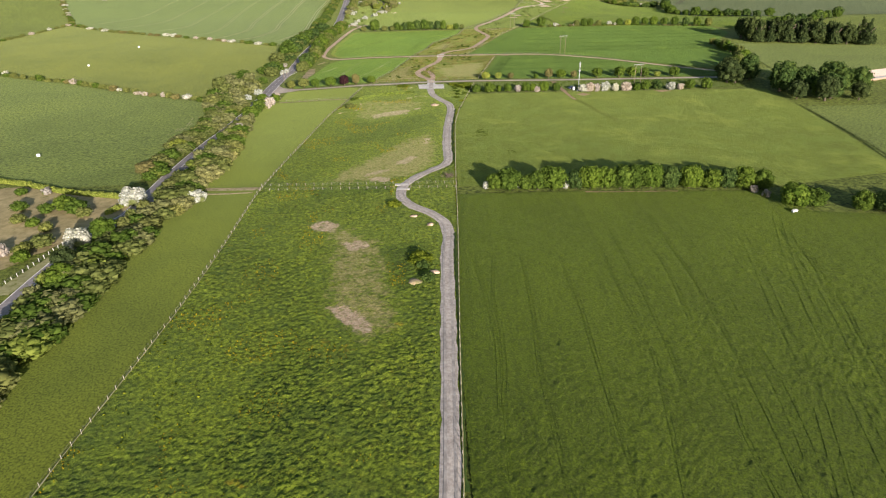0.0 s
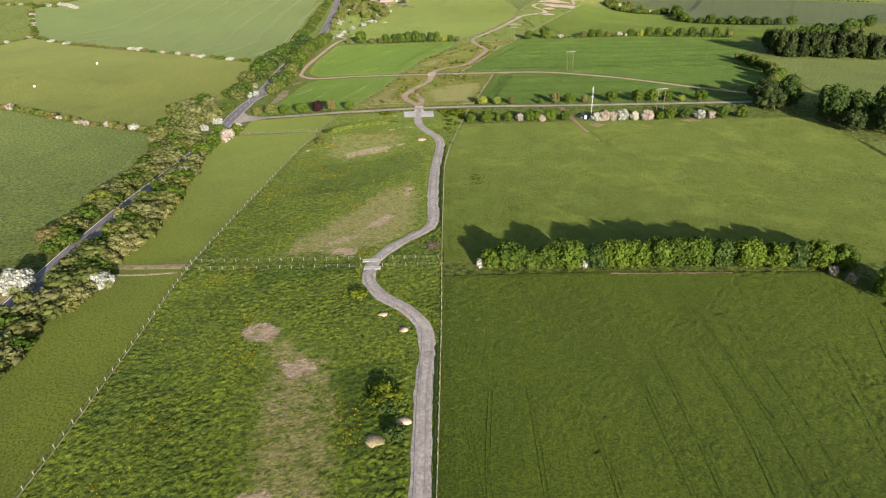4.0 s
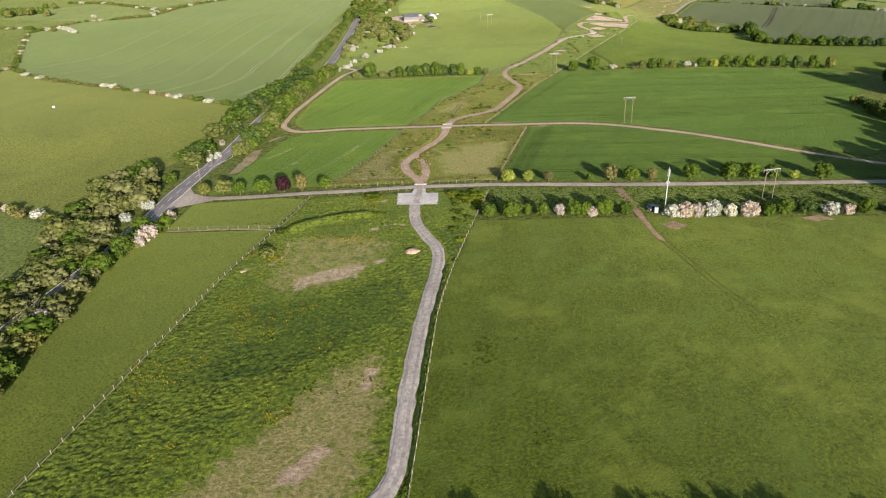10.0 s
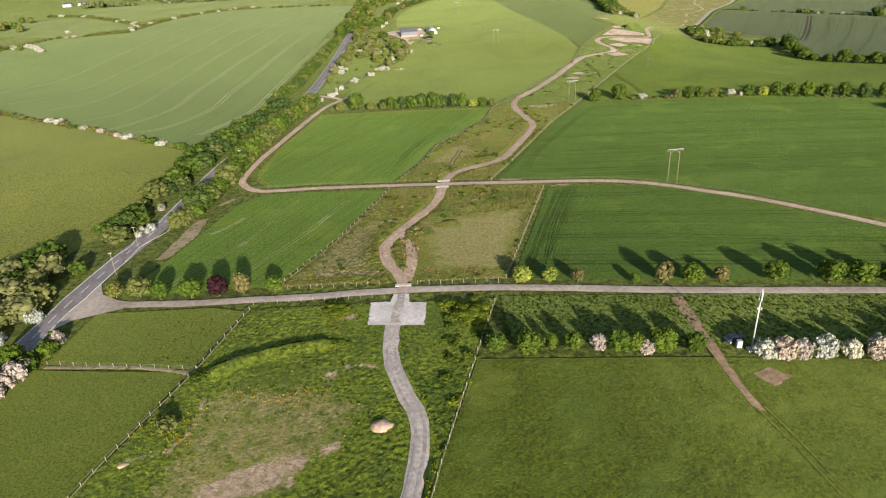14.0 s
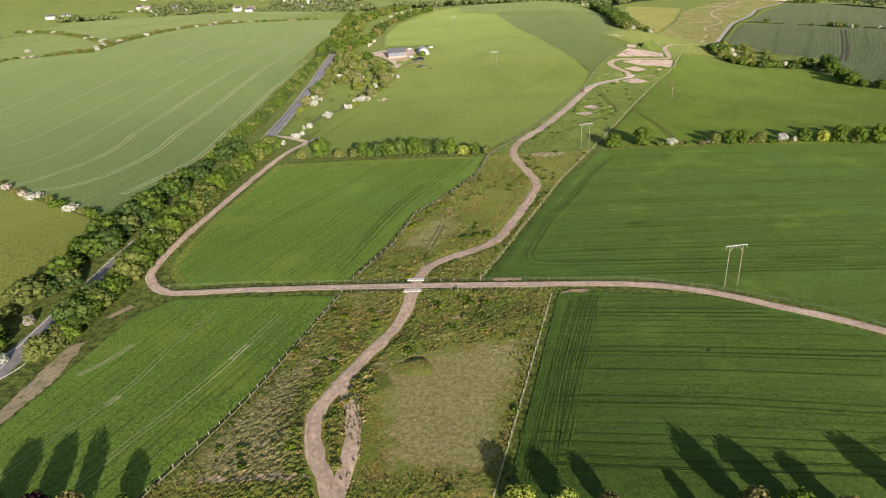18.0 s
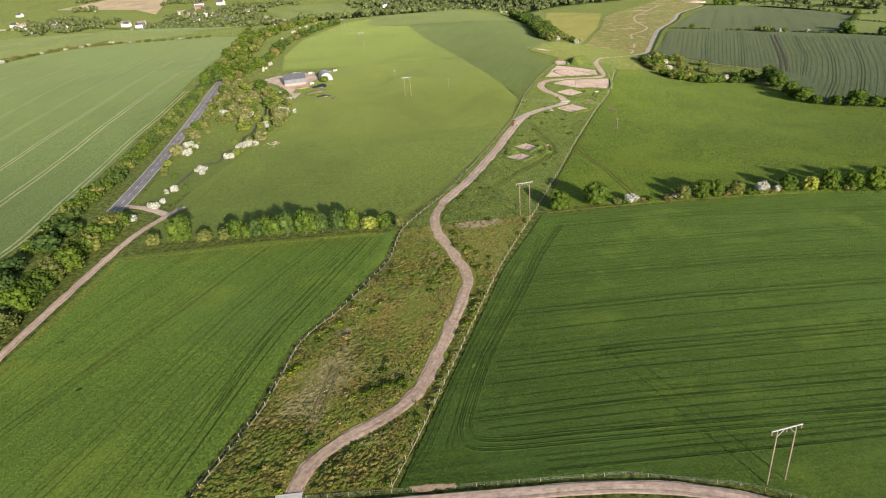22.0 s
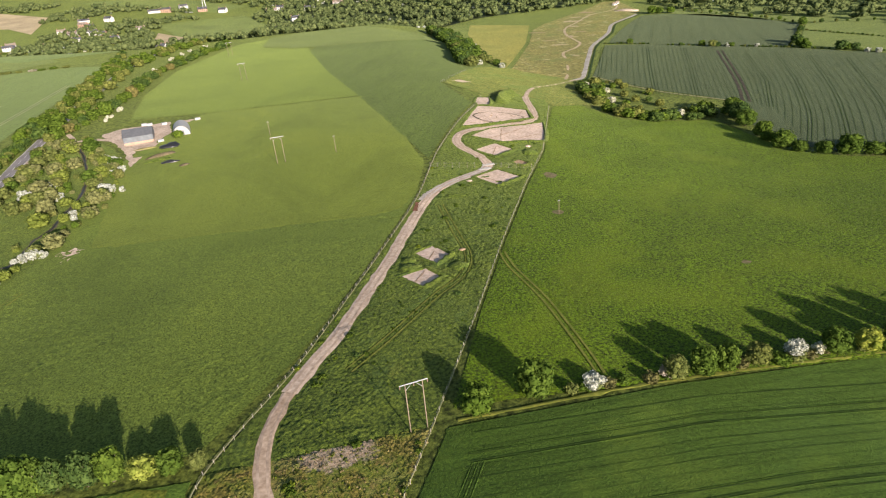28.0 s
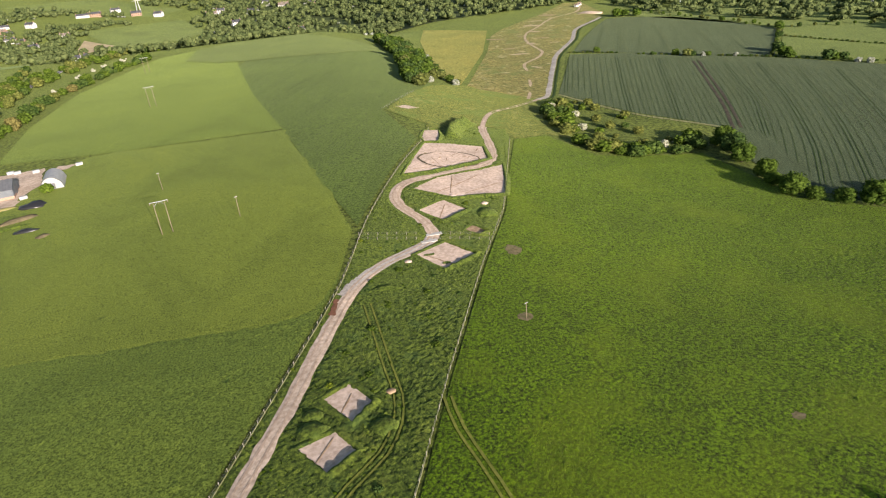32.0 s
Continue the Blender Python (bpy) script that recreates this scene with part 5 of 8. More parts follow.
for k in range(430):
    x, y = RND.uniform(-93, -38), RND.uniform(438, 640)
    if not inside(x, y, COPSE) or (inside(x, y, GLADE) and k % 9):
        continue
    bank = min(math.hypot(x - a, y - b) for a, b in smooth_line(STREAM, 3.0))
    if bank < 2.4 or (y < 490 and k % 4):
        continue
    tall = RND.choice((1.4, 2.0, 2.6, 3.4, 4.2, 5.4)) * (0.55 if inside(x, y, GLADE) or y < 490 else 1.0)
    m = RND.choice(("leaf_olive", "leaf_twig", "leaf_lime", "leaf_olive", "leaf_bright", "leaf_scrub", "leaf_olive", "leaf_lime", "leaf", "leaf_twig"))
    if tall < 2.5:
        shrub(x, y, tall, tall * RND.uniform(0.7, 1.1), m, leaves=260)
    else:
        tree(x, y, tall, tall * RND.uniform(0.55, 0.8), m, leaves=1000, clear=0.02)
for x, y, n in ((-85, 510, 3), (-79, 509, 2), (-82, 497, 4), (-78, 566, 7), (-71, 573, 5), (-63, 558, 5), (-57, 502, 5), (-53, 503, 2), (-50, 535, 2), (-45, 536, 3), (-42, 556, 4), (-50, 594, 6), (-56, 599, 5), (-51, 584, 4), (-45, 580, 3), (-46, 563, 2), (-66, 556, 4), (-66, 467, 2), (-73, 444, 3), (-77, 428, 4), (-68, 470, 2), (-81, 414, 3), (-84, 410, 2), (-61, 484, 2), (-56, 500, 2)):
    for k in range(n):
        h = RND.uniform(1.5, 3.0)
        shrub(x + RND.gauss(0, 1.6), y + RND.gauss(0, 1.8), h, h * RND.uniform(0.5, 0.75), "blossom", leaves=420)
join_pool("roadside_copse", "scrubby copse with blossoming bushes beside the road", "copse")
POOL = []
scatter_band([(-92, 640), (-86, 670), (-80, 700), (-78, 760), (-76, 830), (-60, 900), (-40, 960)], 5.0, 7.0, 3.0, 7.0, ("leaf", "leaf_dark", "leaf_olive", "leaf", "leaf", "leaf_brown"), "wooded hedge along the far road", "far road hedge", 300)
scatter_band([(-108, 650), (-113, 720), (-121, 800), (-133, 937), (-143, 988)], 6.0, 5.0, 3.0, 6.0, GREEN, "wooded hedge along the far road", "far road hedge", 300)
for x, y, a in even_line([(-99, 645), (-101, 685), (-106, 740), (-112, 800), (-114, 870), (-104, 930), (-86, 980), (-60, 1040), (-20, 1120), (20, 1200)], 3.6):
    h = RND.uniform(3.8, 7.0)
    tree(x + RND.uniform(-13, 12), y + RND.uniform(-4, 4), h, h * RND.uniform(0.55, 0.75), RND.choice(("leaf", "leaf_olive", "leaf_olive", "leaf_bright", "leaf", "leaf_olive", "leaf_dark", "leaf")), leaves=1000, clear=0.02)
for x, y in ((-76, 679), (-75, 700), (-84, 814), (-86, 845), (-84, 900), (-80, 927), (-75, 951), (-64, 968)):
    for k in range(5):
        h = RND.uniform(1.2, 2.2)
        shrub(x + 2 + RND.gauss(0, 1.0), y + RND.gauss(0, 4.6), h, h * RND.uniform(0.5, 0.75), "blossom", leaves=420)
join_pool("far_road_wood", "wooded belt along the distant road", "woodland")
POOL = None
for x, y, h, r, m in ((-92.5, 33, 4.0, 3.1, "blossom"), (-113, 33, 5.6, 4.4, "blossom"), (-100, 113, 4.8, 4.0, "blossom_pink"), (-119, 61, 4.4, 4.2, "leaf_brown"), (-117, 90, 4.6, 4.0, "leaf_lime"), (-97, 159, 3.6, 2.6, "blossom_pink"), (-101, 171, 4.6, 3.0, "leaf_bright"), (-101, 143, 5.6, 3.6, "leaf"), (-99, 154, 5.6, 3.6, "leaf"), (-102, 51, 4.0, 2.4, "leaf_lime"), (-117, 3.0, 5.4, 3.6, "blossom"), (-111, 7, 6.4, 3.6, "leaf_bright"), (-112.5, -13, 7.0, 3.2, "conifer"), (-110, -20, 5.8, 4.2, "leaf_bright"), (-106, -35, 4.5, 3.0, "leaf_olive")):
    (shrub if "blossom" in m else tree)(x, y, h, r, m, "large hawthorn in white blossom by the road" if "blossom" in m else "large roadside tree in full leaf", "large roadside trees", leaves=2200)

# western field hedges
POOL = []
for line, label in (([(-300, 268), (-224, 229), (-178, 201), (-131, 177)], "low hedge between pastures"), ([(-345, 478), (-290, 430), (-190, 371), (-139, 339), (-122, 330)], "low hedge beside the pale cereal"),
                    ([(-345, 480), (-430, 640), (-409, 708), (-378, 713), (-343, 724)], "low hedge beside the pale cereal"), ([(-343, 724), (-339, 772), (-332, 816), (-314, 849), (-291, 871), (-265, 888), (-217, 904), (-169, 922)], "low hedge beside the pale cereal"), ([(-430, 330), (-360, 392), (-345, 478)], "low hedge between pastures")):
    near = line[-1] == (-131, 177)
    for x, y, a in even_line(line, 5.5 if near else 8.5):
        m = RND.choice(("leaf_olive", "leaf", "leaf_brown", "leaf_olive", "blossom", "leaf_olive", "leaf", "blossom_pink"))
        shrub(x + RND.uniform(-1.5, 1.5), y + RND.uniform(-1.5, 1.5), RND.uniform(1.4, 2.8) * (1.25 if near else 1.0), RND.uniform(2.0, 3.8) * (0.8 if near else 1.0), m, label if "blossom" not in m else "white-blossomed hawthorn in a field hedge", "western hedges", 260)
for line, spacing in (([(-560, 690), (-457, 673), (-406, 647)], 8), ([(-530, 905), (-476, 885), (-439, 856), (-406, 827), (-380, 798), (-365, 787), (-345, 760)], 6), ([(-690, 1420), (-551, 1410), (-357, 1290), (-249, 1255)], 7), ([(-378, 715), (-347, 735), (-344, 780), (-330, 824), (-300, 868), (-266, 892)], 5)):
    for x, y, a in even_line(line, spacing):
        m = RND.choice(("leaf_olive", "leaf", "leaf_brown", "leaf_olive", "blossom", "leaf_olive"))
        shrub(x + RND.uniform(-2, 2), y + RND.uniform(-2, 2), RND.uniform(1.8, 3.6), RND.uniform(2.6, 4.6), m, leaves=260)
for k in range(16):
    x, y = RND.gauss(-535, 24), RND.gauss(800, 30)
    h = RND.uniform(6, 10)
    tree(x, y, h, h * 0.55, RND.choice(("leaf", "leaf_olive", "leaf_bright")), leaves=1000, clear=0.02)
for x, y in ((-408, 661), (-400, 655), (-392, 648), (-385, 640), (-378, 632), (-330, 812), (-262, 889), (-415, 742)):
    shrub(x, y, 3.4, 3.4, "blossom", leaves=420)
join_pool("western_hedges", "low field hedges with white-blossomed hawthorns", "hedge")
POOL = []
for x, y, a in even_line([(-172, 58), (-157.7, 52.6), (-143.8, 45.4), (-132.5, 41.6), (-121.5, 38.6), (-115.4, 35.7), (-116.4, 29), (-118.4, 23.6)], 1.6):
    shrub(x, y, RND.uniform(1.3, 1.8), 1.5, "leaf_yellow", "clipped bright yellow-green garden hedge", "garden hedge", 260)
join_pool("garden_hedge", "clipped bright yellow-green garden hedge", "hedge")
POOL = None
for x, y, h, r, m in ((-138, 27, 3.4, 2.4, "leaf"), (-132.6, 29, 5.0, 3.6, "leaf"), (-128, 26, 4.6, 3.4, "leaf"), (-124.4, 23, 3.4, 2.4, "leaf_olive"), (-136, 33, 3.6, 2.6, "leaf_olive"), (-146.6, 44, 2.6, 1.8, "blossom_pink"), (-126.6, 3, 3.6, 3.2, "leaf_olive"), (-130, -1, 3.4, 2.8, "leaf_olive"), (-137, 17, 2.8, 2.2, "leaf"), (-148, 30, 3.2, 2.6, "leaf"), (-154, 20, 3.4, 2.8, "leaf_olive"), (-143, 20, 3.0, 2.4, "leaf_olive"), (-131, 13, 3.0, 2.2, "leaf_olive"), (-136, -2, 3.6, 2.4, "blossom_pink"), (-128, -6, 3.2, 2.8, "leaf_bright"), (-155, 44, 2.4, 2.2, "leaf_bright"), (-150, 5, 3.6, 2.8, "leaf"), (-124, -40, 4.0, 3.0, "leaf")):
    (shrub if "blossom" in m else tree)(x, y, h, r, m, "small garden tree on dry grass", "garden trees", leaves=700)

# woods to the east
for k in range(46):
    x, y = RND.uniform(128, 205), RND.uniform(118, 192)
    if not inside(x, y, [(124, 172), (128, 184), (150, 190), (176, 196), (205, 160), (205, 118), (164, 126), (158, 150), (146, 166)]):
        continue
    h = RND.uniform(8.5, 14.0)
    tree(x, y, h, h * RND.uniform(0.40, 0.52), RND.choice(("leaf_dark", "conifer", "leaf_dark", "leaf", "leaf_dark", "conifer")), "tall tree of the wood beside the pasture", "wood trees", leaves=1400, clear=0.08)
for x, y, a in even_line([(150, 196), (165, 210), (180, 232), (184, 262), (182, 286)], 5.0):
    tree(x + RND.uniform(-2, 2), y + RND.uniform(-2, 2), RND.uniform(3.5, 7.5), RND.uniform(2, 3.4), RND.choice(GREEN), "leafy hedge tree beside the paddock", "paddock hedge trees", leaves=700, clear=0.05)
for k in range(34):
    x = 212 + (k % 12) * 6.4 + RND.uniform(-2, 2)
    y = 290 - (k % 12) * 1.8 + (k // 12) * 9 + RND.uniform(-3, 3)
    h = RND.uniform(12, 17)
    tree(x, y, h, h * 0.33, "conifer", "tall dark conifer in a plantation belt", "conifer belt", "cone" if k % 3 else "tall", 700, "conifer", 0.03)
for x, y, a in even_line([(228, 322), (250, 345), (300, 372), (340, 400)], 7.0):
    h = RND.uniform(6, 9.5)
    tree(x + RND.uniform(-4, 4), y + RND.uniform(-3, 3), h, h * 0.48, RND.choice(("leaf", "leaf_dark", "leaf_dark")), "large leafy field-edge tree", "eastern hedgerow trees", leaves=850, clear=0.08)
for x, y, h, r in ((261, 594, 9, 5.5), (257, 583, 9.5, 5.5), (253, 571, 8.5, 5.2), (250, 553, 7.5, 4.6), (247, 545, 5, 3.4), (246, 534, 8.5, 5.2), (250, 527, 5, 3.4), (256, 520, 6, 3.8), (264, 515, 9, 5.6), (272, 511, 6, 4.2), (276, 509, 5, 3.6), (280, 505, 8, 5), (286, 501, 5.5, 4), (291, 498, 8, 5), (298, 494, 6.5, 4.4), (305, 490, 7.5, 4.8), (313, 485, 6, 4.2), (322, 479, 8, 5)):
    tree(x, y, h, r, RND.choice(("leaf", "leaf_dark", "leaf")), "large spreading hedgerow oak", "hedgerow oaks", leaves=1600, clear=0.06)
HOLLOW = smooth_line([(222, 692), (214, 676), (207, 650), (206, 628), (208, 610), (216, 602), (232, 597), (252, 600)], 2.0)
HOLLOW_GLADE = [(214, 690), (212, 660), (214, 615), (240, 606), (262, 620), (246, 670), (236, 700)]
POOL = []
for k in range(210):
    x, y = RND.uniform(200, 264), RND.uniform(588, 700)
    rim = min(math.hypot(x - a, y - b) for a, b in HOLLOW)
    if rim > 7.5 and not (k % 7 == 0 and inside(x, y, HOLLOW_GLADE)):
        continue
    h = RND.uniform(2.6, 5.4) if rim < 7.5 else RND.uniform(1.2, 3.0)
    m = RND.choice(("leaf_olive", "leaf", "leaf", "leaf_dark", "leaf", "leaf_dark", "leaf_olive"))
    tree(x, y, h, h * RND.uniform(0.75, 0.95), m, leaves=1000, clear=0.02)
for x, y in ((222, 679), (209, 640), (222, 668), (226, 606), (214, 642), (236, 603), (217, 690)):
    shrub(x, y, 3.4, 2.4, "blossom", leaves=420)
for x, y in ((245, 656), (238, 677), (228, 640), (236, 626), (228, 655), (240, 690)):
    tree(x, y, 4.0, 2.8, "leaf_olive", leaves=1000, clear=0.02)
join_pool("hollow_scrub", "scrub bushes filling a hollow", "scrub")
POOL = []
for line, mats in (([(150, 748), (162, 770), (172, 810), (176, 870), (168, 940)], GREEN), ([(491, 847), (479, 919), (468, 1000)], GREEN), ([(490, 838), (547, 801), (600, 790)], GREEN)):
    for x, y, a in even_line(line, 6.0 if line[0][0] < 200 else 9.0):
        h = RND.uniform(4, 9) if line[0][0] < 200 else RND.uniform(2, 4.5)
        tree(x + RND.uniform(-5, 5), y + RND.uniform(-4, 4), h, h * 0.52, RND.choice(mats), "distant leafy hedgerow tree", "distant hedgerow trees", leaves=500, clear=0.05)

for x, y, r, m in ((318.6, 836.5, 3.2, "leaf"), (346.5, 799, 1.9, "leaf_dark"), (359, 788, 3.2, "leaf"), (363, 779, 3.7, "leaf_olive"), (366, 777, 2.6, "leaf_dark"), (371.7, 771.5, 2.2, "blossom"), (374, 769.7, 2.4, "leaf"), (388, 757.4, 2.0, "blossom"), (424, 711, 4.8, "leaf_dark"), (427.4, 708, 3.4, "leaf"), (430.4, 705.2, 3.4, "leaf_dark"),
                   (431, 694.2, 2.2, "blossom"), (435, 688.7, 2.4, "blossom"), (419, 752.5, 5.0, "leaf_dark"), (412, 737.5, 4.8, "leaf"), (410.5, 730, 3.6, "leaf"), (461, 802, 2.6, "leaf_dark"), (490, 838, 3.8, "leaf"), (484, 829, 3.2, "leaf"), (429, 1010, 6, "leaf_bright"), (436, 1006, 5, "leaf"), (446, 998, 5, "leaf_bright")):
    (shrub if m == "blossom" else tree)(x, y, r * 1.45, r, m, leaves=420, **({} if m == "blossom" else {"clear": 0.03}))
for line, gap in (([(302, 850), (330, 824)], 3.4), ([(340, 808), (372, 774)], 4.2), ([(380, 766), (403, 740)], 3.2), ([(403, 740), (430, 769), (484, 832)], 3.0), ([(464, 799), (484, 736), (520, 680)], 4.0), ([(405, 738), (441, 691), (500, 640)], 5.0)):
    for x, y, a in even_line(line, gap):
        shrub(x + RND.uniform(-0.6, 0.6), y + RND.uniform(-0.6, 0.6), RND.uniform(0.9, 1.9), RND.uniform(0.9, 1.6), RND.choice(("leaf", "leaf_dark", "leaf_olive")), leaves=260)
for x, y, r in ((181, 760, 2.6), (178, 768, 3.2), (175, 780, 3.6), (178, 792, 3.0), (177, 804, 3.4), (180, 818, 3.0), (174, 796, 3.6), (181, 838, 2.8), (183, 853, 3.4)):
    tree(x, y, r * 1.5, r, RND.choice(("leaf", "leaf_dark", "leaf_olive")), leaves=1000, clear=0.02)
for k in range(120):
    f = RND.random()
    x, y = np.array((150, 742)) + f * np.array((16, 215)) + np.array((10 * math.sin(f * 3.1), 0)) + np.array((RND.uniform(-9, 9), RND.uniform(-4, 4)))
    h = RND.uniform(5.0, 9.5)
    tree(x, y, h, h * RND.uniform(0.5, 0.65), RND.choice(("leaf", "leaf_dark", "leaf_dark", "leaf", "leaf_olive")), leaves=1000, clear=0.02)
for x, y in ((163, 760), (186, 872), (179, 757), (184, 868)):
    shrub(x, y, 4.0, 2.6, "blossom", leaves=420)
join_pool("distant_hedgerows", "distant hedgerow trees between the fields", "hedge")
POOL = None

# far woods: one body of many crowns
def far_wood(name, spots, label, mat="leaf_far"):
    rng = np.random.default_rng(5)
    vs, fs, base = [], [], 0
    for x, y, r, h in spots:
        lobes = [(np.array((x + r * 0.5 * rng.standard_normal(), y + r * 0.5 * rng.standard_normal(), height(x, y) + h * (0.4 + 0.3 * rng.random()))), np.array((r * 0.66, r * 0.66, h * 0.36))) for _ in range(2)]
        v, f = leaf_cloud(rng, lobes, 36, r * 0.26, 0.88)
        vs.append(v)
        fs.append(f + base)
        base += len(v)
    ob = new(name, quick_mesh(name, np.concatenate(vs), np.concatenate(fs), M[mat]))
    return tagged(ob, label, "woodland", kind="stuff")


spots = []
EAST_WOOD = [(470, 1015), (490, 935), (512, 880), (525, 800), (560, 720), (640, 640), (900, 640), (900, 1130), (470, 1130)]
for k in range(700):
    x, y = RND.uniform(470, 900), RND.uniform(640, 1130)
    if inside(x, y, EAST_WOOD):
        spots.append((x, y, RND.uniform(4, 7), RND.uniform(6, 10)))
FAR_OPEN = (FIELD_UP, [(-218, 1456), (-149, 1479), (-71, 1480), (-25, 1358), (-59, 1312), (-124, 1318), (-135, 1285), (-183, 1397)], [(-404, 1729), (-229, 1726), (-72, 1571), (-124, 1535), (-203, 1574), (-254, 1616), (-356, 1682)],
            [(-188, 1302), (-195, 1385), (-145, 1330), (-172, 1288)], [(-538, 1702), (-423, 1608), (-402, 1458), (-462, 1530), (-640, 1600)], [(-330, 1010), (-230, 965), (-150, 1010), (-170, 1160), (-330, 1240), (-480, 1120)])
for k in range(6400):
    x, y = RND.uniform(-620, 760), RND.uniform(1010, 1750)
    d = noise.noise((x * 0.006, y * 0.009, 4.0))
    if (x > 180 and y < 1130 + 0.12 * (x - 180)) or d < (-0.34 if x > -60 else -0.02) or any(inside(x, y, p) for p in FAR_OPEN):
        continue
    spots.append((x, y, RND.uniform(3.6, 6.6), RND.uniform(5.5, 10.5)))
far_wood("far_woodland", spots, "distant mixed woodland in haze-paled leaf round the village")

far_wood("far_blossom", [(x + 3, y - 5, r * 0.55, h * 0.5) for x, y, r, h in spots[::23]], "distant hawthorns in blossom at the woodland edge", "blossom")

# ---- fences ----
def fence(name, pts, spacing, label, post_h=1.15, wires=3, pale=0.0, group="field fences", size=0.09, wood="timber"):
    """Posts and strained wires along a plan line."""
    e = new(name)
    tagged(e, label, "fence", group)
    key = ("post", post_h, size, wood)
    if key not in MESHES:
        bm = bmesh.new()
        box(bm, 0, 0, -0.25, size, size, post_h + 0.25, 0, 0.02)
        MESHES[key] = mesh_of(bm, "post", M[wood])
    run = even_line(pts, spacing)
    for x, y, a in run:
        p = new("post", MESHES[key])
        p.parent = e
        p.matrix_world = Matrix.Translation((x, y, height(x, y))) @ Matrix.Rotation(a, 4, "Z") @ Matrix.Rotation(RND.uniform(-0.05, 0.05), 4, "X")
    for k in range(wires):
        bm = bmesh.new()
        z = post_h * (0.35 + 0.6 * k / max(1, wires - 1))
        for (x0, y0, _), (x1, y1, _) in zip(run, run[1:]):
            rod(bm, (x0, y0, height(x0, y0) + z), (x1, y1, height(x1, y1) + z), 0.006 if k < wires - 1 else 0.010, None, 4)
        part("wire", bm, M["wire"] if k < wires - 1 else M["timber"], e, "thin fence rail" if k == wires - 1 else "")
    return e


fence("fence", FENCE_L, 3.0, "timber post fence along the cow pasture")
fence("fence", FENCE_R, 3.0, "timber post fence along the gravel track")
fence("fence", FENCE_L2, 3.0, "timber post fence beside the cereal field")
fence("fence", FENCE_R2, 3.0, "timber post fence beside the cereal field")
fence("fence", FENCE_L3, 3.2, "timber post fence along the haul track")
fence("fence", FENCE_R3, 3.2, "timber post fence along the rough strip")
fence("fence", [(-74, 43.6), (-52, 42.6), (-28.5, 41.6)], 3.0, "timber post fence across the meadow")
fence("fence", [(-23.5, 41.4), (-8, 40.5)], 3.0, "timber post fence across the meadow")
fence("fence", [(-73.5, 39.6), (-52, 38.4), (-28, 37.4)], 3.0, "timber post fence across the meadow")
fence("fence", [(-23, 37.2), (-8, 36.6)], 3.0, "timber post fence across the meadow")
fence("fence", [(-50, 190.5), (-17, 192.2)], 3.0, "timber post fence beside the lane")
fence("fence", [(-46, 197.5), (-17, 198.6)], 3.0, "timber post fence beside the lane")
fence("fence", [(-9, 198.4), (14, 198)], 3.0, "timber post fence beside the lane")
fence("fence", [(-24, 270), (-7.5, 269.6)], 2.6, "weathered low post fence beside the farm track", 0.8, wood="darktimber")
fence("fence", [(-2.5, 269.4), (31, 268)], 2.6, "weathered low post fence beside the farm track", 0.8, wood="darktimber")
fence("fence", [(-78, 277.2), (-22, 275), (-7, 274.8)], 3.6, "weathered low post fence beside the farm track", 0.8, wood="darktimber")
fence("fence", [(-1.5, 274.6), (52, 271.8), (70, 266.6), (92, 255), (112, 238)], 3.6, "weathered low post fence beside the farm track", 0.8, wood="darktimber")
fence("fence", [(86.5, 533.4), (105, 527.4)], 3.0, "timber post fence across the strip")
fence("fence", [(111, 525.6), (128, 520.4)], 3.0, "timber post fence across the strip")
fence("fence", [(86, 530.6), (103.5, 524.6)], 3.0, "timber post fence across the strip")
fence("fence", [(110, 522.6), (126.5, 517.6)], 3.0, "timber post fence across the strip")
fence("fence", [(127, 618), (133, 634)], 3.0, "timber post fence by the excavation")
fence("fence", [(117, 670), (144, 720)], 4.0, "pale fence on the far hillside")
fence("fence", [(-54, 163.6), (-92, 170)], 3.5, "low timber fence along the paddock")
for a, b, w in ((FENCE_R, 0, 0.25), (FENCE_R3, 0, 0.16), (FENCE_L, 0, 0.25), (FENCE_L3, 0, 0.30), (FENCE_L2, 0, 0.25), (FENCE_R2, 0, 0.28)):
    tagged(ribbon("fence_verge", a, w, M["palegrass"], 0.30, 3.0, 0.12), "pale dry grass along the fence line", "verge", kind="structure")


# ---- power poles ----
def pole_pair(x, y, turn, tall=11.5, gap=3.4, label="twin-pole power line support with a steel crossarm"):
    e = new("power_pole_pair")
    e.matrix_world = Matrix.Translation((x, y, height(x, y))) @ Matrix.Rotation(turn, 4, "Z")
    tagged(e, label, "power pole", "power line supports")
    for s in (-1, 1):
        bm = bmesh.new()
        rod(bm, (s * gap / 2, 0, -0.4), (s * gap / 2, 0, tall), 0.125, 0.09, 10)
        part("pole", bm, M["darktimber"], e, smooth=True)
    bm = bmesh.new()
    box(bm, 0, 0, tall - 0.2, gap + 2.2, 0.16, 0.14, 0, 0.02)
    arm = part("crossarm", bm, M["galv"], e, "pale steel crossarm")
    for s in (-1, 0, 1):
        bm = bmesh.new()
        for k in range(4):
            rod(bm, (s * (gap / 2 + 1.0), 0, tall - 0.32 - 0.16 * k), (s * (gap / 2 + 1.0), 0, tall - 0.42 - 0.16 * k), 0.12, 0.08, 8)
        part("insulator", bm, M["insulator"], arm, "brown porcelain insulator")
    for s in (-1, 1):
        bm = bmesh.new()
        rod(bm, (s * gap / 2, 0.02, tall - 1.6), (s * 0.35, 0.02, tall - 0.2), 0.035, None, 5)
        part("brace", bm, M["galv"], e)
    return e


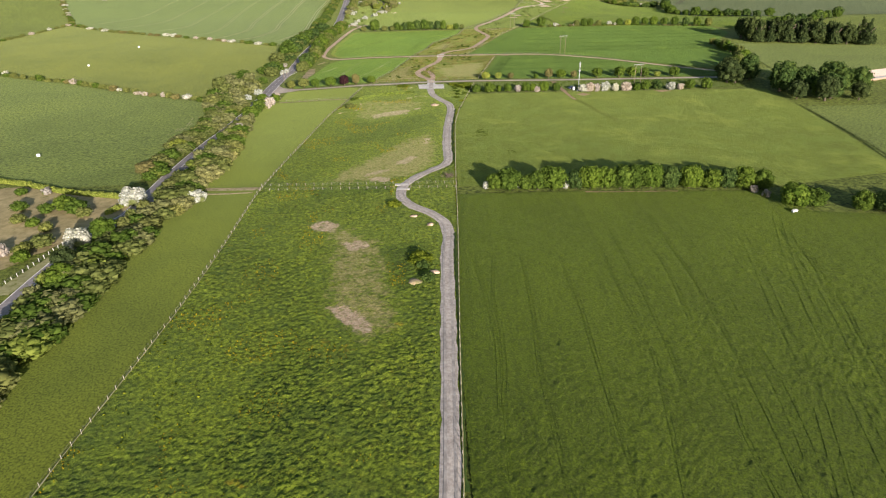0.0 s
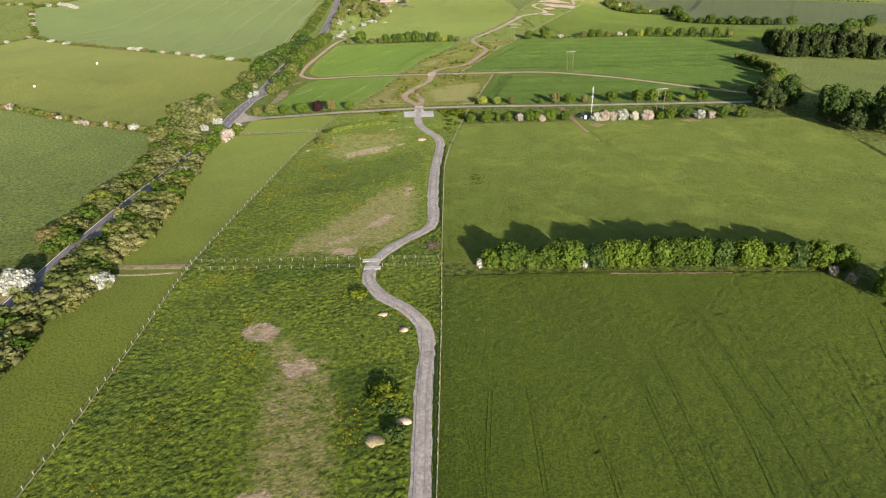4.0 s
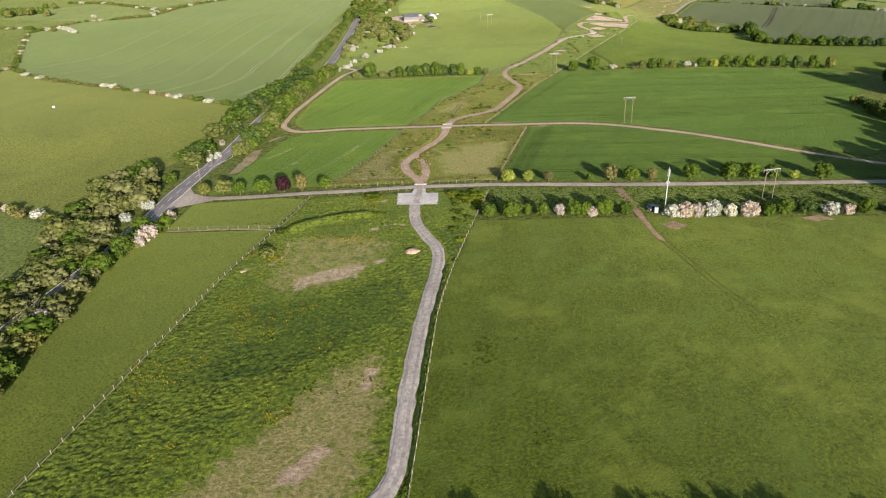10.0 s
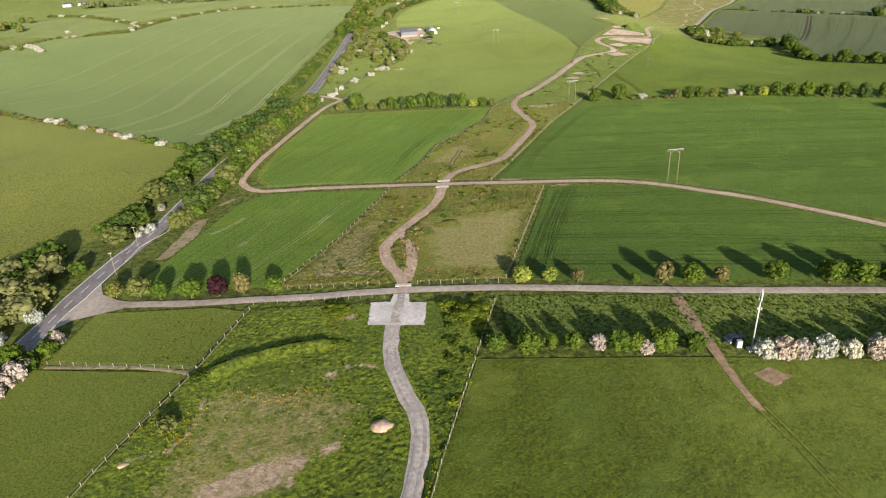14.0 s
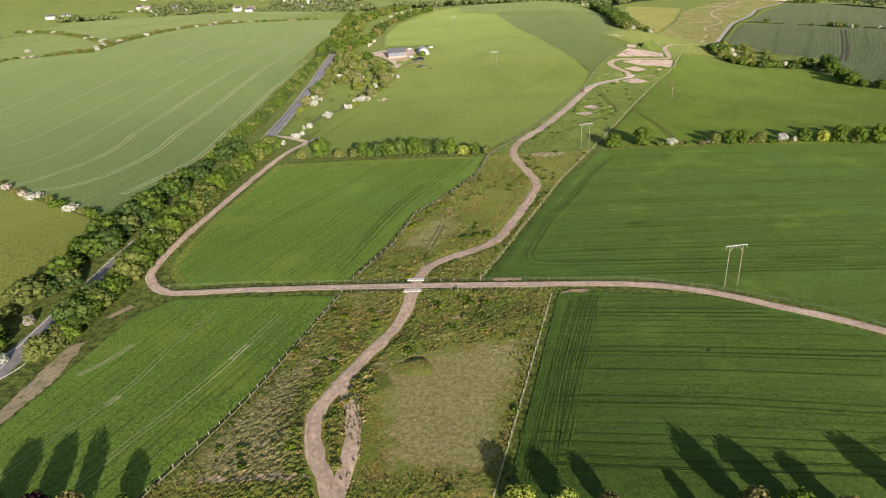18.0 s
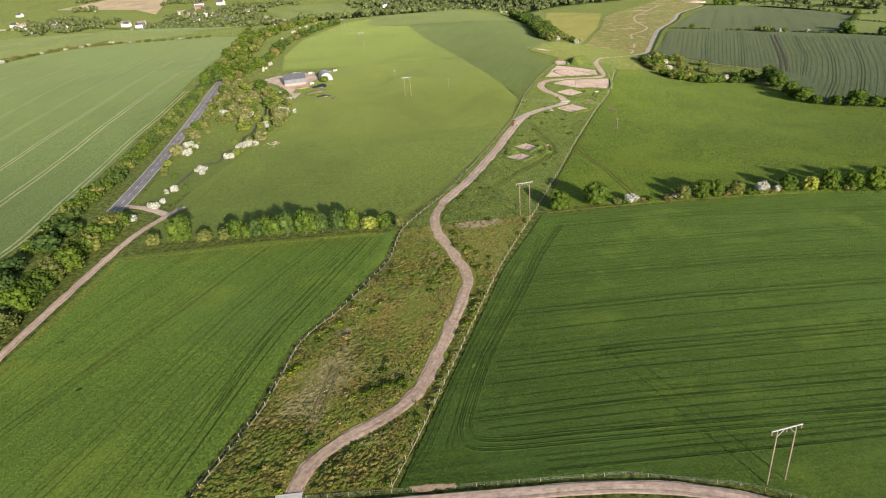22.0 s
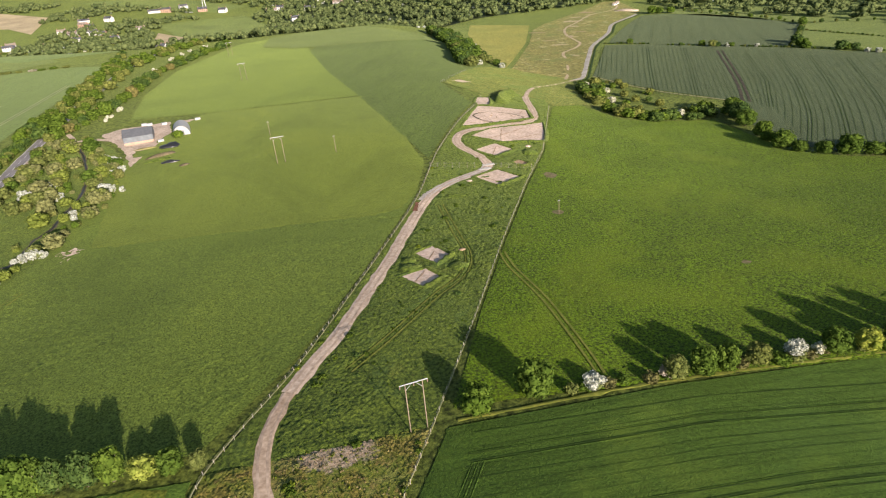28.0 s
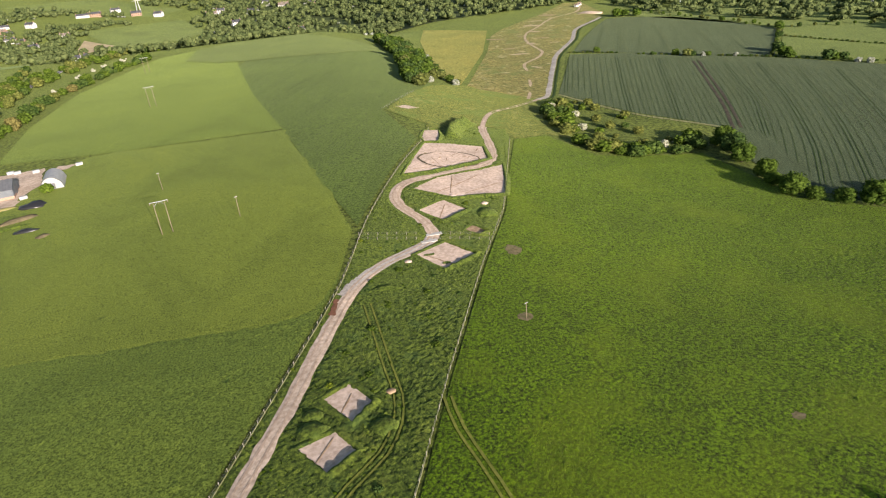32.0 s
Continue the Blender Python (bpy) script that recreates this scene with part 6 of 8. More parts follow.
POLES = [(95, 170.5), (75.5, 266.5), (58.3, 385), (26.5, 559.5), (-5, 753), (-28, 884)]
for k, (x, y) in enumerate(POLES):
    pole_pair(x, y, math.atan2(*(np.subtract(POLES[min(k + 1, 5)], POLES[max(k - 1, 0)])[[1, 0]])) - math.pi / 2)
for x, y, h in ((50, 561, 7.5), (119.4, 474.3, 5.0), (20, 600, 7.0), (-88, 300, 8.0), (-99, 230, 8.0), (-97, 212, 8.0)):
    e = new("power_pole")
    e.matrix_world = Matrix.Translation((x, y, height(x, y)))
    tagged(e, "single wooden electricity service pole", "power pole", "single poles")
    bm = bmesh.new()
    rod(bm, (0, 0, -0.3), (0, 0, h), 0.10, 0.075, 8)
    part("pole", bm, M["darktimber"], e, smooth=True)
    bm = bmesh.new()
    box(bm, 0, 0, h - 0.3, 1.1, 0.1, 0.12, 0.4, 0.01)
    part("crossarm", bm, M["galv"], e)

# telecom mast
mast = new("telecom_mast")
mast.matrix_world = Matrix.Translation((63, 166, height(63, 166)))
tagged(mast, "slim pale steel mobile phone mast in the lane hedge", "mast")
bm = bmesh.new()
box(bm, 0, 0, -0.1, 1.6, 1.6, 0.35, 0, 0.03)
part("base", bm, M["concrete"], mast)
bm = bmesh.new()
rod(bm, (0, 0, 0.2), (0, 0, 11.6), 0.17, 0.13, 14)
part("pole", bm, M["galv"], mast, smooth=True)
bm = bmesh.new()
rod(bm, (0, 0, 11.6), (0, 0, 14.6), 0.12, 0.10, 10)
part("head", bm, M["galv"], mast, smooth=True)
for k in range(3):
    a = k * 2.094 + 0.4
    bm = bmesh.new()
    box(bm, 0.30 * math.cos(a), 0.30 * math.sin(a), 11.8, 0.22, 0.12, 2.2, a + 1.57, 0.04)
    part("antenna_panel", bm, M["galv"], mast, "pale grey antenna panel")
for k in range(3):
    a = k * 2.094 + 1.4
    bm = bmesh.new()
    box(bm, 0.40 * math.cos(a), 0.40 * math.sin(a), 9.8, 0.3, 0.2, 0.6, a, 0.02)
    part("radio_unit", bm, M["galv"], mast)
for dx in (-2.2,):
    e = new("equipment_cabinet")
    e.matrix_world = Matrix.Translation((63 + dx, 167, height(63, 167)))
    tagged(e, "grey steel equipment cabinet beside the mast", "cabinet", "mast cabinets")
    bm = bmesh.new()
    box(bm, 0, 0, 0, 1.1, 0.8, 1.7, 0, 0.03)
    part("body", bm, M["sheetpale"], e)
    bm = bmesh.new()
    box(bm, 0, -0.42, 0.15, 0.9, 0.03, 1.4, 0, 0.005)
    part("door", bm, M["galv"], e)


def car(x, y, turn, paint, label):
    e = new("car")
    e.matrix_world = Matrix.Translation((x, y, height(x, y) + 0.1)) @ Matrix.Rotation(turn, 4, "Z")
    tagged(e, label, "car")
    bm = bmesh.new()
    box(bm, 0, 0, 0.30, 4.2, 1.75, 0.62, 0, 0.14)
    part("body", bm, paint, e)
    bm = bmesh.new()
    vs = bmesh.ops.create_cube(bm, size=1, matrix=Matrix.Translation((-0.25, 0, 1.17)) @ Matrix.Diagonal((2.5, 1.6, 0.56, 1)))["verts"]
    for v in vs:
        if v.co.z > 1.2:
            v.co.x, v.co.y = -0.25 + (v.co.x + 0.25) * 0.68, v.co.y * 0.86
    part("cabin", bm, M["glass"], e, "dark glazed cabin")
    for sx in (-1.3, 1.3):
        for sy in (-0.8, 0.8):
            bm = bmesh.new()
            rod(bm, (sx, sy - 0.1, 0.31), (sx, sy + 0.1, 0.31), 0.31, None, 12)
            wheel = part("wheel", bm, M["rubber"], e)
            bm = bmesh.new()
            rod(bm, (sx, sy - 0.12, 0.31), (sx, sy + 0.12, 0.31), 0.18, None, 10)
            part("rim", bm, M["galv"], wheel, "pale wheel rim")


car(60.5, 169.3, 0.3, M["carpaint"], "dark car parked beside the mast")


# ---- farm buildings ----
def barn(x, y, turn, w, d, h, label, roof="sheet"):
    e = new("barn")
    e.matrix_world = Matrix.Translation((x, y, height(x, y))) @ Matrix.Rotation(turn, 4, "Z")
    tagged(e, label, "barn")
    for nm, bx, by, sx, sy in (("wall_front", 0, -d / 2, w, 0.2), ("wall_back", 0, d / 2, w, 0.2), ("wall_side", -w / 2, 0, 0.2, d - 0.4), ("wall_side", w / 2, 0, 0.2, d - 0.4)):
        bm = bmesh.new()
        box(bm, bx, by, -1, sx, sy, 1.9)
        part("base_wall", bm, M["rust"], e, "stained low block wall")
        bm = bmesh.new()
        box(bm, bx, by, 0.9, sx * 0.999, sy * 0.9, h - 0.9)
        part(nm, bm, M["sheetwall"], e)
    for s in (-1, 1):
        bm = bmesh.new()
        n = 26
        for k in range(n):
            cx = -w / 2 - 0.3 + (w + 0.6) * (k + 0.5) / n
            f = [bm.verts.new(p) for p in ((cx - (w + 0.6) / n / 2, 0, h + 2.6), (cx, 0, h + 2.66), (cx + (w + 0.6) / n / 2, 0, h + 2.6),
                                           (cx + (w + 0.6) / n / 2, s * (d / 2 + 0.4), h - 0.05), (cx, s * (d / 2 + 0.4), h + 0.01), (cx - (w + 0.6) / n / 2, s * (d / 2 + 0.4), h - 0.05))]
            bm.faces.new((f[0], f[1], f[4], f[5]))
            bm.faces.new((f[1], f[2], f[3], f[4]))
        bmesh.ops.remove_doubles(bm, verts=bm.verts[:], dist=0.002)
        part("roof", bm, M[roof], e, "profiled sheet roof")
    for s in (-1, 1):
        bm = bmesh.new()
        vs = [bm.verts.new((s * (w / 2), yy, zz)) for yy, zz in ((-d / 2, h), (d / 2, h), (0, h + 2.5))]
        bm.faces.new(vs)
        part("gable", bm, M["sheetwall"], e)
    bm = bmesh.new()
    box(bm, w / 2 + 0.12, 0, 0, 0.08, 4.0, 3.6)
    part("door", bm, M["sheet"], e, "tall sliding door")
    return e


barn(-45.6, 624.6, 0.16, 13.5, 13, 3.6, "long low farm barn with a grey sheet roof")
hut = new("curved_shed")
hut.matrix_world = Matrix.Translation((-26, 629, height(-26, 629))) @ Matrix.Rotation(1.75, 4, "Z")
tagged(hut, "round-roofed corrugated steel shed", "shed")
bm = bmesh.new()
n, L, R = 18, 14.0, 4.2
ring = [[bm.verts.new((sx * L / 2, -R * math.cos(math.pi * k / n) * (1 + 0.01 * (k % 2)), R * 1.15 * math.sin(math.pi * k / n) * (1 + 0.01 * (k % 2)))) for k in range(n + 1)] for sx in (-1, 1)]
for k in range(n):
    bm.faces.new((ring[0][k], ring[0][k + 1], ring[1][k + 1], ring[1][k]))
part("roof", bm, M["sheetpale"], hut, "pale curved corrugated roof")
for sx in (-1, 1):
    bm = bmesh.new()
    bm.faces.new([bm.verts.new((sx * (L / 2 - 0.1), -R * 0.98 * math.cos(math.pi * k / n), R * 1.12 * math.sin(math.pi * k / n))) for k in range(n + 1)])
    part("end_wall", bm, M["sheetpale"], hut)
bm = bmesh.new()
box(bm, -L / 2 - 0.02, 0, 0, 0.06, 2.6, 2.4)
part("door", bm, M["sheet"], hut)


def heap(name, x, y, rx, ry, h, mat, label, category, seed=0, group="", turn=0.0):
    """A loose heap with an uneven skin."""
    vs = []
    for v in ICO_V:
        g = 1 + 0.45 * noise.noise((v[0] * 1.9 + seed, v[1] * 1.9, v[2] * 1.9 + seed))
        up = max(0.0, v[2])
        spread = 1.3 - 0.3 * up if v[2] > -0.2 else 1.0
        vs.append((v[0] * rx * g * spread, v[1] * ry * g * spread, h * up**1.35 * g if v[2] > 0 else -0.15))
    ob = raw(name, vs, ICO_F.tolist(), M[mat], True)
    ob.matrix_world = Matrix.Translation((x, y, height(x, y))) @ Matrix.Rotation(turn, 4, "Z")
    return tagged(ob, label, category, group)


heap("silage_clamp", -28, 607.5, 4.2, 2.6, 2.0, "tarp", "silage heap under black sheeting", "silage heap", 0, "silage heaps", 0.1)
heap("silage_clamp", -23.5, 583.5, 3.6, 1.1, 1.3, "tarp", "low silage heap under black sheeting", "silage heap", 2, "silage heaps", 0.1)
heap("silage_clamp", -29, 595, 6.2, 1.3, 1.3, "brownrut", "long heap of spent silage", "silage heap", 1, "silage heaps", 0.42)
heap("soil_bank", -39, 608.5, 5.2, 0.9, 0.8, "drymix", "low earth bank beside the silage", "earth bank", 9, "silage banks", 0.1)
heap("soil_bank", -30, 588.5, 6.0, 0.9, 0.9, "roughgreen", "low weedy bank beside the silage", "earth bank", 10, "silage banks", 0.3)
heap("soil_bank", -16.5, 577, 2.2, 1.4, 0.8, "brownrut", "small brown soil heap", "earth bank", 11, "silage banks", 0.3)
tree(-26, 619.6, 4.2, 2.6, "leaf_bright", "bright green bush against the curved shed", leaves=900, clear=0.03)
for x, y in ((-34, 617), (-49, 651), (-46, 650), (-38, 648), (-21, 649.5)):
    bm = bmesh.new()
    box(bm, x, y, height(x, y) - 0.05, 2.8, 1.5, 1.3, 0.3, 0.06)
    tagged(new("farm_trailer", mesh_of(bm, "trailer", M["sheetpale"])), "pale farm trailer standing in the yard", "trailer", "farm trailers")

# heaps of the meadow
for k, (x, y, r, h, m, lab) in enumerate(((-28, 23.5, 2.2, 1.5, "meadow", "old grassed-over soil heap"), (-22, 14.5, 1.7, 0.9, "subsoil", "pale spoil heap by the track"), (-17, 8, 1.8, 1.1, "subsoil", "pale spoil heap by the track"),
                                          (-16.8, -20.5, 2.2, 1.0, "subsoil", "pale spoil heap by the track"), (-20, -14, 3.6, 2.0, "meadow", "old grassed-over soil heap"), (-12, 145, 3.2, 1.3, "subsoil", "pale spoil heap by the track"),
                                          (-57, 136.5, 1.0, 0.4, "sand", "pale stone rubble heap"), (-21.5, -25, 1.8, 0.9, "drygrass", "dry heap of spoil"),
                                          (-1, 187, 2.4, 1.2, "meadow", "grassed-over spoil heap by the pad"), (5, 182, 4.2, 2.0, "meadow", "grassed-over spoil heap by the pad"),
                                          (-28, 187, 3.2, 1.0, "meadow", "grassed-over spoil heap by the pad"), (-2, 236, 3.0, 1.2, "brownmeadow", "weedy overgrown soil heap"), (0, 300, 3.0, 1.0, "brownmeadow", "weedy overgrown soil heap"),
                                          (66.5, 456.5, 2.2, 0.9, "meadow", "grassed-over spoil heap by the pits"), (80, 449, 2.6, 0.9, "meadow", "grassed-over spoil heap by the pits"), (83, 459, 1.2, 0.6, "mud", "pale spoil heap by the pits"),
                                          (66, 452, 3.0, 1.0, "meadow", "grassed-over spoil heap by the pits"), (98, 513, 1.2, 0.5, "subsoil", "pale heap of spoil"), (129, 537, 3.4, 1.4, "meadow", "grassed-over spoil heap by the pits"), (122, 553, 1.5, 0.7, "subsoil", "pale heap of spoil"), (131, 545, 1.4, 0.7, "subsoil", "pale heap of spoil"))):
    if m == "meadow" and y > 430:
        m = "roughgreen"
    if m == "meadow":
        shrub(x, y, h * 1.1, r * 1.15, "weed", "weed-covered old soil heap", "overgrown heaps", 600, "weed_mound")
        continue
    if m == "brownmeadow":
        r, h = r * 1.4, h * 0.32
    if m == "subsoil" and y < 200:
        r, h, m = r * 0.62, h * 0.8, "dirt_brown"
    heap("spoil_mound", x, y, r, r * 0.85, h * (1.15 if m == "roughgreen" else 0.75), m, lab, "spoil heap", k * 3.3, "spoil heaps")
# Dark weed row, also standing in for a bank's shadow strip.
for k in range(8):
    shrub(7.6 + 1.15 * k, 300.9 + 0.36 * k, 0.9 + 0.3 * math.sin(k * 1.9), 1.1, "weed_dark", "dark weeds doubling as the shadow of a spoil bank", "bank weeds", 260, "weed_clump")
# long banks of turf
for pts, w, h, lab in (([(-52.6, 158.6), (-47, 163.6), (-40, 167.4), (-30, 170.5), (-23, 170.5)], 6.0, 1.25, "long grassed bank of topsoil"), ([(83, 500), (88.9, 501), (95, 498.4)], 2.2, 0.9, "long grassed bank of topsoil"), ([(140, 617), (146, 634), (158, 650)], 9.0, 3.4, "long grassed bank of topsoil")):
    line = smooth_line(pts, 1.5)
    vs, fs = [], []
    for i, q in enumerate(line):
        d = line[min(i + 1, len(line) - 1)] - line[max(i - 1, 0)]
        d /= np.linalg.norm(d)
        taper = min(1, i / 3, (len(line) - 1 - i) / 3)
        for c in (-1, -0.5, 0.0, 0.45, 0.75, 1):
            x, y = q[0] - d[1] * c * w / 2, q[1] + d[0] * c * w / 2
            rise = ((c + 1) / 1.45) ** 1.4 if c < 0.5 else (1 - c) / 0.55
            vs.append((x, y, height(x, y) + 0.02 + h * taper * rise * (1 + 0.35 * noise.noise((x * 0.4, y * 0.4, 1)))))
    for i in range(len(line) - 1):
        for c in range(5):
            fs.append((i * 6 + c, i * 6 + c + 6, i * 6 + c + 7, i * 6 + c + 1))
    tagged(raw("topsoil_bank", vs, fs, M["meadow" if y < 200 else "roughgreen"], True), lab, "earth bank", "topsoil banks")
# rank weeds on the bank and between track and fence
for x, y, a in even_line([(-53, 160.6), (-47, 165.6), (-40, 169.2), (-30, 172.2), (-22, 172.4)], 0.9):
    h = RND.uniform(0.6, 1.3)
    shrub(x + RND.gauss(0, 0.5), y + RND.gauss(0, 0.5), h, h * RND.uniform(0.9, 1.5), "weed_dark", "rank dark weeds along the topsoil bank", "bank weeds", 260, "weed_clump")
for k in range(44):
    x, y = RND.uniform(-1.8, 9), RND.uniform(138, 189)
    if x < 1 + 0.2 * (y - 138):
        h = RND.uniform(0.5, 1.2)
        shrub(x, y, h, h * RND.uniform(1.0, 1.6), "weed_dark" if k % 3 else "weed", "rank dark weeds beside the gravel track", "bank weeds", 260, "weed_clump")
# brush pile
rnd = random.Random(3)
bm = bmesh.new()
for k in range(90):
    a, r = rnd.random() * 6.28, rnd.random() * 2.2
    rod(bm, (r * math.cos(a), r * math.sin(a), 0.05), (r * math.cos(a) + rnd.uniform(-1.6, 1.6), r * math.sin(a) + rnd.uniform(-1.6, 1.6), rnd.uniform(0.4, 1.5)), 0.05, 0.02, 4)
ob = new("brush_pile", mesh_of(bm, "brush_pile", M["bark"]))
ob.location = (-10, 47.5, height(-10, 47.5))
tagged(ob, "pile of cut grey branches beside the track", "brush pile")
for x, y in ((-19.5, -17.5), (-18, -24)):
    shrub(x, y, 2.0, 1.8, "leaf_dark", "dark bramble bush on a spoil heap", "heap brambles", 500)
shrub(-53, 146, 2.2, 2.6, "leaf_olive", "scrubby brown bramble bush by the fence", "heap brambles", 500)


# ---- stripped excavation areas ----
def pit(poly, lab, depth=0.35, mat="subsoil"):
    """A stripped area: a sunken floor with sloping cut sides, laid over the turf."""
    cx, cy = np.mean(poly, axis=0)
    ob = field("stripped_area", poly, M[mat], 0.16, 3.0, ragged=0.9, label=lab, category="excavation")
    inner = [(cx + (x - cx) * 0.93, cy + (y - cy) * 0.93) for x, y in poly]
    rim, edge = [], poly + poly[:1]
    for a, b in zip(edge, edge[1:]):
        bm = bmesh.new()
        d = np.subtract(b, a)
        n = max(2, int(np.linalg.norm(d) / 1.2))
        prev = None
        for k in range(n + 1):
            q = np.array(a) + d * k / n
            o = (q - (cx, cy)) / (np.linalg.norm(q - (cx, cy)) + 1e-6)
            hgt = (0.55 + 0.75 * max(0.0, 0.45 * o[0] - 0.9 * o[1])) * (0.45 + 0.6 * abs(noise.noise((q[0] * 0.5, q[1] * 0.5, 2))))
            row = [bm.verts.new((q[0] + o[0] * s, q[1] + o[1] * s, height(*q) + z)) for s, z in ((-0.15, 0.12), (0.2, 0.12 + hgt), (1.0, 0.14 + hgt * 0.9), (2.2, 0.0))]
            if prev:
                for i in range(3):
                    bm.faces.new((prev[i], row[i], row[i + 1], prev[i + 1]))
            prev = row
        bmesh.ops.recalc_face_normals(bm, faces=bm.faces[:])
        part("turf_rim", bm, M["roughgreen"], ob, "low grassed rim", True)
    return ob


pit([(63, 448), (70.5, 450.5), (74, 444), (68, 440)], "square pinkish excavation floor in the rough strip")
pit([(69, 461), (75, 464.5), (79, 457), (74, 452)], "square pinkish excavation floor in the rough strip")
pit([(101, 516), (111, 520.5), (118, 511), (107, 505)], "square pinkish excavation floor beside the track")
pit([(108, 544), (118, 550), (124, 541), (114, 534.5)], "square pinkish excavation floor beside the track")
pit([(119.1, 526.9), (122.5, 529.6), (125.9, 523.4), (121.8, 522.7)], "small reddish excavation floor", mat="mud")
pit([(110, 561.5), (121, 570), (140, 577), (151, 583.5), (146, 566), (141, 552), (122, 551)], "large stripped pink excavation area")
pit([(109, 575), (118, 595), (125.5, 611), (138, 610), (150, 607), (147, 590), (139, 585), (122, 577)], "large stripped excavation area with a ring ditch")
pit([(126, 612.6), (126.4, 620.4), (129.8, 630.2), (136.6, 631.6), (134.4, 621), (131.8, 612.4)], "stripped soil beside a bank")
# Flat dark ribbons draw the shadow lines of the ring ditch.
for lo, hi, wide in ((98, 262, 1.0), (-70, 66, 0.9), (66, 96, 0.5), (264, 288, 0.5)):
    arc = [(131 + 12.4 * math.cos(radians(a)) * (1 + 0.04 * math.sin(a * 0.09)), 589.6 + 9.4 * math.sin(radians(a)) * (1 + 0.04 * math.cos(a * 0.13))) for a in range(lo, hi, 7)]
    tagged(ribbon("ring_ditch", arc, lambda f, w=wide: w * (0.35 + 2.6 * f * (1 - f)), M["brownrut"], 0.24, 1.2, 0.5), "curved dug ring ditch, its shadow drawn as a dark ribbon", "ditch", kind="structure")
for line in ([(124, 591.4), (125, 584.6)], [(127, 586), (129, 587.6), (130, 591)], [(133.3, 594.6), (136, 596.4)], [(134.9, 587.5), (137, 588)], [(139.4, 591.1), (137, 592.6)], [(114, 580), (119, 580.6), (126, 582)], [(116, 556), (126, 562), (137, 571)], [(113, 535.6), (117.6, 546)], [(72, 455), (75, 461)], [(66, 443), (70, 449)], [(145, 600), (147, 604)], [(122, 555), (126.9, 570.9)], [(127, 554), (142, 562.4)], [(110, 507), (104, 514)]):
    tagged(ribbon("trial_slot", line, lambda f: 0.16 + 0.55 * f * (1 - f), M["mud"], 0.24, 0.8, 0.35), "narrow dug slot across the excavation floor", "ditch", kind="structure")
for x, y, a, b in ((104.6, 514.4, 1.7, 0.8), (108.3, 508.3, 1.2, 0.9), (116.4, 552.6, 1.4, 0.7)):
    field("turf_island", [(x + a * math.cos(k * 0.785) * (1 + 0.2 * math.sin(k * 2.3)), y + b * math.sin(k * 0.785) * (1 + 0.25 * math.cos(k * 1.7))) for k in range(8)], M["roughgreen"], 0.30, 1.0, 0.3, label="small patch of weeds left on the excavation floor", category="turf")
rnd = random.Random(11)
for k in range(40):
    a, r = rnd.random() * 6.283, rnd.choice((0.72, 0.8, 1.16, 1.24, 0.4))
    heap("dug_spoil", 131 + 12.4 * r * math.cos(a) * 0.95, 589.6 + 9.4 * r * math.sin(a) * 0.9, rnd.uniform(0.3, 0.9), rnd.uniform(0.25, 0.6), rnd.uniform(0.15, 0.4), "mud" if k % 3 == 0 else "subsoil", "small heap of dug soil", "spoil heap", k, "dug soil heaps")

# ---- wheel marks in the crops ----
def wheelmarks(lines, mat, width, gap, label, lift=0.21):
    vs, fs = [], []
    for pts in lines:
        for side in ((-gap / 2, gap / 2) if gap else (0,)):
            line = smooth_line(pts, 5.0)
            for i, q in enumerate(line):
                d = line[min(i + 1, len(line) - 1)] - line[max(i - 1, 0)]
                d /= np.linalg.norm(d) + 1e-9
                for c in (-1, 1):
                    o = side + c * width / 2 * (1 + 0.5 * noise.noise((q[0] * 0.12 + c, q[1] * 0.12, side)))
                    x, y = q[0] - d[1] * o, q[1] + d[0] * o
                    vs.append((x, y, height(x, y) + lift))
                if i:
                    k = len(vs)
                    fs.append((k - 4, k - 2, k - 1, k - 3))
    return tagged(raw("wheel_marks", vs, fs, M[mat], True), label, "wheel marks", kind="structure")


wheelmarks([[(-172, 362), (-152, 370), (-141.1, 407.8), (-144.3, 456), (-146.4, 547), (-144.8, 590), (-140, 688), (-141, 820)]], "tram_pale", 1.0, 2.5, "pale tramlines through the cereal", 0.13)
wheelmarks([[(-127, 354), (-122.8, 366.6), (-114.6, 398.7), (-116.8, 446.5), (-120.4, 522.7), (-118, 576), (-117, 628)], [(-184, 372), (-176.9, 379), (-165.4, 413.5), (-170.3, 466), (-171.8, 545), (-166, 628), (-165, 760)]], "tram_pale", 0.85, 2.3, "pale tramlines through the cereal", 0.12)
wheelmarks([[(-208, 394), (-195.2, 405.8), (-191.7, 434.5), (-197.3, 500), (-197.8, 570.6), (-192, 665), (-192, 800)], [(-246, 425), (-227.8, 444.7), (-227.7, 493.4), (-226.7, 542), (-222, 640), (-222, 780)],
            [(-288, 448), (-262, 480), (-258, 540), (-254, 640), (-254, 780)], [(-325, 480), (-296, 520), (-292, 600), (-288, 740)]], "tram_pale", 0.5, 2.1, "faint pale tramlines through the cereal", 0.12)
